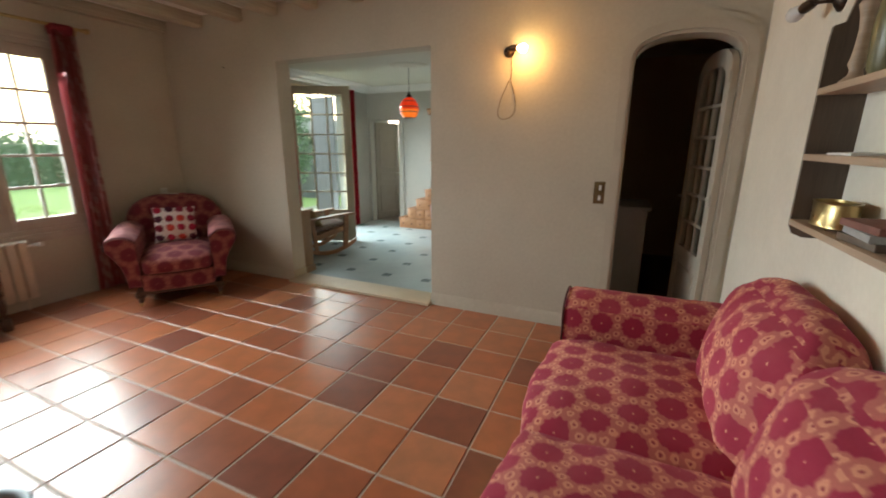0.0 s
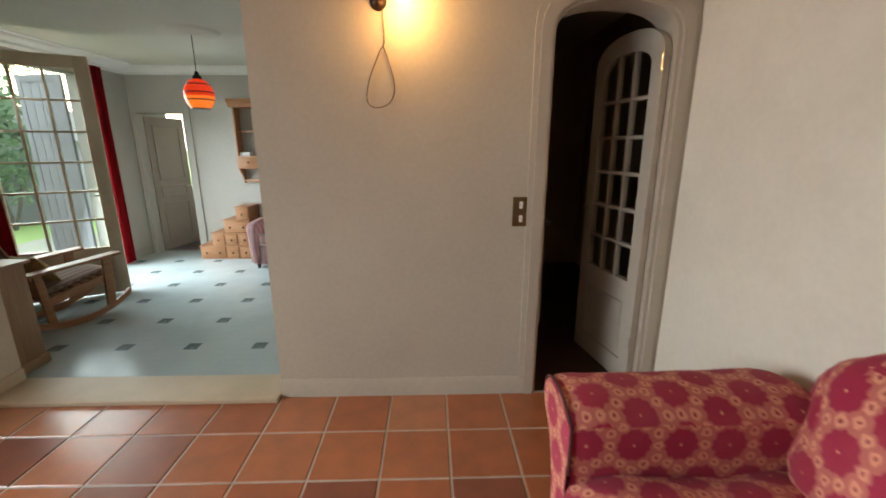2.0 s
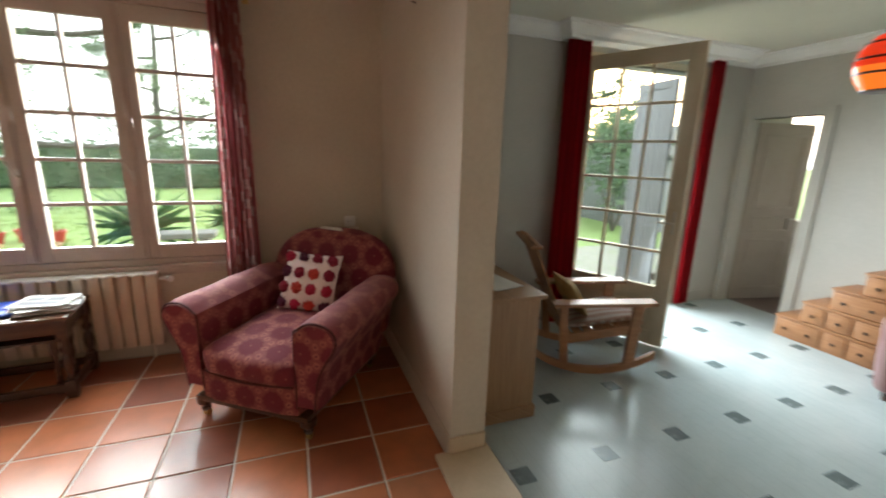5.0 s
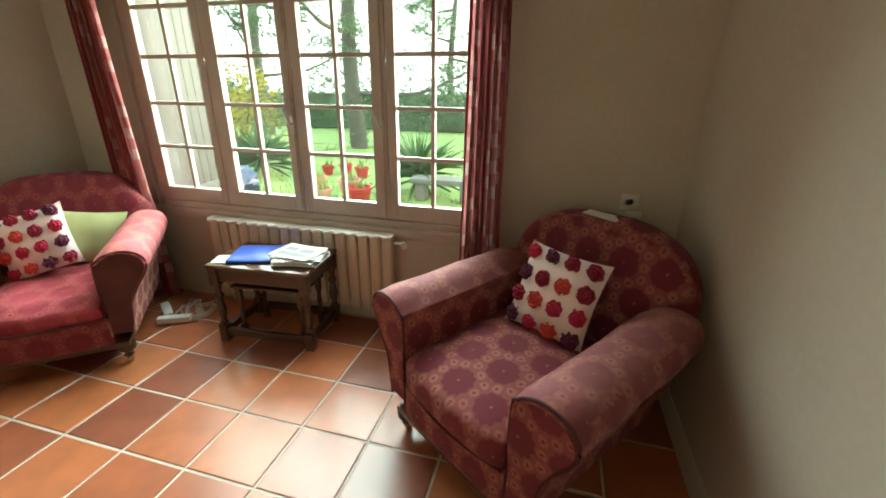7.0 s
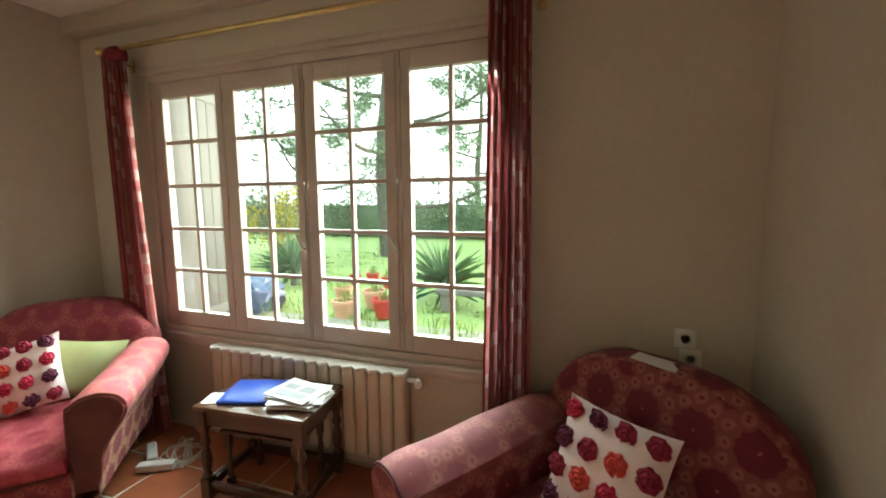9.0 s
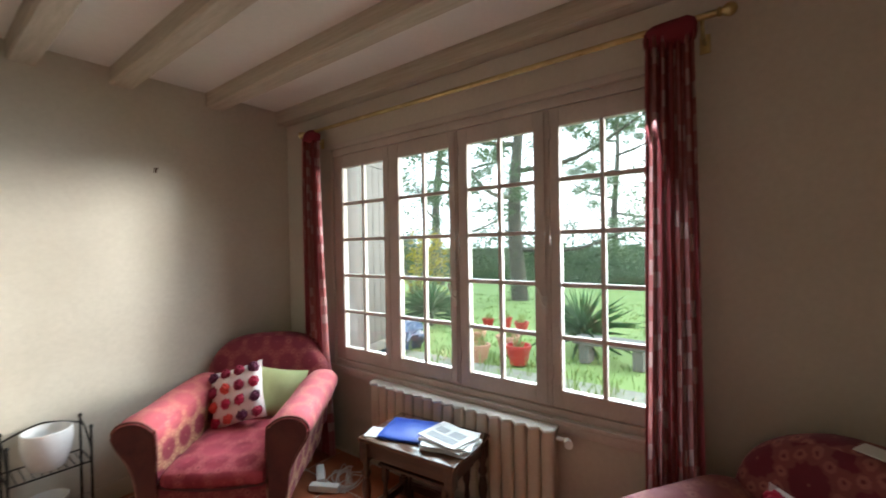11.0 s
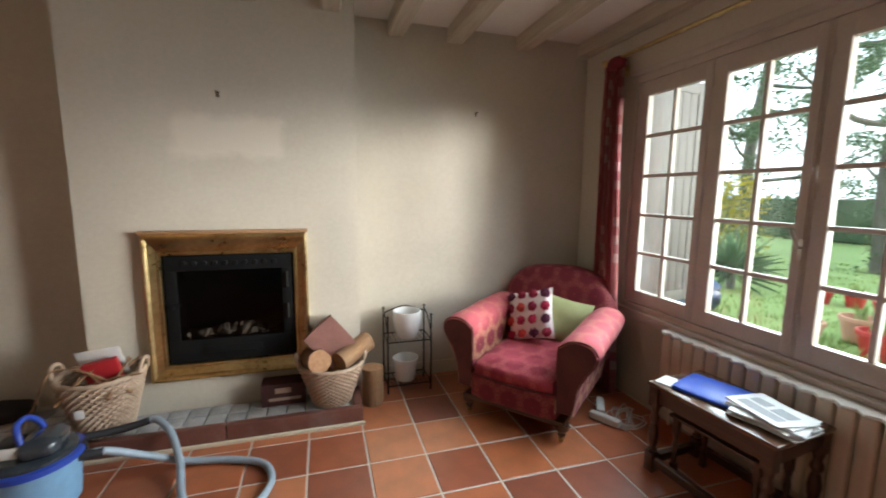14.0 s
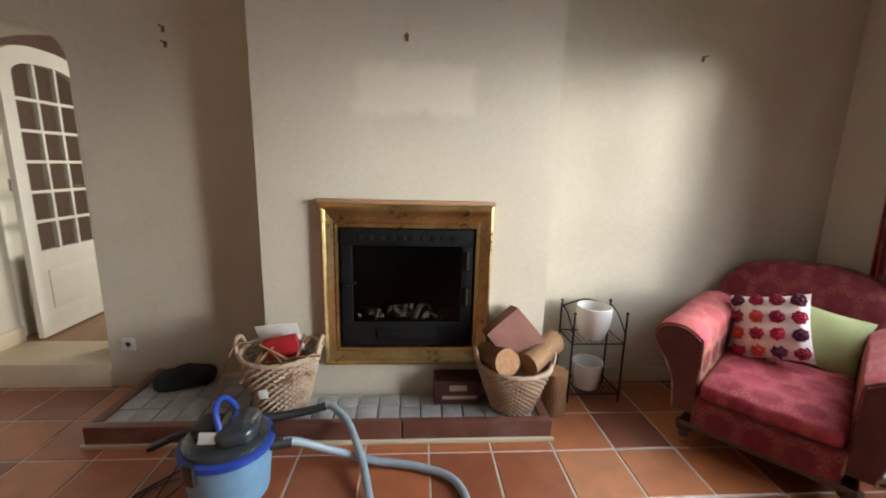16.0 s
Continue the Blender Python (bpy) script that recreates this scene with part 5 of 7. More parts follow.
rod = thing("curtain_rod", pose(RX, 1.35, RZ), "aged brass curtain rod above the window", "curtain rod")
bm = bmesh.new()
cyl(bm, (0, -1.36, 0), (0, 1.36, 0), 0.014)
part("pole", bm, M["brass"], rod)
for s in (-1, 1):
    bm = bmesh.new()
    lathe(bm, [(0.014, 0), (0.022, 0.008), (0.014, 0.016), (0.024, 0.03), (0.028, 0.045), (0.02, 0.06), (0.006, 0.068)], 14, pose(0, s * 1.36, 0, -90 * s))
    part("finial", bm, M["brass"], rod)
    bm = bmesh.new()
    tube(bm, smooth_path([(0, s * 1.31, -0.012), (-0.02, s * 1.31, -0.05), (-0.07, s * 1.31, -0.06), (WX - RX, s * 1.31, -0.06)]), 0.008)
    box(bm, WX - RX, WX - RX + 0.008, s * 1.31 - 0.02, s * 1.31 + 0.02, -0.10, -0.02, 0.003)
    part("bracket", bm, M["brass"], rod)


# ---- hearth ----
M["brick"] = surface("hearth_brick", (0.25, 0.25, 0.245), (0.40, 0.395, 0.385), 0.85, 9, 70, 0.4, stain=(0.15, 0.14, 0.13), stain_amount=0.4)
M["edge_tile"] = surface("hearth_edge", (0.11, 0.042, 0.03), (0.17, 0.068, 0.048), 0.35, 6, 60, 0.1, stain=(0.42, 0.36, 0.32), stain_amount=0.3)
HX0, HX1, HY, HZ = -2.56, -0.14, 0.165, 0.115
hearth = tagged(thing("hearth", pose(0, 0, 0), "raised brick hearth with a dark brown glazed edge", "hearth"), kind="structure")
bm = bmesh.new()
box(bm, HX0 + 0.05, HX1 - 0.05, CY, HY - 0.05, 0.0, HZ - 0.03)
box(bm, -0.952, HX1 - 0.05, SY, CY, 0.0, HZ - 0.03)
part("bed", bm, M["grout"], hearth, "grey mortar bed")
for x0, x1, y0, y1 in ((HX0, -1.75, HY - 0.05, HY), (-1.745, -0.95, HY - 0.05, HY), (-0.945, HX1, HY - 0.05, HY), (HX0, HX0 + 0.05, CY, HY - 0.052), (HX1 - 0.05, HX1, SY, HY - 0.052)):
    bm = bmesh.new()
    box(bm, x0, x1, y0, y1, 0.012, HZ, 0.006)
    part("edge_tile", bm, M["edge_tile"], hearth)
bm = bmesh.new()
box(bm, HX0 - 0.012, HX1 + 0.012, HY, HY + 0.018, 0.0, 0.022, 0.004)
part("mortar_strip", bm, M["cream"], hearth, "pale mortar along the foot")
br = random.Random(3)
for r in range(5):
    yy0 = HY - 0.055 - (r + 1) * 0.118
    for c in range(22):
        x = HX1 - 0.055 - (c + 1) * 0.118
        if x < HX0 + 0.05 or (yy0 < CY and (x < -0.952)) or yy0 < SY:
            continue
        bm = bmesh.new()
        box(bm, x + 0.004, x + 0.114, yy0 + 0.004, yy0 + 0.114, HZ - 0.04, HZ - 0.008 + br.uniform(-0.003, 0.003), 0.005)
        part("brick", bm, M["brick"], hearth)

# ---- built-in stove ----
st = thing("stove", pose((FIRE[0] + FIRE[1]) / 2, CY, FIRE[2]), "black cast-iron built-in stove with a glass door", "stove")
w, h = FIRE[1] - FIRE[0], FIRE[3] - FIRE[2]
bm = bmesh.new()
box(bm, -w / 2, w / 2, -0.29, -0.27, 0, h)
box(bm, -w / 2, -w / 2 + 0.03, -0.27, 0.0, 0, h)
box(bm, w / 2 - 0.03, w / 2, -0.27, 0.0, 0, h)
box(bm, -w / 2 + 0.03, w / 2 - 0.03, -0.27, 0.0, 0, 0.03)
box(bm, -w / 2 + 0.03, w / 2 - 0.03, -0.27, 0.0, h - 0.03, h)
part("body", bm, M["iron"], st)
bm = bmesh.new()
y0, y1 = 0.0, 0.022
box(bm, -w / 2 + 0.012, w / 2 - 0.012, y0, y1, 0.005, 0.15, 0.004)
box(bm, -w / 2 + 0.012, w / 2 - 0.012, y0, y1, h - 0.10, h - 0.005, 0.004)
box(bm, -w / 2 + 0.012, -w / 2 + 0.075, y0, y1, 0.15, h - 0.10, 0.004)
box(bm, w / 2 - 0.075, w / 2 - 0.012, y0, y1, 0.15, h - 0.10, 0.004)
part("door", bm, M["iron"], st)
bm = bmesh.new()
box(bm, -w / 2 + 0.075, w / 2 - 0.075, 0.006, 0.011, 0.15, h - 0.10)
g = part("door_glass", bm, glass_mat("smoked_glass", (0.40, 0.37, 0.34), 0.012), st, "smoked stove glass")
g.visible_shadow = False
for k in range(10):
    bm = bmesh.new()
    x = -w / 2 + 0.12 + k * (w - 0.24) / 9
    cyl(bm, (x, 0.022, h - 0.052), (x, 0.027, h - 0.052), 0.018, 0.014, 14)
    part("vent_stud", bm, M["iron"], st)
bm = bmesh.new()
box(bm, -0.17, 0.17, 0.022, 0.032, 0.045, 0.105, 0.006)
box(bm, -0.14, 0.14, 0.032, 0.038, 0.055, 0.068, 0.003)
part("ash_drawer", bm, M["iron"], st)
bm = bmesh.new()
cyl(bm, (w / 2 - 0.04, 0.022, 0.37), (w / 2 - 0.04, 0.05, 0.37), 0.014)
box(bm, w / 2 - 0.10, w / 2 - 0.03, 0.045, 0.06, 0.385, 0.40, 0.005)
part("handle", bm, M["iron"], st)
for z in (0.26, 0.47):
    bm = bmesh.new()
    cyl(bm, (-w / 2 + 0.045, 0.03, z), (-w / 2 + 0.045, 0.03, z + 0.10), 0.011)
    part("hinge", bm, M["dark_metal"], st)
ash = random.Random(8)
bm = bmesh.new()
for k in range(60):
    x, y = ash.gauss(0, 0.13), -0.10 + ash.gauss(0, 0.035)
    r = ash.uniform(0.012, 0.03)
    rbox(bm, (r * 2, r * 1.4, r), r * 0.3, 1, pose(x, max(-0.24, min(-0.03, y)), 0.15 + max(0, 0.06 - abs(x) * 0.25) * ash.random(), ash.uniform(0, 90), ash.uniform(0, 90), ash.uniform(0, 180)))
o = part("ember_heap", bm, surface("wood_ash", (0.16, 0.14, 0.12), (0.5, 0.45, 0.4), 0.9, 20, 90, 0.3), st, "pale burnt wood and ash")
o["kind"] = "stuff"
bm = bmesh.new()
box(bm, -w / 2 + 0.03, w / 2 - 0.03, -0.25, -0.01, 0.03, 0.15)
part("grate", bm, M["iron"], st)
# brass surround: four mitred mouldings
fx0, fx1, fz0, fz1 = -2.235, -1.29, 0.31, 1.245
sur = thing("brass_surround", pose(0, CY, 0), "aged brass picture-frame surround of the stove", "fireplace surround")
outer = [(fx0, fz0), (fx1, fz0), (fx1, fz1), (fx0, fz1)]
inner = [(FIRE[0], FIRE[2]), (FIRE[1], FIRE[2]), (FIRE[1], FIRE[3]), (FIRE[0], FIRE[3])]
prof = [(0.0, 0.0), (0.0, 0.052), (0.12, 0.056), (0.26, 0.05), (0.32, 0.04), (0.75, 0.026), (0.82, 0.034), (0.96, 0.032), (1.0, 0.026), (1.0, 0.0)]
for k in range(4):
    bm = bmesh.new()
    rings = []
    for (ox, oz), (ix, iz) in ((outer[k], inner[k]), (outer[(k + 1) % 4], inner[(k + 1) % 4])):
        rings.append([(ox + (ix - ox) * f, d, oz + (iz - oz) * f) for f, d in prof])
    loft(bm, rings)
    part("moulding", bm, M["brass"], sur)
bm = bmesh.new()
box(bm, fx0 - 0.008, fx1 + 0.012, 0.0, 0.066, fz1 + 0.001, fz1 + 0.022, 0.004)
part("ledge", bm, M["oak"], sur, "thin wooden ledge", None, 0)


# ---- wicker baskets ----
M["wicker"] = surface("wicker", (0.28, 0.19, 0.12), (0.48, 0.36, 0.26), 0.7, 14, 120, 0.3)


def basket(m, label, r0, r1, h, mat):
    b = thing("basket", m, label, "basket", "wicker baskets")
    n = 26
    for k in range(n):
        a = 2 * math.pi * k / n
        bm = bmesh.new()
        cyl(bm, (math.cos(a) * r0, math.sin(a) * r0, 0.005), (math.cos(a) * r1, math.sin(a) * r1, h), 0.005, seg=6)
        part("stake", bm, mat, b)
    rows = 19
    for k in range(rows):
        f = k / (rows - 1)
        R, z = r0 + (r1 - r0) * f, 0.008 + (h - 0.016) * f
        bm = bmesh.new()
        rings = []
        for i in range(n * 2 + 1):
            a = math.pi * i / n
            rr = R + 0.0075 * math.cos(math.pi * (i + (k % 2)))
            rings.append((math.cos(a) * rr, math.sin(a) * rr, z))
        tube(bm, rings, 0.0072, 6)
        part("weaver", bm, mat, b)
    bm = bmesh.new()
    tube(bm, [(math.cos(a / 20 * math.pi) * r1, math.sin(a / 20 * math.pi) * r1, h + 0.006 * (a % 2)) for a in range(41)], 0.013, 8)
    part("rim", bm, mat, b)
    for s in (-1, 1):
        bm = bmesh.new()
        tube(bm, smooth_path([(s * r1, -0.06, h), (s * (r1 + 0.012), -0.045, h + 0.055), (s * (r1 + 0.015), 0, h + 0.075), (s * (r1 + 0.012), 0.045, h + 0.055), (s * r1, 0.06, h)], 5), 0.011, 8)
        part("handle", bm, mat, b)
    bm = bmesh.new()
    cyl(bm, (0, 0, 0.0), (0, 0, 0.012), r0 - 0.004, seg=26)
    part("base", bm, mat, b)
    return b


M["log_side"] = surface("bark", (0.12, 0.06, 0.028), (0.34, 0.19, 0.09), 0.9, 12, 80, 0.8, stretch=(1, 1, 0.25), stain=(0.42, 0.28, 0.16), stain_amount=0.6)
M["log_end"] = surface("cut_wood", (0.23, 0.11, 0.05), (0.40, 0.22, 0.11), 0.85, 30, 90, 0.4)
M["red_wood"] = surface("red_brown_block", (0.15, 0.06, 0.045), (0.25, 0.11, 0.085), 0.8, 7, 70, 0.3)


def log(m, r, length, label, seed):
    g = thing("log", m, label, "log", "firewood logs")
    bm = bmesh.new()
    rings = []
    for i in range(9):
        z = -length / 2 + length * i / 8
        rings.append([(r * (1 + 0.10 * noise.noise(Vector((math.cos(a) * 2 + seed, math.sin(a) * 2, z * 9)))) * math.cos(a), r * (1 + 0.10 * noise.noise(Vector((math.cos(a) * 2 + seed, math.sin(a) * 2, z * 9)))) * math.sin(a), z) for a in [2 * math.pi * k / 18 for k in range(18)]])
    loft(bm, rings, False)
    part("bark", bm, M["log_side"], g)
    for s in (0, 8):
        bm = bmesh.new()
        bm.faces.new([bm.verts.new(Vector(p) * 0.999 + Vector((0, 0, 0.0))) for p in (rings[s] if s else rings[s][::-1])])
        part("cut_end", bm, M["log_end"], g, "pale sawn end")
    return g


bR, bL = (-2.37, 0.005, HZ), (-1.085, 0.0, HZ)
basket(pose(*bR), "round wicker log basket on the hearth", 0.115, 0.205, 0.27, M["wicker"])
log(pose(bR[0] + 0.105, bR[1] + 0.02, bR[2] + 0.30, 106, 0, 14), 0.072, 0.28, "short round log with a sawn end in the basket", 1)
log(pose(bR[0] - 0.145, bR[1] + 0.02, bR[2] + 0.335, 76, 0, -50), 0.066, 0.27, "split pale log leaning out of the basket", 4)
log(pose(bR[0] - 0.01, bR[1] + 0.02, bR[2] + 0.20, 85, 0, 20), 0.06, 0.28, "dark log low in the basket", 7)
bm = bmesh.new()
rbox(bm, (0.23, 0.15, 0.27), 0.006, 4, None, 0.0, 2, 0.004)
tagged(part("wood_block", bm, M["red_wood"], None, "", pose(bR[0] + 0.0, bR[1] - 0.03, bR[2] + 0.40, 18, 38, 14)), "squared red-brown wood block on top of the basket", "wood block")
log(pose(-2.655, -0.10, 0.135, 0, 0, 20), 0.075, 0.27, "upright bark log on the tiles beside the hearth", 12)

basket(pose(*bL), "tall wicker basket of kindling on the hearth", 0.125, 0.205, 0.34, M["wicker"])
kr = random.Random(5)
for k in range(14):
    bm = bmesh.new()
    a, L = kr.uniform(0, 6.28), kr.uniform(0.18, 0.34)
    p = Vector((bL[0] + kr.uniform(-0.11, 0.11), bL[1] + kr.uniform(-0.1, 0.1), bL[2] + 0.33))
    d = Vector((math.cos(a), math.sin(a), kr.uniform(0.2, 0.9))).normalized() * L / 2
    tube(bm, [p - d, p + d * 0.1 + Vector((0, 0, 0.01)), p + d], lambda f: 0.010 - 0.005 * f, 7)
    tagged(part("stick", bm, M["log_side"], None), "thin kindling stick in the basket", "stick", "kindling sticks")
bm = bmesh.new()
box(bm, -0.12, 0.12, -0.002, 0.002, 0, 0.18, 0.001)
tagged(part("cardboard", bm, M["paper"], None, "", pose(bL[0] + 0.0, bL[1] - 0.07, bL[2] + 0.30, -14, 8, -8)), "white card stuck in the kindling basket", "card")
bm = bmesh.new()
box(bm, -0.085, 0.085, -0.02, 0.02, 0, 0.14, 0.004)
tagged(part("packet", bm, plain("red_packet", (0.34, 0.015, 0.02), 0.45), None, "", pose(bL[0] - 0.03, bL[1] + 0.01, bL[2] + 0.29, -10, 10, 4)), "red packet in the kindling basket", "packet")
bm = bmesh.new()
box(bm, -0.022, 0.022, 0.0, 0.003, 0, 0.055, 0.001)
tagged(part("price_tag", bm, M["white_plastic"], None, "", pose(bL[0] + 0.03, bL[1] + 0.196, bL[2] + 0.17, -14, 0, 8)), "small white tag on the basket side", "tag")
bm = bmesh.new()
tube(bm, smooth_path([(bL[0] + 0.05, bL[1] + 0.02, bL[2] + 0.36), (bL[0] + 0.20, bL[1] + 0.06, bL[2] + 0.40), (bL[0] + 0.28, bL[1] + 0.10, bL[2] + 0.22), (bL[0] + 0.36, bL[1] + 0.13, bL[2] + 0.005)], 6), lambda f: 0.005 - 0.0025 * f, 6)
tagged(part("twig", bm, M["log_side"], None), "long thin twig bending out of the kindling basket", "stick", "kindling sticks")
bx = thing("firelighter_box", pose(-2.06, -0.07, HZ), "dark red cardboard box on the hearth", "box")
bm = bmesh.new()
box(bm, -0.135, 0.135, -0.07, 0.07, 0, 0.145, 0.003)
part("carton", bm, plain("dark_red_card", (0.05, 0.014, 0.012), 0.6), bx)
for x0, x1, z0, z1 in ((-0.11, 0.09, 0.035, 0.055), (-0.05, 0.05, 0.085, 0.12)):
    bm = bmesh.new()
    box(bm, x0, x1, 0.0701, 0.0715, z0, z1)
    part("print_bar", bm, plain("pale_print", (0.35, 0.26, 0.2), 0.6), bx)
bm = bmesh.new()
rbox(bm, (0.30, 0.17, 0.09), 0.04, 7, pose(0, 0, 0.045), 0.01, 4, 0.03)
tagged(part("cloth", bm, plain("black_cloth", (0.010, 0.010, 0.011), 0.9), None, "", pose(-0.42, -0.28, HZ - 0.01, 0, 0, 15)), "crumpled black cloth on the hearth", "cloth")

# ---- plant rack with two pots ----
rk = thing("plant_rack", pose(-2.945, -0.30, 0), "small dark wrought-metal two-tier rack against the wall", "rack")
hw, hd, tz = 0.165, 0.115, 0.585
for x in (-hw, hw):
    for y in (-hd, hd):
        bm = bmesh.new()
        cyl(bm, (x, y, 0), (x, y, tz + (0.01 if y < 0 else 0.0)), 0.0065, seg=8)
        part("post", bm, M["dark_metal"], rk)
        bm = bmesh.new()
        lathe(bm, [(0.004, 0), (0.011, 0.008), (0.009, 0.017), (0.002, 0.024)], 10, pose(x, y, tz + (0.01 if y < 0 else 0.0)))
        part("finial", bm, M["dark_metal"], rk)
for z in (0.06, 0.40):
    bm = bmesh.new()
    tube(bm, [(-hw, -hd, z), (hw, -hd, z)], 0.005, 6)
    tube(bm, [(-hw, hd, z), (hw, hd, z)], 0.005, 6)
    tube(bm, [(-hw, -hd, z), (-hw, hd, z)], 0.005, 6)
    tube(bm, [(hw, -hd, z), (hw, hd, z)], 0.005, 6)
    sh = part("shelf_frame", bm, M["dark_metal"], rk)
    for k in range(9):
        x = -hw + 2 * hw * (k + 1) / 10
        bm = bmesh.new()
        cyl(bm, (x, -hd, z), (x, hd, z), 0.0025, seg=6)
        part("wire", bm, M["dark_metal"], sh)
bm = bmesh.new()
tube(bm, smooth_path([(-hw, -hd, tz - 0.02), (-hw * 0.5, -hd, tz + 0.012), (0, -hd, tz + 0.03), (hw * 0.5, -hd, tz + 0.012), (hw, -hd, tz - 0.02)], 6), 0.005, 6)
part("back_arch", bm, M["dark_metal"], rk)
for s in (-1, 1):
    bm = bmesh.new()
    tube(bm, smooth_path([(s * hw, -hd, tz + 0.0), (s * hw, 0, tz - 0.03), (s * hw, hd, tz - 0.12)], 6), 0.005, 6)
    part("side_scroll", bm, M["dark_metal"], rk)
M["glaze"] = surface("white_glaze", (0.66, 0.64, 0.62), (0.76, 0.75, 0.73), 0.25, 5, 40, 0.03)
bm = bmesh.new()
lathe(bm, [(0.072, 0.0), (0.08, 0.01), (0.103, 0.085), (0.111, 0.15), (0.108, 0.205), (0.102, 0.207), (0.103, 0.15), (0.093, 0.08), (0.065, 0.02)], 32)
tagged(part("plant_pot", bm, M["glaze"], None, "", pose(-2.945, -0.29, 0.406)), "white glazed round plant pot on the rack", "plant pot", "white pots on the rack")
bm = bmesh.new()
lathe(bm, [(0.07, 0.0), (0.074, 0.005), (0.094, 0.16), (0.099, 0.162), (0.099, 0.175), (0.092, 0.176), (0.086, 0.15), (0.066, 0.015)], 32)
tagged(part("plant_pot", bm, M["glaze"], None, "", pose(-2.93, -0.28, 0.066)), "plain white tapered pot on the lower tier", "plant pot", "white pots on the rack")

# ---- vacuum cleaner ----
M["vac_blue"] = plain("pale_blue_plastic", (0.20, 0.36, 0.52), 0.4)
M["royal"] = plain("royal_blue_plastic", (0.025, 0.06, 0.36), 0.35)
M["hose"] = plain("grey_hose", (0.30, 0.36, 0.41), 0.4)
V = (-1.01, 0.50)
vac = thing("vacuum_cleaner", pose(V[0], V[1], 0, 0, 0, 0), "pale blue drum vacuum cleaner with a dark lid", "vacuum cleaner")
bm = bmesh.new()
lathe(bm, [(0.145, 0.03), (0.158, 0.038), (0.168, 0.14), (0.178, 0.25), (0.178, 0.262)], 36)
part("drum", bm, M["vac_blue"], vac)
bm = bmesh.new()
lathe(bm, [(0.179, 0.255), (0.190, 0.258), (0.190, 0.283), (0.176, 0.288), (0.15, 0.289)], 36)
part("rim_band", bm, M["royal"], vac, "royal blue rim")
bm = bmesh.new()
lathe(bm, [(0.17, 0.288), (0.168, 0.302), (0.155, 0.312), (0.08, 0.318), (0.001, 0.319)], 36)
M["smoky"] = surface("smoky_lid", (0.014, 0.019, 0.025), (0.042, 0.053, 0.062), 0.22, 9, 60, 0.05, coat=0.5)
part("lid", bm, M["smoky"], vac, "smoky grey flat lid")
bm = bmesh.new()
rbox(bm, (0.15, 0.20, 0.085), 0.035, 6, pose(-0.055, 0.01, 0.345, 0, 6, 10), 0.01, 2, 0.003)
part("motor_housing", bm, M["smoky"], vac, "smoky grey motor housing")
bm = bmesh.new()
rbox(bm, (0.10, 0.13, 0.05), 0.02, 4, pose(0.085, -0.02, 0.335), 0.0, 3, 0.003)
part("filter_cover", bm, M["black"], vac)
bm = bmesh.new()
box(bm, -0.035, 0.035, 0.0, 0.002, 0, 0.045, 0.0005, pose(0.03, 0.108, 0.335, 25, 0, 0))
part("sticker", bm, M["paper"], vac, "white paper sticker")
bm = bmesh.new()
tube(bm, smooth_path([(-0.02, -0.085, 0.34), (0.0, -0.075, 0.41), (0.02, -0.035, 0.455), (0.02, 0.035, 0.455), (0.0, 0.07, 0.41), (-0.02, 0.08, 0.345)], 6), 0.013, 10)
part("carry_handle", bm, M["royal"], vac, "royal blue carrying handle")
for a in (68, 200, 330):
    bm = bmesh.new()
    c, s = math.cos(radians(a)), math.sin(radians(a))
    box(bm, -0.026, 0.026, 0.172, 0.196, 0.20, 0.29, 0.006, pose(0, 0, 0, 0, 0, a - 90))
    part("latch", bm, M["black"], vac)
for k in range(4):
    a = math.pi / 4 + k * math.pi / 2
    bm = bmesh.new()
    cyl(bm, (math.cos(a) * 0.135 - 0.012, math.sin(a) * 0.135, 0.023), (math.cos(a) * 0.135 + 0.012, math.sin(a) * 0.135, 0.023), 0.023, seg=14)
    box(bm, math.cos(a) * 0.135 - 0.02, math.cos(a) * 0.135 + 0.02, math.sin(a) * 0.135 - 0.02, math.sin(a) * 0.135 + 0.02, 0.036, 0.05, 0.004)
    part("caster", bm, M["black"], vac)
bm = bmesh.new()
box(bm, -0.075, -0.035, -0.02, 0.02, 0.384, 0.398, 0.006)
part("switch", bm, M["royal"], vac)
hose = thing("vacuum_hose", pose(0, 0, 0), "grey ribbed vacuum hose looped on the tiles", "hose")
bm = bmesh.new()
pts = [(V[0] - 0.18, V[1] - 0.02, 0.235), (V[0] - 0.26, V[1] - 0.06, 0.22), (-1.42, 0.36, 0.11), (-1.60, 0.34, 0.035), (-1.82, 0.375, 0.024), (-1.99, 0.46, 0.024), (-2.045, 0.62, 0.024), (-1.98, 0.78, 0.024), (-1.84, 0.835, 0.024), (-1.71, 0.76, 0.024), (-1.63, 0.60, 0.03), (-1.57, 0.40, 0.075), (-1.48, 0.22, 0.15), (-1.385, 0.12, 0.185), (-1.33, 0.10, 0.18)]
tube(bm, smooth_path(pts, 14), 0.019, 12, 0.05)
part("tube", bm, M["hose"], hose)
bm = bmesh.new()
tube(bm, smooth_path([(-1.34, 0.102, 0.181), (-1.22, 0.13, 0.165), (-1.05, 0.20, 0.18), (-0.90, 0.26, 0.22)], 6), 0.021, 12)
part("grip", bm, M["black"], hose, "black hand grip")
bm = bmesh.new()
cyl(bm, (V[0] - 0.165, V[1] - 0.015, 0.238), (V[0] - 0.25, V[1] - 0.05, 0.222), 0.026, 0.023)
part("connector", bm, M["black"], hose)
bm = bmesh.new()
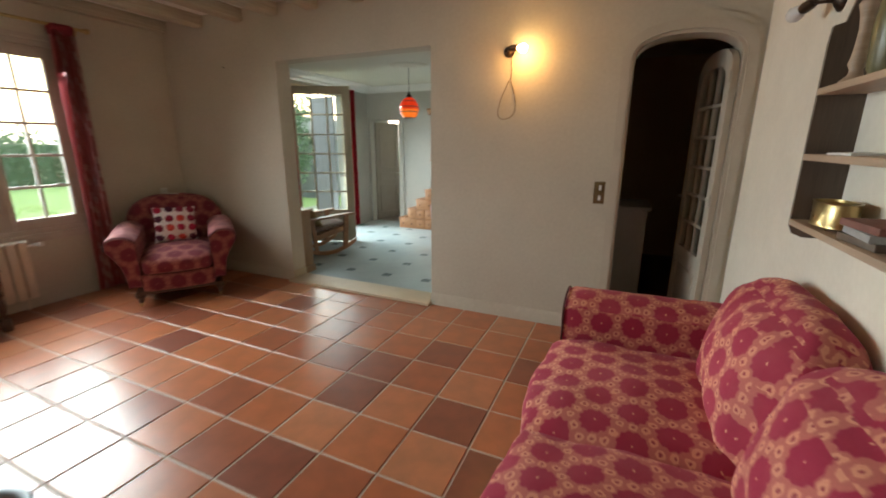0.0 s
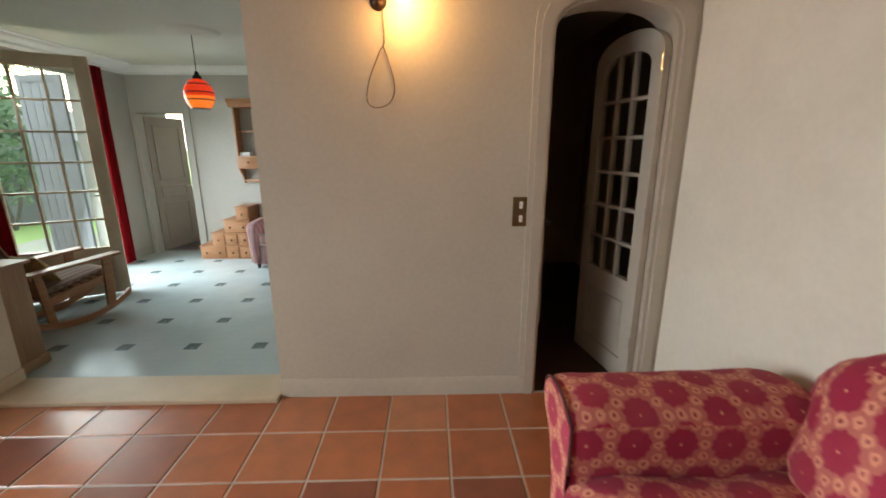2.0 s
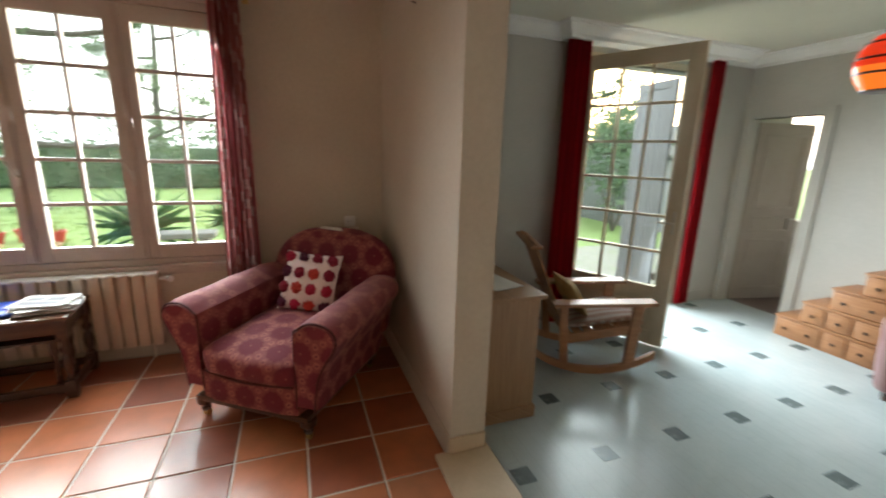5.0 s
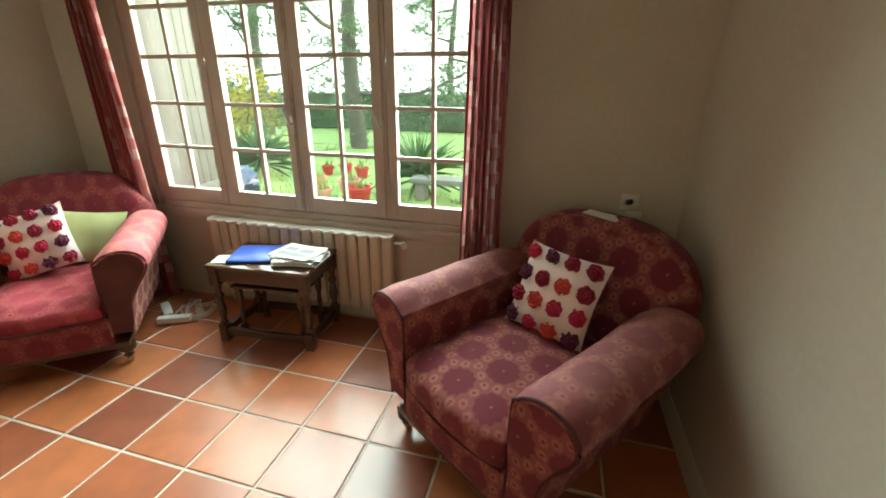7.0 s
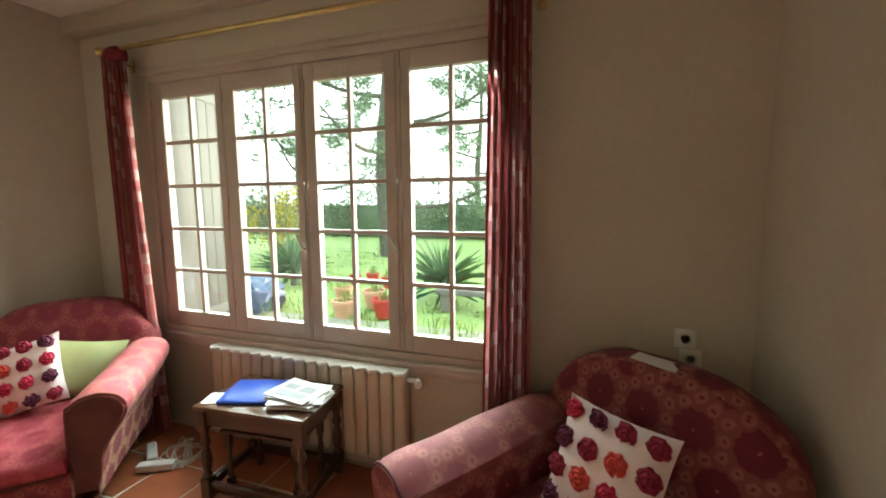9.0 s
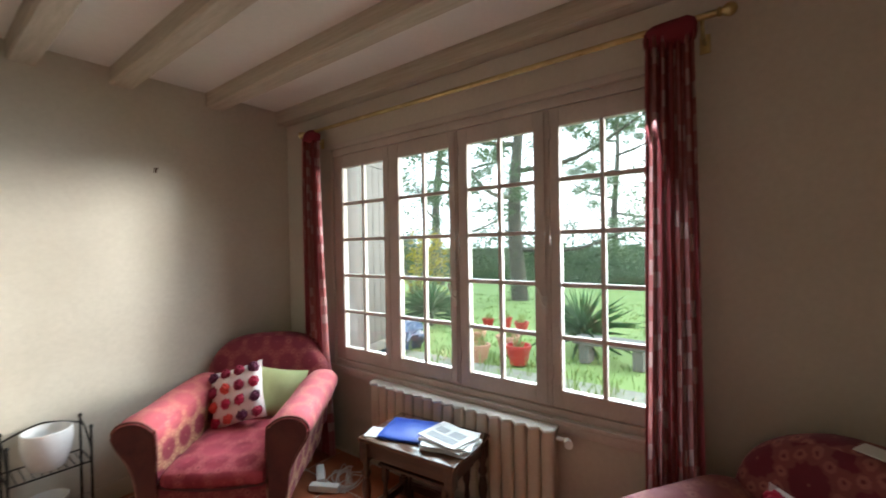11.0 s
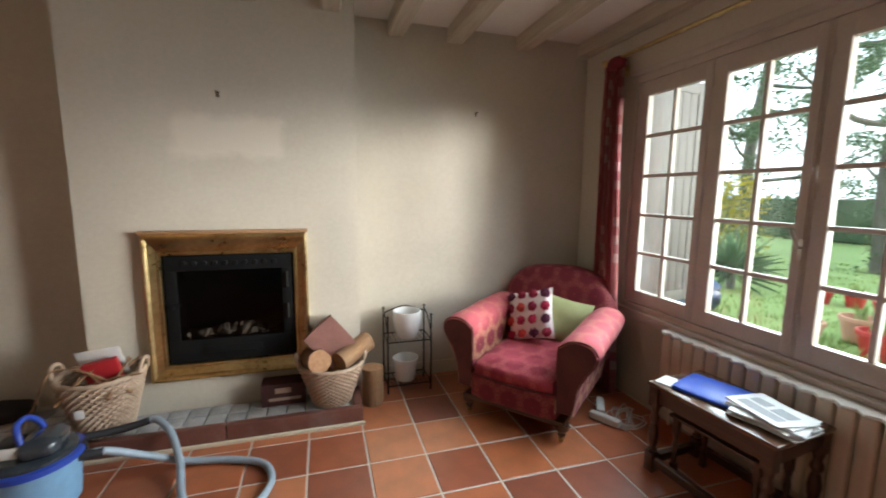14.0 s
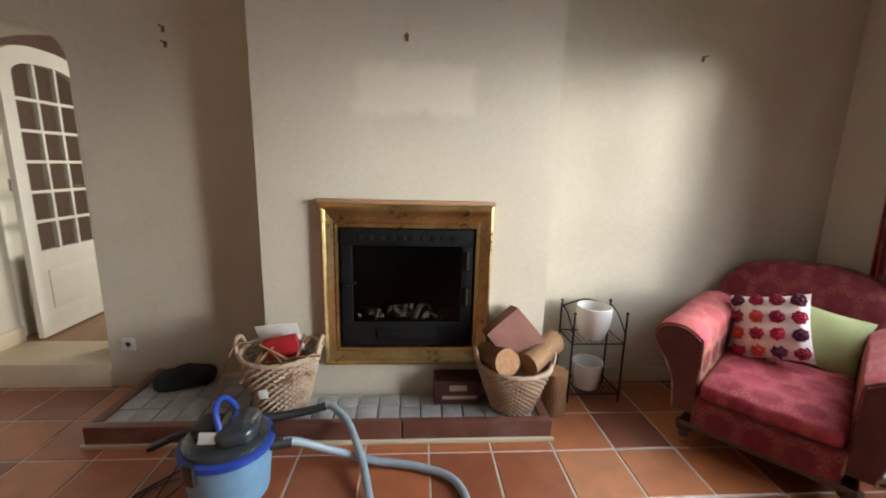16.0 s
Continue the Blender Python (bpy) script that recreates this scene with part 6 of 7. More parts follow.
tube(bm, smooth_path([(-0.90, 0.262, 0.22), (-0.78, 0.30, 0.20), (-0.66, 0.33, 0.16)], 5), 0.017, 10)
box(bm, -0.05, 0.05, -0.02, 0.02, -0.012, 0.012, 0.006, pose(-0.62, 0.34, 0.145, 0, 20, 15))
part("nozzle", bm, M["black"], hose, "black floor nozzle")
bm = bmesh.new()
cr = random.Random(2)
tube(bm, smooth_path([(V[0] + 0.15, V[1] - 0.05, 0.27), (V[0] + 0.24, V[1] + 0.0, 0.12), (V[0] + 0.30, V[1] + 0.05, 0.012), (V[0] + 0.20, V[1] + 0.14, 0.008), (V[0] + 0.33, V[1] + 0.12, 0.008), (V[0] + 0.38, V[1] - 0.02, 0.008), (V[0] + 0.24, V[1] - 0.10, 0.012), (V[0] + 0.30, V[1] + 0.10, 0.02), (V[0] + 0.42, V[1] + 0.02, 0.008), (V[0] + 0.3, V[1] - 0.16, 0.008), (V[0] + 0.19, V[1] - 0.34, 0.012), (V[0] + 0.1, V[1] - 0.42, 0.12), (V[0] + 0.05, V[1] - 0.52, 0.30), (V[0] + 0.04, V[1] - 0.56, 0.42)], 6), 0.004, 6)
part("power_cable", bm, M["black"], hose, "thin dark mains cable")


# ---- electrics ----
def outlet(m, label, group=""):
    o = thing("wall_socket", m, label, "socket", group)
    bm = bmesh.new()
    box(bm, -0.042, 0.042, 0, 0.010, -0.042, 0.042, 0.004)
    part("plate", bm, M["white_plastic"], o)
    bm = bmesh.new()
    lathe(bm, [(0.021, 0.0), (0.023, 0.002), (0.023, 0.004), (0.019, 0.004), (0.018, -0.002)], 20, pose(0, 0.010, 0, -90))
    part("socket_ring", bm, M["white_plastic"], o)
    for s in (-1, 1):
        bm = bmesh.new()
        cyl(bm, (s * 0.0095, 0.0102, 0), (s * 0.0095, 0.0112, 0), 0.0028, seg=8)
        part("hole", bm, M["black"], o)
    return o


outlet(pose(0.02, SY, 0.285), "white plastic wall socket above the hearth end")
outlet(pose(WX, 3.30, 0.93, 0, 0, -90), "white double wall socket above the armchair", "sockets by the armchair")
outlet(pose(WX, 3.325, 0.84, 0, 0, -90), "white double wall socket above the armchair", "sockets by the armchair")
sw = thing("light_switch", pose(0.167, NY, 1.125, 0, 0, 180), "brass double light switch beside the arched doorway", "light switch")
bm = bmesh.new()
box(bm, -0.044, 0.044, 0, 0.009, -0.082, 0.082, 0.004)
part("plate", bm, surface("tarnished_brass", (0.14, 0.095, 0.045), (0.24, 0.17, 0.08), 0.4, 10, 60, 0.05, 0.8), sw)
for z in (-0.038, 0.038):
    bm = bmesh.new()
    box(bm, -0.009, 0.009, 0.009, 0.020, z - 0.018, z + 0.018, 0.003)
    part("toggle", bm, M["white_plastic"], sw)
M["rust"] = plain("rusty_metal", (0.13, 0.085, 0.055), 0.7, 0.3)
for x, y, z in ((-1.75, CY, 2.10), (-3.545, SY, 2.14), (-0.39, SY, 2.09), (-0.385, SY, 2.17)):
    bm = bmesh.new()
    cyl(bm, (0, 0, 0), (0, 0.035, 0.004), 0.0028, seg=8)
    cyl(bm, (0, 0.033, 0.004), (0, 0.036, 0.004), 0.006, seg=10)
    box(bm, -0.009, 0.009, 0, 0.003, -0.022, 0.012, 0.001)
    tagged(part("picture_hook", bm, M["rust"], None, "", pose(x, y, z)), "rusty picture hook in the bare plaster", "hook", "picture hooks")
bm = bmesh.new()
cyl(bm, (0, 0, 0), (0, -0.03, 0.004), 0.003, seg=8)
tagged(part("nail", bm, M["dark_metal"], None, "", pose(-3.63, NY, 2.24)), "bare nail in the opening wall", "nail")

# extension leads by the window armchair
ld = thing("extension_lead", pose(-4.17, 0.53, 0, 0, 0, 0), "white extension blocks with tangled pale cable on the floor", "extension lead")
for p in (pose(-0.02, -0.10, 0.026, 0, 0, -35), pose(0.06, 0.05, 0.026, 0, 0, 28)):
    bm = bmesh.new()
    rbox(bm, (0.055, 0.20, 0.045), 0.01, 4, p)
    part("socket_block", bm, M["white_plastic"], ld)
for k in range(3):
    bm = bmesh.new()
    rr = random.Random(20 + k)
    pts = [(-0.10 + 0.10 * math.cos(a * 1.1 + k) + rr.uniform(-0.03, 0.03), 0.06 + 0.12 * math.sin(a * 1.1 + k * 2) + rr.uniform(-0.03, 0.03), 0.006 + 0.008 * (a % 3)) for a in range(14)]
    tube(bm, smooth_path(pts, 5), 0.0038, 6)
    part("cable", bm, plain("cream_cable", (0.55, 0.50, 0.44), 0.5), ld)
bm = bmesh.new()
rbox(bm, (0.15, 0.085, 0.004), 0.0018, 4, None, 0, 1, 0.006)
tagged(part("leaflet", bm, M["paper"], None, "", CH1 @ pose(-0.02, 0.47, 0.945, 0, 4, 10)), "folded white paper lying on the armchair back", "paper")

# ---- wall sconces ----
M["bronze"] = plain("dark_bronze", (0.045, 0.026, 0.016), 0.4, 0.7)
bulb_on = plain("lit_bulb", (1, 0.8, 0.5), 0.3, 0.0, (1.0, 0.60, 0.22), 16)


def sconce(m, label, lit):
    s = thing("wall_lamp", m, label, "wall lamp", "wall lamps")
    bm = bmesh.new()
    lathe(bm, [(0.042, 0.0), (0.040, 0.008), (0.022, 0.022), (0.010, 0.03)], 20, pose(0, 0, 0, -90))
    part("wall_plate", bm, M["bronze"], s)
    bm = bmesh.new()
    tube(bm, smooth_path([(0, 0.025, 0), (0.01, 0.06, 0.004), (0.04, 0.085, 0.01)], 5), 0.007, 8)
    part("arm", bm, M["bronze"], s)
    bm = bmesh.new()
    lathe(bm, [(0.018, -0.03), (0.021, -0.01), (0.023, 0.015), (0.021, 0.03), (0.014, 0.032)], 18, pose(0.06, 0.088, 0.008, 0, 100, 18))
    part("lamp_holder", bm, M["bronze"], s)
    bm = bmesh.new()
    lathe(bm, [(0.012, 0.03), (0.018, 0.042), (0.029, 0.062), (0.031, 0.08), (0.024, 0.098), (0.001, 0.106)], 20, pose(0.06, 0.088, 0.008, 0, 100, 18))
    part("bulb", bm, bulb_on if lit else M["glaze"], s, "glowing warm bulb" if lit else "unlit pearl bulb")
    return s


sconce(pose(-0.575, NY, 2.155, 0, 0, 180) @ Matrix.Diagonal((-1, 1, 1, 1)), "dark bronze wall lamp with a glowing bulb on the opening wall", True)
sconce(pose(EX, 2.50, 2.02, 0, 0, 90), "dark bronze wall lamp unlit above the sofa", False)
wl = new("sconce_light", bpy.data.lights.new("sconce_light", "POINT"))
wl.data.energy, wl.data.color, wl.data.shadow_soft_size = SCONCE_W, (1.0, 0.44, 0.11), 0.045
wl.location = (-0.45, NY - 0.15, 2.10)
bm = bmesh.new()
tube(bm, smooth_path([(-0.555, NY - 0.012, 2.12), (-0.55, NY - 0.008, 1.98), (-0.575, NY - 0.010, 1.93), (-0.63, NY - 0.012, 1.80), (-0.645, NY - 0.012, 1.70), (-0.60, NY - 0.02, 1.665), (-0.53, NY - 0.02, 1.69), (-0.505, NY - 0.012, 1.77), (-0.535, NY - 0.010, 1.90), (-0.555, NY - 0.010, 1.95)], 7), 0.003, 6)
tagged(part("loose_cable", bm, plain("brown_cable", (0.16, 0.10, 0.055), 0.6), None), "loop of loose brown cable under the lit wall lamp", "cable")

# ---- shelf unit on the pale wall ----
su = thing("wall_shelf", pose(EX, 2.14, 0), "dark-sided wooden wall shelf with ornaments above the sofa", "shelf")
M["shelf_side"] = wood("grey_brown_wood", (0.085, 0.06, 0.045), (0.14, 0.10, 0.075), 0.5, (14, 1, 14))
M["shelf_edge"] = wood("limed_wood", (0.33, 0.23, 0.15), (0.47, 0.35, 0.25), 0.5)
D = 0.128
for y in (0.0, -1.30):
    bm = bmesh.new()
    prism(bm, [(0, 1.15), (-D + 0.04, 1.15), (-D + 0.012, 1.162), (-D, 1.19), (-D, 1.80), (-D + 0.004, 1.855), (-D + 0.035, 1.865), (-D + 0.05, 1.93), (-D + 0.05, 2.05), (-D, 2.10), (-D, 2.22), (0, 2.22)], y, y - 0.018, "y")
    part("side_panel", bm, M["shelf_side"], su)
for z in (1.195, 1.425, 1.64):
    bm = bmesh.new()
    box(bm, -D - 0.006, -0.001, -1.281, -0.0185, z, z + 0.022, 0.004)
    part("shelf_board", bm, M["shelf_edge"], su, "", None, 1)
bm = bmesh.new()
box(bm, -D - 0.02, -0.001, -1.32, 0.02, 2.221, 2.245, 0.005)
part("top_board", bm, M["shelf_edge"], su, "", None, 1)
pot = thing("brass_planter", pose(EX - 0.075, 1.94, 1.2175), "squat brass planter on small feet on the wall shelf", "planter")
bm = bmesh.new()
lathe(bm, [(0.05, 0.008), (0.055, 0.01), (0.055, 0.016), (0.053, 0.02), (0.053, 0.082), (0.056, 0.086), (0.050, 0.086), (0.048, 0.03)], 28, Matrix.Diagonal((1.0, 1.7, 1, 1)))
part("bowl", bm, M["brass"], pot)
for a in (0.6, 2.2, 3.9, 5.6):
    bm = bmesh.new()
    lathe(bm, [(0.002, 0.0), (0.006, 0.004), (0.004, 0.010)], 8, pose(0.045 * math.cos(a), 0.075 * math.sin(a), 0))
    part("foot", bm, M["brass"], pot)
for k in range(3):
    bm = bmesh.new()
    box(bm, -0.05, 0.05, -0.09, 0.09, 0, 0.020, 0.002)
    tagged(part("book", bm, (M["shelf_side"], M["brick"], M["red_wood"])[k], None, "", pose(EX - 0.068, 1.68, 1.2175 + 0.0205 * k, 0, 0, (-1) ** k * 4)), "small worn book lying flat on the wall shelf", "book", "books on the wall shelf")
for k, y in enumerate((2.03, 1.60)):
    bm = bmesh.new()
    lathe(bm, [(0.035, 0.0), (0.037, 0.01), (0.02, 0.025), (0.016, 0.04), (0.024, 0.06), (0.018, 0.09), (0.015, 0.16), (0.02, 0.20), (0.028, 0.23), (0.018, 0.245), (0.026, 0.26), (0.03, 0.30), (0.02, 0.34), (0.028, 0.36), (0.028, 0.37)], 16)
    tagged(part("candlestick", bm, M["shelf_edge"], None, "", pose(EX - 0.075, y, 1.6625)), "turned wooden candlestick on the wall shelf", "candlestick", "candlesticks")
bm = bmesh.new()
lathe(bm, [(0.04, 0.0), (0.05, 0.02), (0.055, 0.12), (0.05, 0.22), (0.04, 0.26), (0.045, 0.28), (0.038, 0.28), (0.04, 0.22)], 20)
tagged(part("vase", bm, surface("olive_glaze", (0.10, 0.09, 0.035), (0.17, 0.15, 0.07), 0.35, 8, 60, 0.1), None, "", pose(EX - 0.065, 1.85, 1.6625)), "olive glazed vase on the wall shelf", "vase")
bm = bmesh.new()
rbox(bm, (0.09, 0.15, 0.008), 0.003, 4, None, 0, 3, 0.008)
tagged(part("paper_scrap", bm, M["paper"], None, "", pose(EX - 0.07, 1.90, 1.453)), "scrap of white paper on the wall shelf", "paper")


# ---- second room ----
cab = thing("cabinet", pose(-3.22, 0, Z2), "oak cabinet standing against the back of the opening wall", "cabinet")
cx0, cx1, cy0, cy1, ch = -1.30, 0.0, N2Y + 0.02, 4.235, 0.80
bm = bmesh.new()
box(bm, cx0 + 0.015, cx1 - 0.015, cy0, cy1 - 0.015, 0.08, ch - 0.025, 0.004)
part("body", bm, M["oak"], cab, "", None, 2)
bm = bmesh.new()
box(bm, cx0, cx1, cy0, cy1, 0.0, 0.08, 0.008)
part("plinth", bm, M["oak"], cab, "", None, 0)
bm = bmesh.new()
box(bm, cx0 - 0.015, cx1 + 0.012, cy0, cy1 + 0.015, ch - 0.025, ch, 0.006)
part("top", bm, M["oak"], cab, "", None, 0)
for k in range(2):
    bm = bmesh.new()
    x = cx0 + 0.06 + k * 0.6
    box(bm, x, x + 0.56, cy1 - 0.016, cy1, 0.12, ch - 0.06, 0.004)
    d = part("door", bm, M["oak"], cab, "", None, 2)
    bm = bmesh.new()
    lathe(bm, [(0.006, 0), (0.006, 0.012), (0.014, 0.02), (0.012, 0.028), (0.001, 0.03)], 12, pose(x + (0.5 if k == 0 else 0.06), cy1, 0.45, -90))
    part("knob", bm, M["brass"], d)
bm = bmesh.new()
rbox(bm, (0.3, 0.21, 0.006), 0.0028, 4, None, 0, 2, 0.004)
tagged(part("paper", bm, M["paper"], None, "", pose(-3.50, 4.05, Z2 + ch + 0.005, 0, 0, 12)), "white paper lying on the oak cabinet", "paper")

# rocking chair
rc = thing("rocking_chair", pose(-3.80, 5.03, Z2, 0, 0, 160), "slatted pine rocking chair with a striped seat pad", "rocking chair")


def bar(bm, p, q, w, t):
    p, q = Vector(p), Vector(q)
    d = q - p
    m = Matrix.Translation((p + q) / 2) @ d.to_track_quat("Z", "Y").to_matrix().to_4x4()
    box(bm, -w / 2, w / 2, -t / 2, t / 2, -d.length / 2, d.length / 2, 0.004, m)


for s in (-1, 1):
    x = s * 0.27
    bm = bmesh.new()
    pts = []
    for k in range(15):
        a = radians(-62 + 124 * k / 14 * 1.0)
        pts.append((math.sin(a * 0.55) * 0.80, 0.80 - 0.80 * math.cos(a * 0.55)))
    low = [(u, v) for u, v in pts]
    high = [(u, v + 0.055) for u, v in reversed(pts)]
    prism(bm, low + high, x - 0.016, x + 0.016, "x")
    part("rocker", bm, M["pine"], rc)
    bm = bmesh.new()
    bar(bm, (x, -0.26, 0.08), (x, -0.29, 0.56), 0.03, 0.075)
    part("front_leg", bm, M["pine"], rc)
    bm = bmesh.new()
    bar(bm, (x, 0.22, 0.07), (x, 0.26, 0.54), 0.03, 0.06)
    part("rear_leg", bm, M["pine"], rc)
    bm = bmesh.new()
    prism(bm, [(-0.40, 0.56), (-0.40, 0.585), (0.34, 0.555), (0.34, 0.53)], x - 0.055, x + 0.055, "x")
    part("armrest", bm, M["pine"], rc)
    bm = bmesh.new()
    bar(bm, (x * 0.94, -0.33, 0.37), (x * 0.94, 0.26, 0.26), 0.03, 0.07)
    part("side_rail", bm, M["pine"], rc)
for k in range(7):
    bm = bmesh.new()
    x = -0.225 + 0.075 * k
    bar(bm, (x, 0.20, 0.26), (x * 1.05, 0.50, 0.98), 0.06, 0.016)
    part("back_slat", bm, M["pine"], rc)
bm = bmesh.new()
bar(bm, (-0.29, 0.495, 0.955), (0.29, 0.495, 0.955), 0.09, 0.022)
part("top_rail", bm, M["pine"], rc)
for k in range(8):
    bm = bmesh.new()
    y = -0.32 + 0.075 * k
    bar(bm, (-0.25, y, 0.405 - 0.186 * (y + 0.33)), (0.25, y, 0.405 - 0.186 * (y + 0.33)), 0.06, 0.016)
    part("seat_slat", bm, M["pine"], rc)
M["stripe_pad"] = curtain_mat("striped_pad", (0.50, 0.42, 0.34), (0.36, 0.20, 0.16), (0.36, 0.20, 0.16), 14.0, 0.3)
bm = bmesh.new()
rbox(bm, (0.44, 0.50, 0.05), 0.02, 7, pose(0, -0.06, 0.395, -10), 0.015, 3, 0.006)
tagged(part("seat_pad", bm, M["stripe_pad"], None, "", rc.matrix_basis), "striped pad on the rocking chair seat", "seat pad")
tagged(part("cushion", pillow_bm(0.38, 0.30, 0.12, 4), plain("mustard_cotton", (0.36, 0.25, 0.10), 0.9), None, "", rc.matrix_basis @ pose(0.02, 0.13, 0.53, -32, 0, 6)), "mustard cushion lying in the rocking chair", "cushion")

# stepped drawers
sd = thing("stepped_drawers", pose(-3.64, 7.14, Z2), "pine staircase chest of small square drawers", "drawer chest")
u, dep = 0.185, 0.36
for r, cells in enumerate(((2, 1, 1), (1, 1, 1), (2,), (1,))):
    bm = bmesh.new()
    box(bm, r * u, 4 * u, 0.0, dep, r * u + 0.0165 * (r > 0), (r + 1) * u, 0.003)
    part("tier", bm, M["pine"], sd, "", None, 0)
    bm = bmesh.new()
    box(bm, r * u - 0.010, 4 * u + 0.006, -0.014, dep, (r + 1) * u + 0.0005, (r + 1) * u + 0.016, 0.004)
    part("tread", bm, M["pine"], sd, "", None, 0)
    x = r * u
    for n in cells:
        bm = bmesh.new()
        box(bm, x + 0.014, x + n * u - 0.014, -0.012, -0.0005, r * u + 0.026, (r + 1) * u - 0.012, 0.004)
        d = part("drawer", bm, M["pine"], sd, "", None, 0)
        for q in ((0.25, 0.75) if n == 2 else (0.5,)):
            bm = bmesh.new()
            lathe(bm, [(0.007, 0), (0.007, 0.008), (0.015, 0.014), (0.001, 0.02)], 10, pose(x + n * u * q, -0.012, (r + 0.5) * u, 90))
            part("knob", bm, M["dark_metal"], d)
        x += n * u

# plate shelf on the far wall
ps = thing("plate_rack", pose(-3.06, FAR2, 0), "pine wall rack with open shelves and a row of drawers", "wall shelf")
RW = 1.72
bm = bmesh.new()
prism(bm, [(0, 2.10), (-0.24, 2.10), (-0.25, 2.06), (-0.20, 2.02), (-0.20, 1.99), (0, 1.99)], -0.04, RW + 0.04, "x")
part("cornice", bm, M["pine"], ps, "", None, 0)
for x in (0.0, RW * 0.28, RW * 0.62, RW - 0.022):
    bm = bmesh.new()
    box(bm, x, x + 0.022, -0.17, 0, 1.34, 1.99, 0.003)
    part("upright", bm, M["pine"], ps, "", None, 2)
bm = bmesh.new()
box(bm, 0.022, RW - 0.022, -0.12, -0.001, 1.66, 1.68, 0.003)
part("shelf_board", bm, M["pine"], ps, "", None, 0)
bm = bmesh.new()
box(bm, 0, RW, -0.19, 0, 1.16, 1.339, 0.004)
part("drawer_case", bm, M["pine"], ps, "", None, 0)
for k in range(6):
    bm = bmesh.new()
    x = 0.02 + k * (RW - 0.04) / 6
    box(bm, x + 0.006, x + (RW - 0.04) / 6 - 0.006, -0.205, -0.1905, 1.18, 1.32, 0.004)
    d = part("drawer", bm, M["pine"], ps, "", None, 0)
    bm = bmesh.new()
    cyl(bm, (x + (RW - 0.04) / 12, -0.205, 1.25), (x + (RW - 0.04) / 12, -0.225, 1.25), 0.012, seg=10)
    part("knob", bm, M["dark_metal"], d)
for x in (0.0, RW - 0.022):
    bm = bmesh.new()
    prism(bm, [(0, 1.16), (-0.17, 1.16), (-0.13, 1.10), (-0.06, 1.03), (-0.05, 0.96), (0, 0.95)], x, x + 0.022, "x")
    part("bracket", bm, M["pine"], ps, "", None, 2)
bm = bmesh.new()
box(bm, 0.022, RW - 0.022, -0.05, -0.028, 0.965, 1.0, 0.004)
part("peg_rail", bm, M["pine"], ps, "", None, 0)
bm = bmesh.new()
box(bm, 0, 0.14, -0.11, 0, 0, 0.045, 0.004)
tagged(part("small_box", bm, M["paper"], None, "", pose(-3.03, FAR2 - 0.03, 1.3395)), "small white box standing on the drawer row", "box")

# striped settee
M["stripe"] = curtain_mat("striped_settee_fabric", (0.42, 0.25, 0.25), (0.60, 0.44, 0.42), (0.60, 0.44, 0.42), 11.0, 0.3)
se = thing("settee", pose(-2.17, 7.0, Z2, 0, 0, 0), "pink and cream striped two-seat settee against the far wall", "sofa")
for s in (-1, 1):
    bm = bmesh.new()
    rbox(bm, (0.17, 0.80, 0.56), 0.075, 8, pose(s * 0.48, 0.0, 0.33, 0, s * 4, 0), 0.02, 3, 0.006)
    part("arm", bm, M["stripe"], se)
bm = bmesh.new()
rbox(bm, (0.82, 0.74, 0.15), 0.04, 9, pose(0, -0.03, 0.40), 0.025, 5, 0.006)
part("seat_cushion", bm, M["stripe"], se)
bm = bmesh.new()
rbox(bm, (0.89, 0.78, 0.27), 0.03, 7, pose(0, 0.0, 0.19), 0.008, 5, 0.003)
part("seat_base", bm, M["stripe"], se)
bm = bmesh.new()
rbox(bm, (0.86, 0.22, 0.50), 0.08, 9, pose(0, 0.27, 0.62, -16), 0.03, 8, 0.006)
part("backrest", bm, M["stripe"], se)
for z in (0.472, 0.332):
    bm = bmesh.new()
    tube(bm, [(-0.39, -0.398, z), (0.0, -0.404, z), (0.39, -0.398, z)], 0.006, 8)
    part("piping", bm, plain("pale_piping", (0.55, 0.47, 0.45), 0.8), se, "pale piped edge")
for x in (-0.46, 0.46):
    for y in (-0.33, 0.33):
        bm = bmesh.new()
        cyl(bm, (x, y, 0), (x, y, 0.06), 0.02, 0.026, 12)
        part("leg", bm, M["dark_wood"], se)

# red curtains at the garden door
cu = thing("curtain", pose(0, 0, 0), "long red curtain at the garden door", "curtain", "red curtains")
cloth("drape", drape(lambda f: (5.23, 0.11 + 0.05 * (1 - f), W2X + 0.10 + 0.03 * (1 - f)), Z2 + 0.03, CEIL2 - 0.10, 7, 0.035, 1.2, 2.5), M["red_curtain"], cu)
cu = thing("curtain", pose(0, 0, 0), "long red curtain drawn back beside the garden door", "curtain", "red curtains")
cloth("drape", drape(lambda f: (6.90, 0.075 + 0.02 * (1 - f), W2X + 0.09), Z2 + 0.03, CEIL2 - 0.10, 5, 0.032, 0.9, 2.5), M["red_curtain"], cu)

# red glass pendant
PX, PY = -2.61, 5.70
pen = thing("pendant_lamp", pose(PX, PY, 0), "glowing orange-red glass pendant lamp with dark bands", "pendant lamp")
bm = bmesh.new()
cyl(bm, (0, 0, 2.16), (0, 0, CEIL2 - 0.03), 0.004, seg=8)
part("cord", bm, M["dark_metal"], pen)
bm = bmesh.new()
lathe(bm, [(0.012, 2.105), (0.042, 2.11), (0.040, 2.135), (0.024, 2.15), (0.014, 2.18)], 16)
part("cap", bm, M["dark_metal"], pen)
redglass = plain("red_lamp_glass", (0.75, 0.05, 0.012), 0.15, 0.0, (1.0, 0.05, 0.012), 0.11)
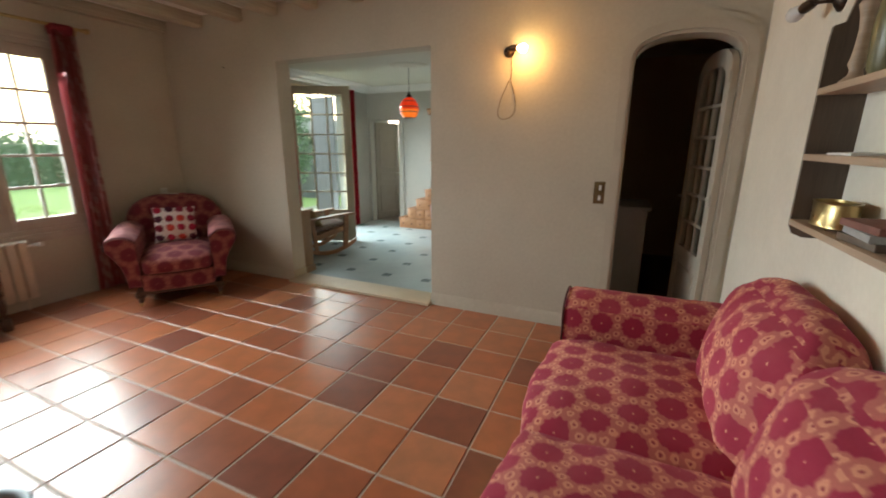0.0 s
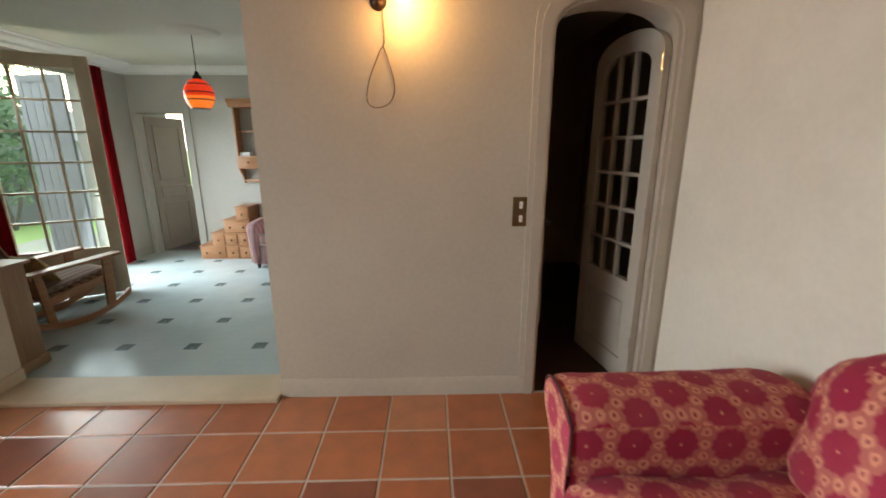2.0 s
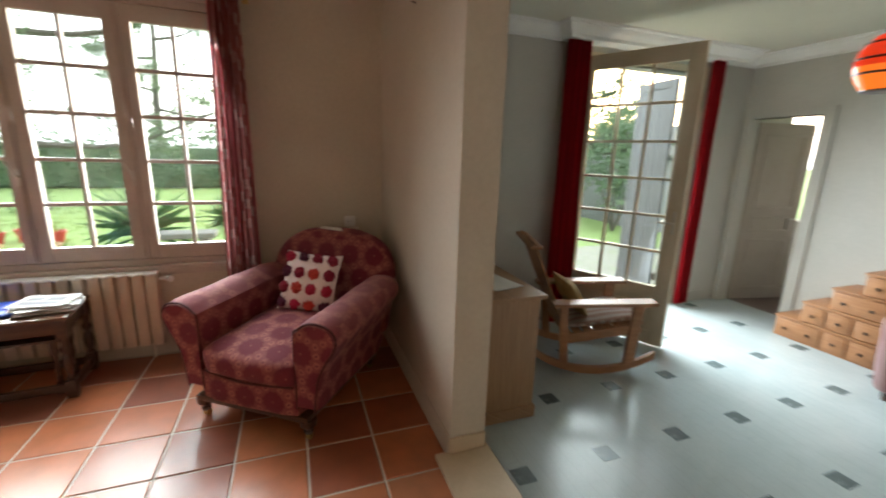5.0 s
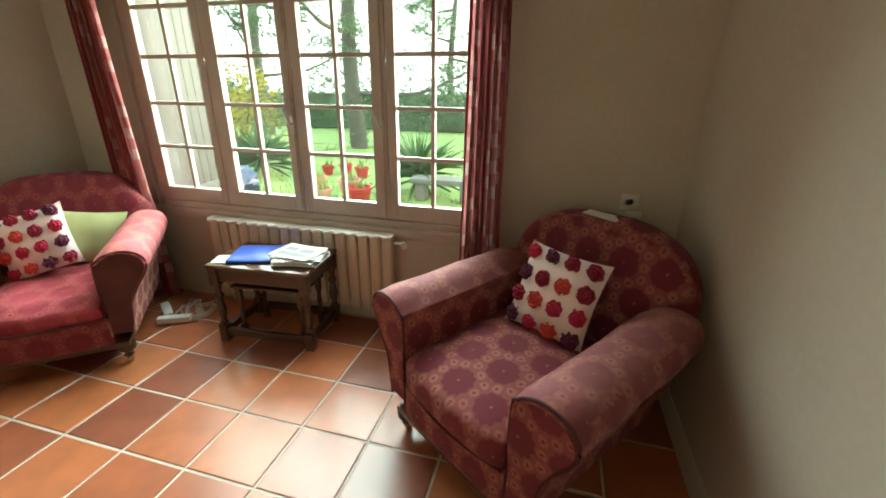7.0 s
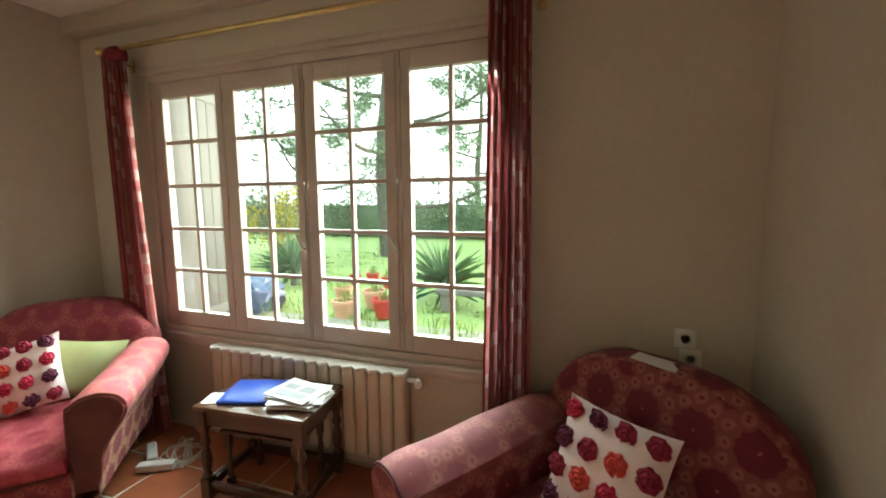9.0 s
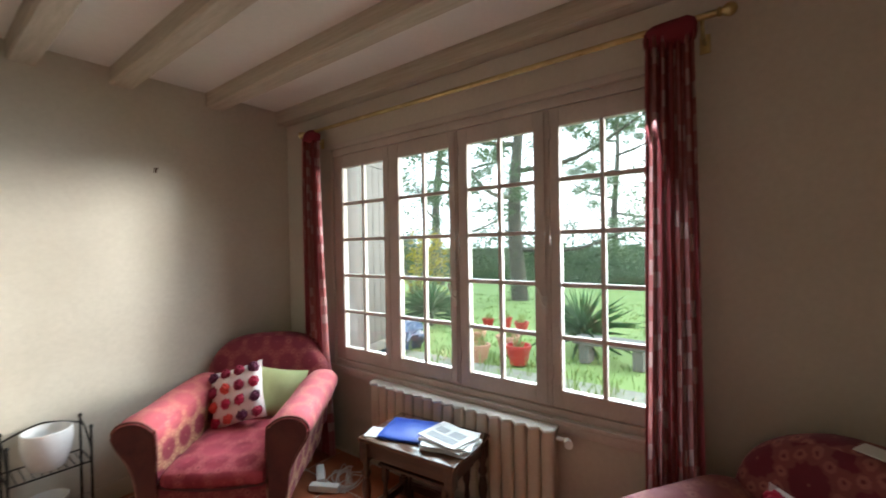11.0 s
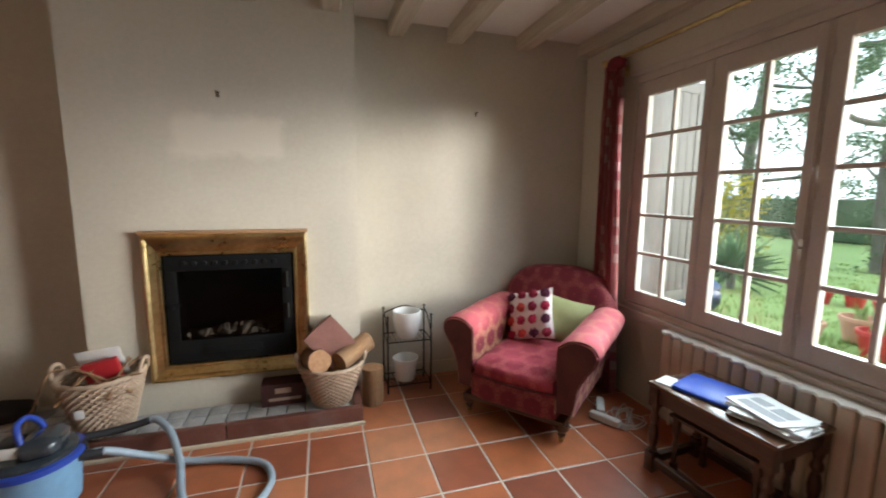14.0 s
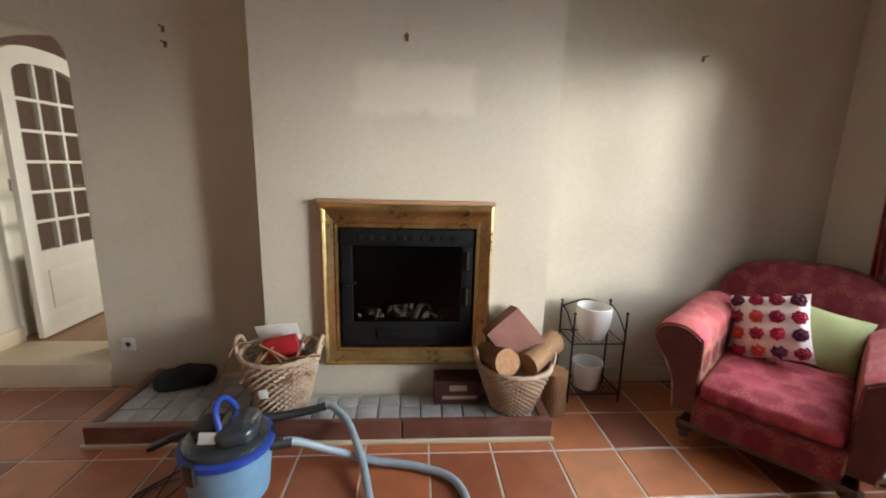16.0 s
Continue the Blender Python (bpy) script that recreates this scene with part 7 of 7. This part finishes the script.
amber = plain("amber_lamp_glass", (0.85, 0.18, 0.02), 0.15, 0.0, (1.0, 0.19, 0.02), 0.17)
prof = [(r * 1.22, 1.98 + (z - 1.98) * 1.15) for r, z in ((0.033, 2.095), (0.062, 2.08), (0.088, 2.05), (0.104, 2.02), (0.113, 1.985), (0.113, 1.955), (0.108, 1.925), (0.097, 1.895), (0.082, 1.87), (0.074, 1.855))]
bm = bmesh.new()
lathe(bm, prof[:6], 36, None, True)
part("shade", bm, redglass, pen, "red glass upper shade")
bm = bmesh.new()
lathe(bm, prof[5:], 36, None, True)
part("shade", bm, amber, pen, "amber glass lower shade")
for r, z in ((0.109, 2.0605), (0.1395, 1.986), (0.134, 1.917), (0.0915, 1.839)):
    bm = bmesh.new()
    lathe(bm, [(r - 0.002, z - 0.006), (r + 0.001, z - 0.004), (r + 0.001, z + 0.004), (r - 0.002, z + 0.006)], 36, None, True)
    part("band", bm, M["dark_wood"], pen)

# hall radiator seen through the arch
hr = thing("radiator", pose(0.02, 4.62, 0), "cream radiator cover darkened to taupe for the dim hall", "radiator")
bm = bmesh.new()
box(bm, -0.30, 0.52, -0.28, 0.28, 0.10, 0.90, 0.012)
# taupe instead of cream: the hall's dimness is in the colour
part("cover", bm, M["taupe"], hr)
bm = bmesh.new()
box(bm, -0.32, 0.55, -0.30, 0.30, 0.90, 0.93, 0.008)
part("top", bm, M["taupe"], hr)
for y in (-0.24, 0.24):
    bm = bmesh.new()
    box(bm, 0.40, 0.50, y - 0.03, y + 0.03, 0.0, 0.099, 0.006)
    part("foot", bm, M["taupe"], hr)


# ---- garden ----
GZ = -0.35
M["grass"] = surface("lawn", (0.15, 0.225, 0.055), (0.24, 0.32, 0.11), 0.9, 0.8, 30, 0.5, stain=(0.10, 0.13, 0.03), stain_amount=0.5)
M["gravel"] = surface("gravel_path", (0.17, 0.165, 0.13), (0.29, 0.28, 0.23), 0.9, 6, 60, 0.6, stain=(0.14, 0.20, 0.06), stain_amount=0.85)
M["blade"] = surface("grass_blades", (0.20, 0.29, 0.075), (0.32, 0.40, 0.15), 0.7, 3, 20, 0.1)
M["leaf_dark"] = surface("hedge_leaves", (0.075, 0.125, 0.065), (0.135, 0.19, 0.105), 0.6, 1.2, 20, 0.1)
M["leaf_tree"] = surface("tree_leaves", (0.07, 0.11, 0.06), (0.13, 0.17, 0.10), 0.6, 1.2, 20, 0.1)
M["leaf_yellow"] = surface("yellow_leaves", (0.30, 0.24, 0.02), (0.48, 0.40, 0.05), 0.6, 2, 20, 0.1)
M["yucca"] = surface("yucca_leaves", (0.03, 0.09, 0.03), (0.09, 0.17, 0.07), 0.5, 3, 20, 0.1)
M["tree_bark"] = surface("tree_bark", (0.05, 0.045, 0.035), (0.12, 0.105, 0.085), 0.9, 5, 50, 0.6)
M["terracotta"] = surface("terracotta_pot", (0.40, 0.19, 0.115), (0.53, 0.30, 0.20), 0.8, 8, 60, 0.2)
M["red_pot"] = plain("red_glazed_pot", (0.42, 0.035, 0.03), 0.35)
for k in ("blade", "leaf_dark", "leaf_tree", "leaf_yellow", "yucca"):
    leafy(M[k])
M["stone"] = surface("grey_stone", (0.10, 0.095, 0.085), (0.18, 0.17, 0.155), 0.9, 4, 50, 0.4)
M["shutter_brown"] = surface("grey_brown_shutter_paint", (0.06, 0.05, 0.048), (0.095, 0.08, 0.075), 0.6, 3, 50, 0.1)
M["shutter"] = surface("grey_shutter_paint", (0.17, 0.165, 0.175), (0.23, 0.225, 0.24), 0.6, 3, 50, 0.1)

bm = bmesh.new()
n = 28
gr = [[bm.verts.new((x, y, GZ + (0.05 * noise.noise(Vector((x * 0.3, y * 0.3, 0))) if -20 < x < -6.5 else -0.03))) for y in [-220 + 400 * j / n for j in range(n + 1)]] for x in [-260, -120, -60, -30, -22, -19, -17, -15, -13, -11, -9.5, -8, -6.8, -6, -5.2, -4.7, 12, 40, 120]]
for a, b in zip(gr, gr[1:]):
    for j in range(n):
        bm.faces.new((a[j], a[j + 1], b[j + 1], b[j]))
bmesh.ops.recalc_face_normals(bm, faces=list(bm.faces))
structure("ground", bm, M["grass"], "green garden lawn reaching to the horizon", "ground")
bm = bmesh.new()
box(bm, -8.1, -4.72, -6, 10, GZ - 0.1, GZ + 0.03, 0.01)
structure("pavement", bm, M["gravel"], "weedy gravel strip along the house", "path")

g = random.Random(1)


def blades(bm, x, y, z, count, h, spread):
    for _ in range(count):
        a, l = g.uniform(0, 6.28), h * g.uniform(0.5, 1.2)
        px, py = x + g.gauss(0, spread), y + g.gauss(0, spread)
        dx, dy = math.cos(a) * l * 0.35, math.sin(a) * l * 0.35
        wx, wy = -math.sin(a) * 0.008, math.cos(a) * 0.008
        v = [bm.verts.new(p) for p in ((px - wx, py - wy, z), (px + wx, py + wy, z), (px + dx * 0.4 + wx, py + dy * 0.4 + wy, z + l * 0.6), (px + dx, py + dy, z + l), (px + dx * 0.4 - wx, py + dy * 0.4 - wy, z + l * 0.6))]
        bm.faces.new(v)


bm = bmesh.new()
for _ in range(1500):
    x, y = g.uniform(-16, -6.6), g.uniform(-9, 6.5)
    blades(bm, x, y, GZ, 7, 0.07 if x < -9 else 0.10, 0.09)
for _ in range(45):
    blades(bm, g.uniform(-8.2, -6.4), g.uniform(-4, 4), GZ, 8, 0.26, 0.08)
tagged(part("grass_tufts", bm, M["blade"]), "long green grass tufts on the lawn", "grass", kind="stuff")


def leaf_cloud(bm, c, r, count, size, squash=1.0):
    for _ in range(count):
        d = Vector((g.gauss(0, 1), g.gauss(0, 1), g.gauss(0, 1))).normalized() * r * g.uniform(0.45, 1.05)
        p = Vector(c) + Vector((d.x, d.y, d.z * squash))
        u = Vector((g.gauss(0, 1), g.gauss(0, 1), g.gauss(0, 1))).normalized()
        w = u.orthogonal().normalized()
        s = size * g.uniform(0.6, 1.3)
        bm.faces.new([bm.verts.new(q) for q in (p - u * s, p + w * s * 0.5, p + u * s, p - w * s * 0.5)])


def bush(name, x, y, r, h, mat, label, cat, clumps, leaves, size):
    b = thing(name, pose(x, y, GZ), label, cat, "garden bushes")
    bm = bmesh.new()
    for k in range(5):
        a = k * 1.26
        tube(bm, [(0, 0, 0), (math.cos(a) * r * 0.3, math.sin(a) * r * 0.3, h * 0.4), (math.cos(a) * r * 0.6, math.sin(a) * r * 0.6, h * 0.75)], lambda f: 0.03 - 0.02 * f, 6)
    part("stems", bm, M["tree_bark"], b)
    bm = bmesh.new()
    for _ in range(clumps):
        leaf_cloud(bm, (g.uniform(-r, r) * 0.8, g.uniform(-r, r) * 0.8, g.uniform(0.25, 0.95) * h), r * 0.35, leaves, size)
    part("foliage", bm, mat, b)
    return b


# hedge: one long bank of small leaves
hedge = thing("hedge", pose(-23.0, 0, GZ), "long dark green hedge at the end of the lawn", "hedge")
bm = bmesh.new()
for k in range(240):
    y = -34 + k * 0.26
    leaf_cloud(bm, (g.uniform(-0.7, 0.7), y, g.uniform(0.35, 1.0)), 0.75, 55, 0.12)
    leaf_cloud(bm, (g.uniform(-0.6, 0.6), y, g.uniform(1.2, 2.05 + 0.35 * math.sin(k * 0.21))), 0.7, 60, 0.12)
o = part("foliage", bm, M["leaf_dark"], hedge)
bm = bmesh.new()
box(bm, -0.45, 0.45, -34, 28, 0, 1.75, 0.2)
part("inner_mass", bm, M["leaf_dark"], hedge)


def tree(x, y, h, r, lean, mat, label, crown_from, clumps, seed, leaves=130):
    t = thing("tree", pose(x, y, GZ), label, "tree", "garden trees")
    rr = random.Random(seed)
    bm = bmesh.new()
    tip = Vector((lean, lean * 0.4, h))
    line = smooth_path([(0, 0, 0), tip * 0.3 + Vector((0.12, -0.1, 0)), tip * 0.65 + Vector((-0.1, 0.1, 0)), tip], 5)
    tube(bm, line, lambda f: r * (1 - 0.8 * f), 10)
    part("trunk", bm, M["tree_bark"], t)
    ends = []
    for k in range(11):
        f = crown_from + (0.97 - crown_from) * k / 10
        base = tip * f
        a = rr.uniform(0, 6.28)
        L = h * 0.34 * (1.15 - f) * rr.uniform(0.8, 1.3) + 0.5
        e = base + Vector((math.cos(a) * L, math.sin(a) * L, L * rr.uniform(0.05, 0.5)))
        bm = bmesh.new()
        tube(bm, smooth_path([base, (base + e) / 2 + Vector((0, 0, -0.1 * L)), e], 4), lambda q: r * 0.34 * (1 - 0.8 * q), 6)
        part("limb", bm, M["tree_bark"], t)
        ends += [(e, L), ((base + e) / 2, L * 0.7), (base.lerp(e, 0.75), L * 0.6)]
    bm = bmesh.new()
    for _ in range(clumps):
        e, L = rr.choice(ends)
        leaf_cloud(bm, e + Vector((rr.gauss(0, 0.4), rr.gauss(0, 0.4), rr.gauss(0, 0.3))) * L * 0.6, 0.42 * rr.uniform(0.6, 1.3), leaves, 0.05, 0.7)
    part("crown", bm, mat, t)
    return t


tree(-15.4, -3.6, 11.0, 0.30, 0.4, M["leaf_tree"], "tall pine with an ivy-clad trunk on the lawn", 0.16, 260, 3)
tree(-18.5, -9.5, 12.0, 0.28, -0.5, M["leaf_tree"], "tall thin tree at the side of the lawn", 0.2, 200, 7)
tree(-12.0, -8.6, 8.0, 0.16, 0.6, M["leaf_tree"], "slender bent tree near the yellow bush", 0.2, 170, 9)
tree(-24.5, 2.5, 10.0, 0.25, 0.3, M["leaf_tree"], "sparse tree rising behind the hedge", 0.25, 170, 12)
tree(-26.0, -3.0, 11.0, 0.25, -0.4, M["leaf_tree"], "sparse tree rising behind the hedge", 0.25, 170, 15)
tree(-14.0, 11.6, 9.0, 0.25, 0.2, M["leaf_tree"], "leafy tree beyond the garden door", 0.2, 150, 18)
ivy = bmesh.new()
for k in range(40):
    leaf_cloud(ivy, (0.05 + g.uniform(-0.15, 0.15), g.uniform(-0.15, 0.15), k * 0.1), 0.4, 25, 0.06)
tagged(part("ivy", ivy, M["leaf_dark"], None, "", pose(-15.35, -3.6, GZ)), "dark ivy climbing the pine trunk", "ivy")

bush("bush", -12.0, -5.4, 1.1, 2.5, M["leaf_yellow"], "bright yellow-leaved bush by the lawn", "bush", 26, 60, 0.06)
bush("bush", -14.5, -7.6, 1.4, 2.6, M["leaf_dark"], "green shrub behind the yellow bush", "bush", 26, 60, 0.07)
bush("bush", -10.5, -7.9, 1.0, 1.9, M["leaf_dark"], "round green shrub beside the path", "bush", 20, 60, 0.06)
bush("bush", -11.0, 8.4, 1.5, 2.4, M["leaf_dark"], "broad green shrub beyond the garden door", "bush", 26, 70, 0.07)
bush("bush", -13.0, 10.4, 1.6, 3.0, M["leaf_tree"], "tall green shrub beyond the garden door", "bush", 34, 70, 0.08)
bush("bush", -9.5, 10.5, 1.4, 3.0, M["leaf_dark"], "dark green shrub beside the house", "bush", 30, 70, 0.07)


def yucca(x, y, r, h, label, seed):
    t = thing("yucca", pose(x, y, GZ), label, "plant", "spiky garden plants")
    rr = random.Random(seed)
    bm = bmesh.new()
    tube(bm, [(0, 0, 0), (0.02, 0, h * 0.35)], 0.08, 10)
    part("stem", bm, M["tree_bark"], t)
    bm = bmesh.new()
    for k in range(110):
        a, el = rr.uniform(0, 6.28), rr.uniform(-0.25, 1.45)
        d = Vector((math.cos(a) * math.cos(el), math.sin(a) * math.cos(el), math.sin(el)))
        L, s = r * rr.uniform(0.75, 1.1), Vector((-math.sin(a), math.cos(a), 0)) * 0.022
        p = Vector((0, 0, h * rr.uniform(0.2, 0.42)))
        mid = p + d * L * 0.5
        end = p + d * L + Vector((0, 0, -0.15 * L * math.cos(el)))
        v = [bm.verts.new(q) for q in (p - s * 0.6, p + s * 0.6, mid + s, end, mid - s)]
        bm.faces.new(v)
    part("leaves", bm, M["yucca"], t)
    return t


yucca(-9.9, 0.35, 1.05, 1.1, "spiky green yucca on the lawn", 1)
yucca(-10.2, -3.4, 0.95, 1.1, "large spiky yucca near the pots", 2)
yucca(-11.4, -4.4, 0.8, 1.0, "spiky yucca behind the pots", 3)
yucca(-11.6, 1.6, 0.7, 0.8, "low spiky plant by the stone bench", 4)

for k, (x, y, s, mat, label) in enumerate(((-8.2, -0.80, 1.1, "terracotta", "terracotta flower pot on the grass"), (-8.45, -0.20, 1.15, "red_pot", "red glazed flower pot on the grass"), (-8.9, -0.62, 1.2, "terracotta", "wide terracotta flower pot"), (-10.6, -1.2, 0.9, "red_pot", "small red flower pot further out"), (-10.9, -1.75, 0.9, "red_pot", "small red flower pot further out"), (-9.2, -1.45, 1.0, "terracotta", "terracotta pot at the back of the group"), (-10.7, -2.1, 0.8, "red_pot", "low red bowl on the grass"))):
    p = thing("flower_pot", pose(x, y, GZ + 0.0), label, "flower pot", "garden pots")
    bm = bmesh.new()
    lathe(bm, [(0.10 * s, 0.0), (0.12 * s, 0.01), (0.165 * s, 0.23 * s), (0.18 * s, 0.235 * s), (0.18 * s, 0.28 * s), (0.155 * s, 0.28 * s), (0.15 * s, 0.22 * s), (0.001, 0.21 * s)], 22)
    part("pot", bm, M[mat], p)
    bm = bmesh.new()
    blades(bm, 0, 0, 0.2 * s, 16, 0.25, 0.05)
    part("plant", bm, M["blade"], p)
bn = thing("stone_bench", pose(-9.2, 1.05, GZ), "low grey stone bench on the grass", "bench")
bm = bmesh.new()
rbox(bm, (0.42, 1.15, 0.10), 0.02, 5, pose(0, 0, 0.36), 0, 2, 0.006)
part("slab", bm, M["stone"], bn)
for s in (-0.4, 0.4):
    bm = bmesh.new()
    rbox(bm, (0.32, 0.16, 0.31), 0.02, 3, pose(0, s, 0.155), 0, 3, 0.006)
    part("support", bm, M["stone"], bn)
tr = thing("tarpaulin", pose(-8.1, -2.75, GZ), "crumpled dark blue tarpaulin on the grass", "tarpaulin")
bm = bmesh.new()
rbox(bm, (0.9, 1.1, 0.55), 0.2, 9, pose(0, 0, 0.27), 0.05, 6, 0.14)
part("sheet", bm, plain("blue_tarp", (0.06, 0.09, 0.17), 0.4), tr)


def shutter(m, w, z0, z1, label, paint):
    s = thing("shutter", m, label, "shutter", "window shutters")
    bm = bmesh.new()
    box(bm, 0, 0.07, -0.016, 0.016, z0, z1, 0.003)
    box(bm, w - 0.07, w, -0.016, 0.016, z0, z1, 0.003)
    box(bm, 0.07, w - 0.07, -0.016, 0.016, z0, z0 + 0.09, 0.003)
    box(bm, 0.07, w - 0.07, -0.016, 0.016, z1 - 0.09, z1, 0.003)
    part("frame", bm, M[paint], s)
    k = int((w - 0.14) / 0.1)
    for i in range(k):
        bm = bmesh.new()
        a = 0.07 + i * (w - 0.14) / k
        box(bm, a + 0.002, a + (w - 0.14) / k - 0.002, -0.010, 0.010, z0 + 0.09, z1 - 0.09, 0.002)
        part("plank", bm, M[paint], s)
    return s


shutter(pose(-4.81, 0.10, 0, 0, 0, 192), 0.55, 0.62, 2.40, "grey-brown planked shutter folded out beside the window", "shutter_brown")
shutter(pose(-4.80, 6.78, 0, 0, 0, 172), 0.62, Z2 + 0.05, 2.32, "grey planked shutter folded out beside the garden door", "shutter")
shutter(pose(-4.80, 5.36, 0, 0, 0, 205), 0.62, Z2 + 0.05, 2.32, "grey planked shutter folded out beside the garden door", "shutter")
# added board in place of a folded shutter, covers the pale reveal
bm = bmesh.new()
box(bm, -4.782, -4.672, 0.1452, 0.156, 0.70, 2.33, 0.002)
structure("trim", bm, M["shutter_brown"], "grey-brown board added on the window reveal for the folded shutter", "trim")
shed = thing("shed", pose(-10.5, 12.5, GZ), "dark grey planked garden shed among shrubs", "shed")
bm = bmesh.new()
box(bm, -1.4, 1.4, -1.2, 1.2, 0, 1.9, 0.02)
part("wall", bm, M["shutter"], shed)
bm = bmesh.new()
prism(bm, [(-1.6, 1.88), (0, 2.7), (1.6, 1.88), (1.6, 1.95), (0, 2.78), (-1.6, 1.95)], -1.4, 1.4, "y")
part("roof", bm, M["stone"], shed)

# ---- terracotta tiles ----
TP, GR = 0.33, 0.010
bm = bmesh.new()
bmesh.ops.create_cube(bm, size=1)
bmesh.ops.transform(bm, matrix=Matrix.Diagonal((TP - GR, TP - GR, 0.02, 1)), verts=bm.verts)
top_edges = [e for e in bm.edges if all(v.co.z > 0 for v in e.verts)]
bmesh.ops.bevel(bm, geom=top_edges, offset=0.004, segments=1, affect="EDGES")
tile_mesh = to_mesh("tile", bm)
tile_mesh.materials.append(M["tile"])
trng = random.Random(11)


def cut_tile(x0, x1, y0, y1):
    b = bmesh.new()
    box(b, x0, x1, y0, y1, -0.02, 0.0, 0.003)
    return part("tile", b, M["tile"], floor)


TX0, TY0 = -0.241, 3.222
for i in range(-4, 16):
    for j in range(-1, 13):
        x0, x1, y0, y1 = TX0 - TP * (i + 1) + GR / 2, TX0 - TP * i - GR / 2, TY0 - TP * (j + 1) + GR / 2, TY0 - TP * j - GR / 2
        cx, cy = (x0 + x1) / 2, (y0 + y1) / 2
        if x0 > EX or x1 < WX or y0 > NY or y1 < SY:
            continue
        if x1 > EX or x0 < WX or y1 > NY or y0 < SY:
            a, b, c, d = max(x0, WX), min(x1, EX), max(y0, SY), min(y1, NY)
            if b - a > 0.02 and d - c > 0.02:
                cut_tile(a, b, c, d)
            continue
        t = new("tile", tile_mesh)
        t.parent = floor
        t.matrix_basis = pose(cx, cy, -0.0100 + trng.uniform(-0.0008, 0.0008), trng.uniform(-0.12, 0.12), trng.uniform(-0.12, 0.12), 90 * trng.randrange(4))

# ---- dark squares of the lino ----
bm = bmesh.new()
bmesh.ops.create_cube(bm, size=1)
bmesh.ops.transform(bm, matrix=Matrix.Diagonal((0.105, 0.105, 0.003, 1)), verts=bm.verts)
dot_mesh = to_mesh("inlay", bm)
dot_mesh.materials.append(M["lino_dot"])
for i in range(-2, 6):
    for j in range(0, 8):
        x, y = -1.735 - 0.54 * i, 3.914 + 0.519 * j
        if W2X + 0.1 < x < -0.7 and y < FAR2 - 0.06:
            d = new("inlay", dot_mesh)
            d.parent = floor_two
            d.matrix_basis = pose(x, y, Z2)
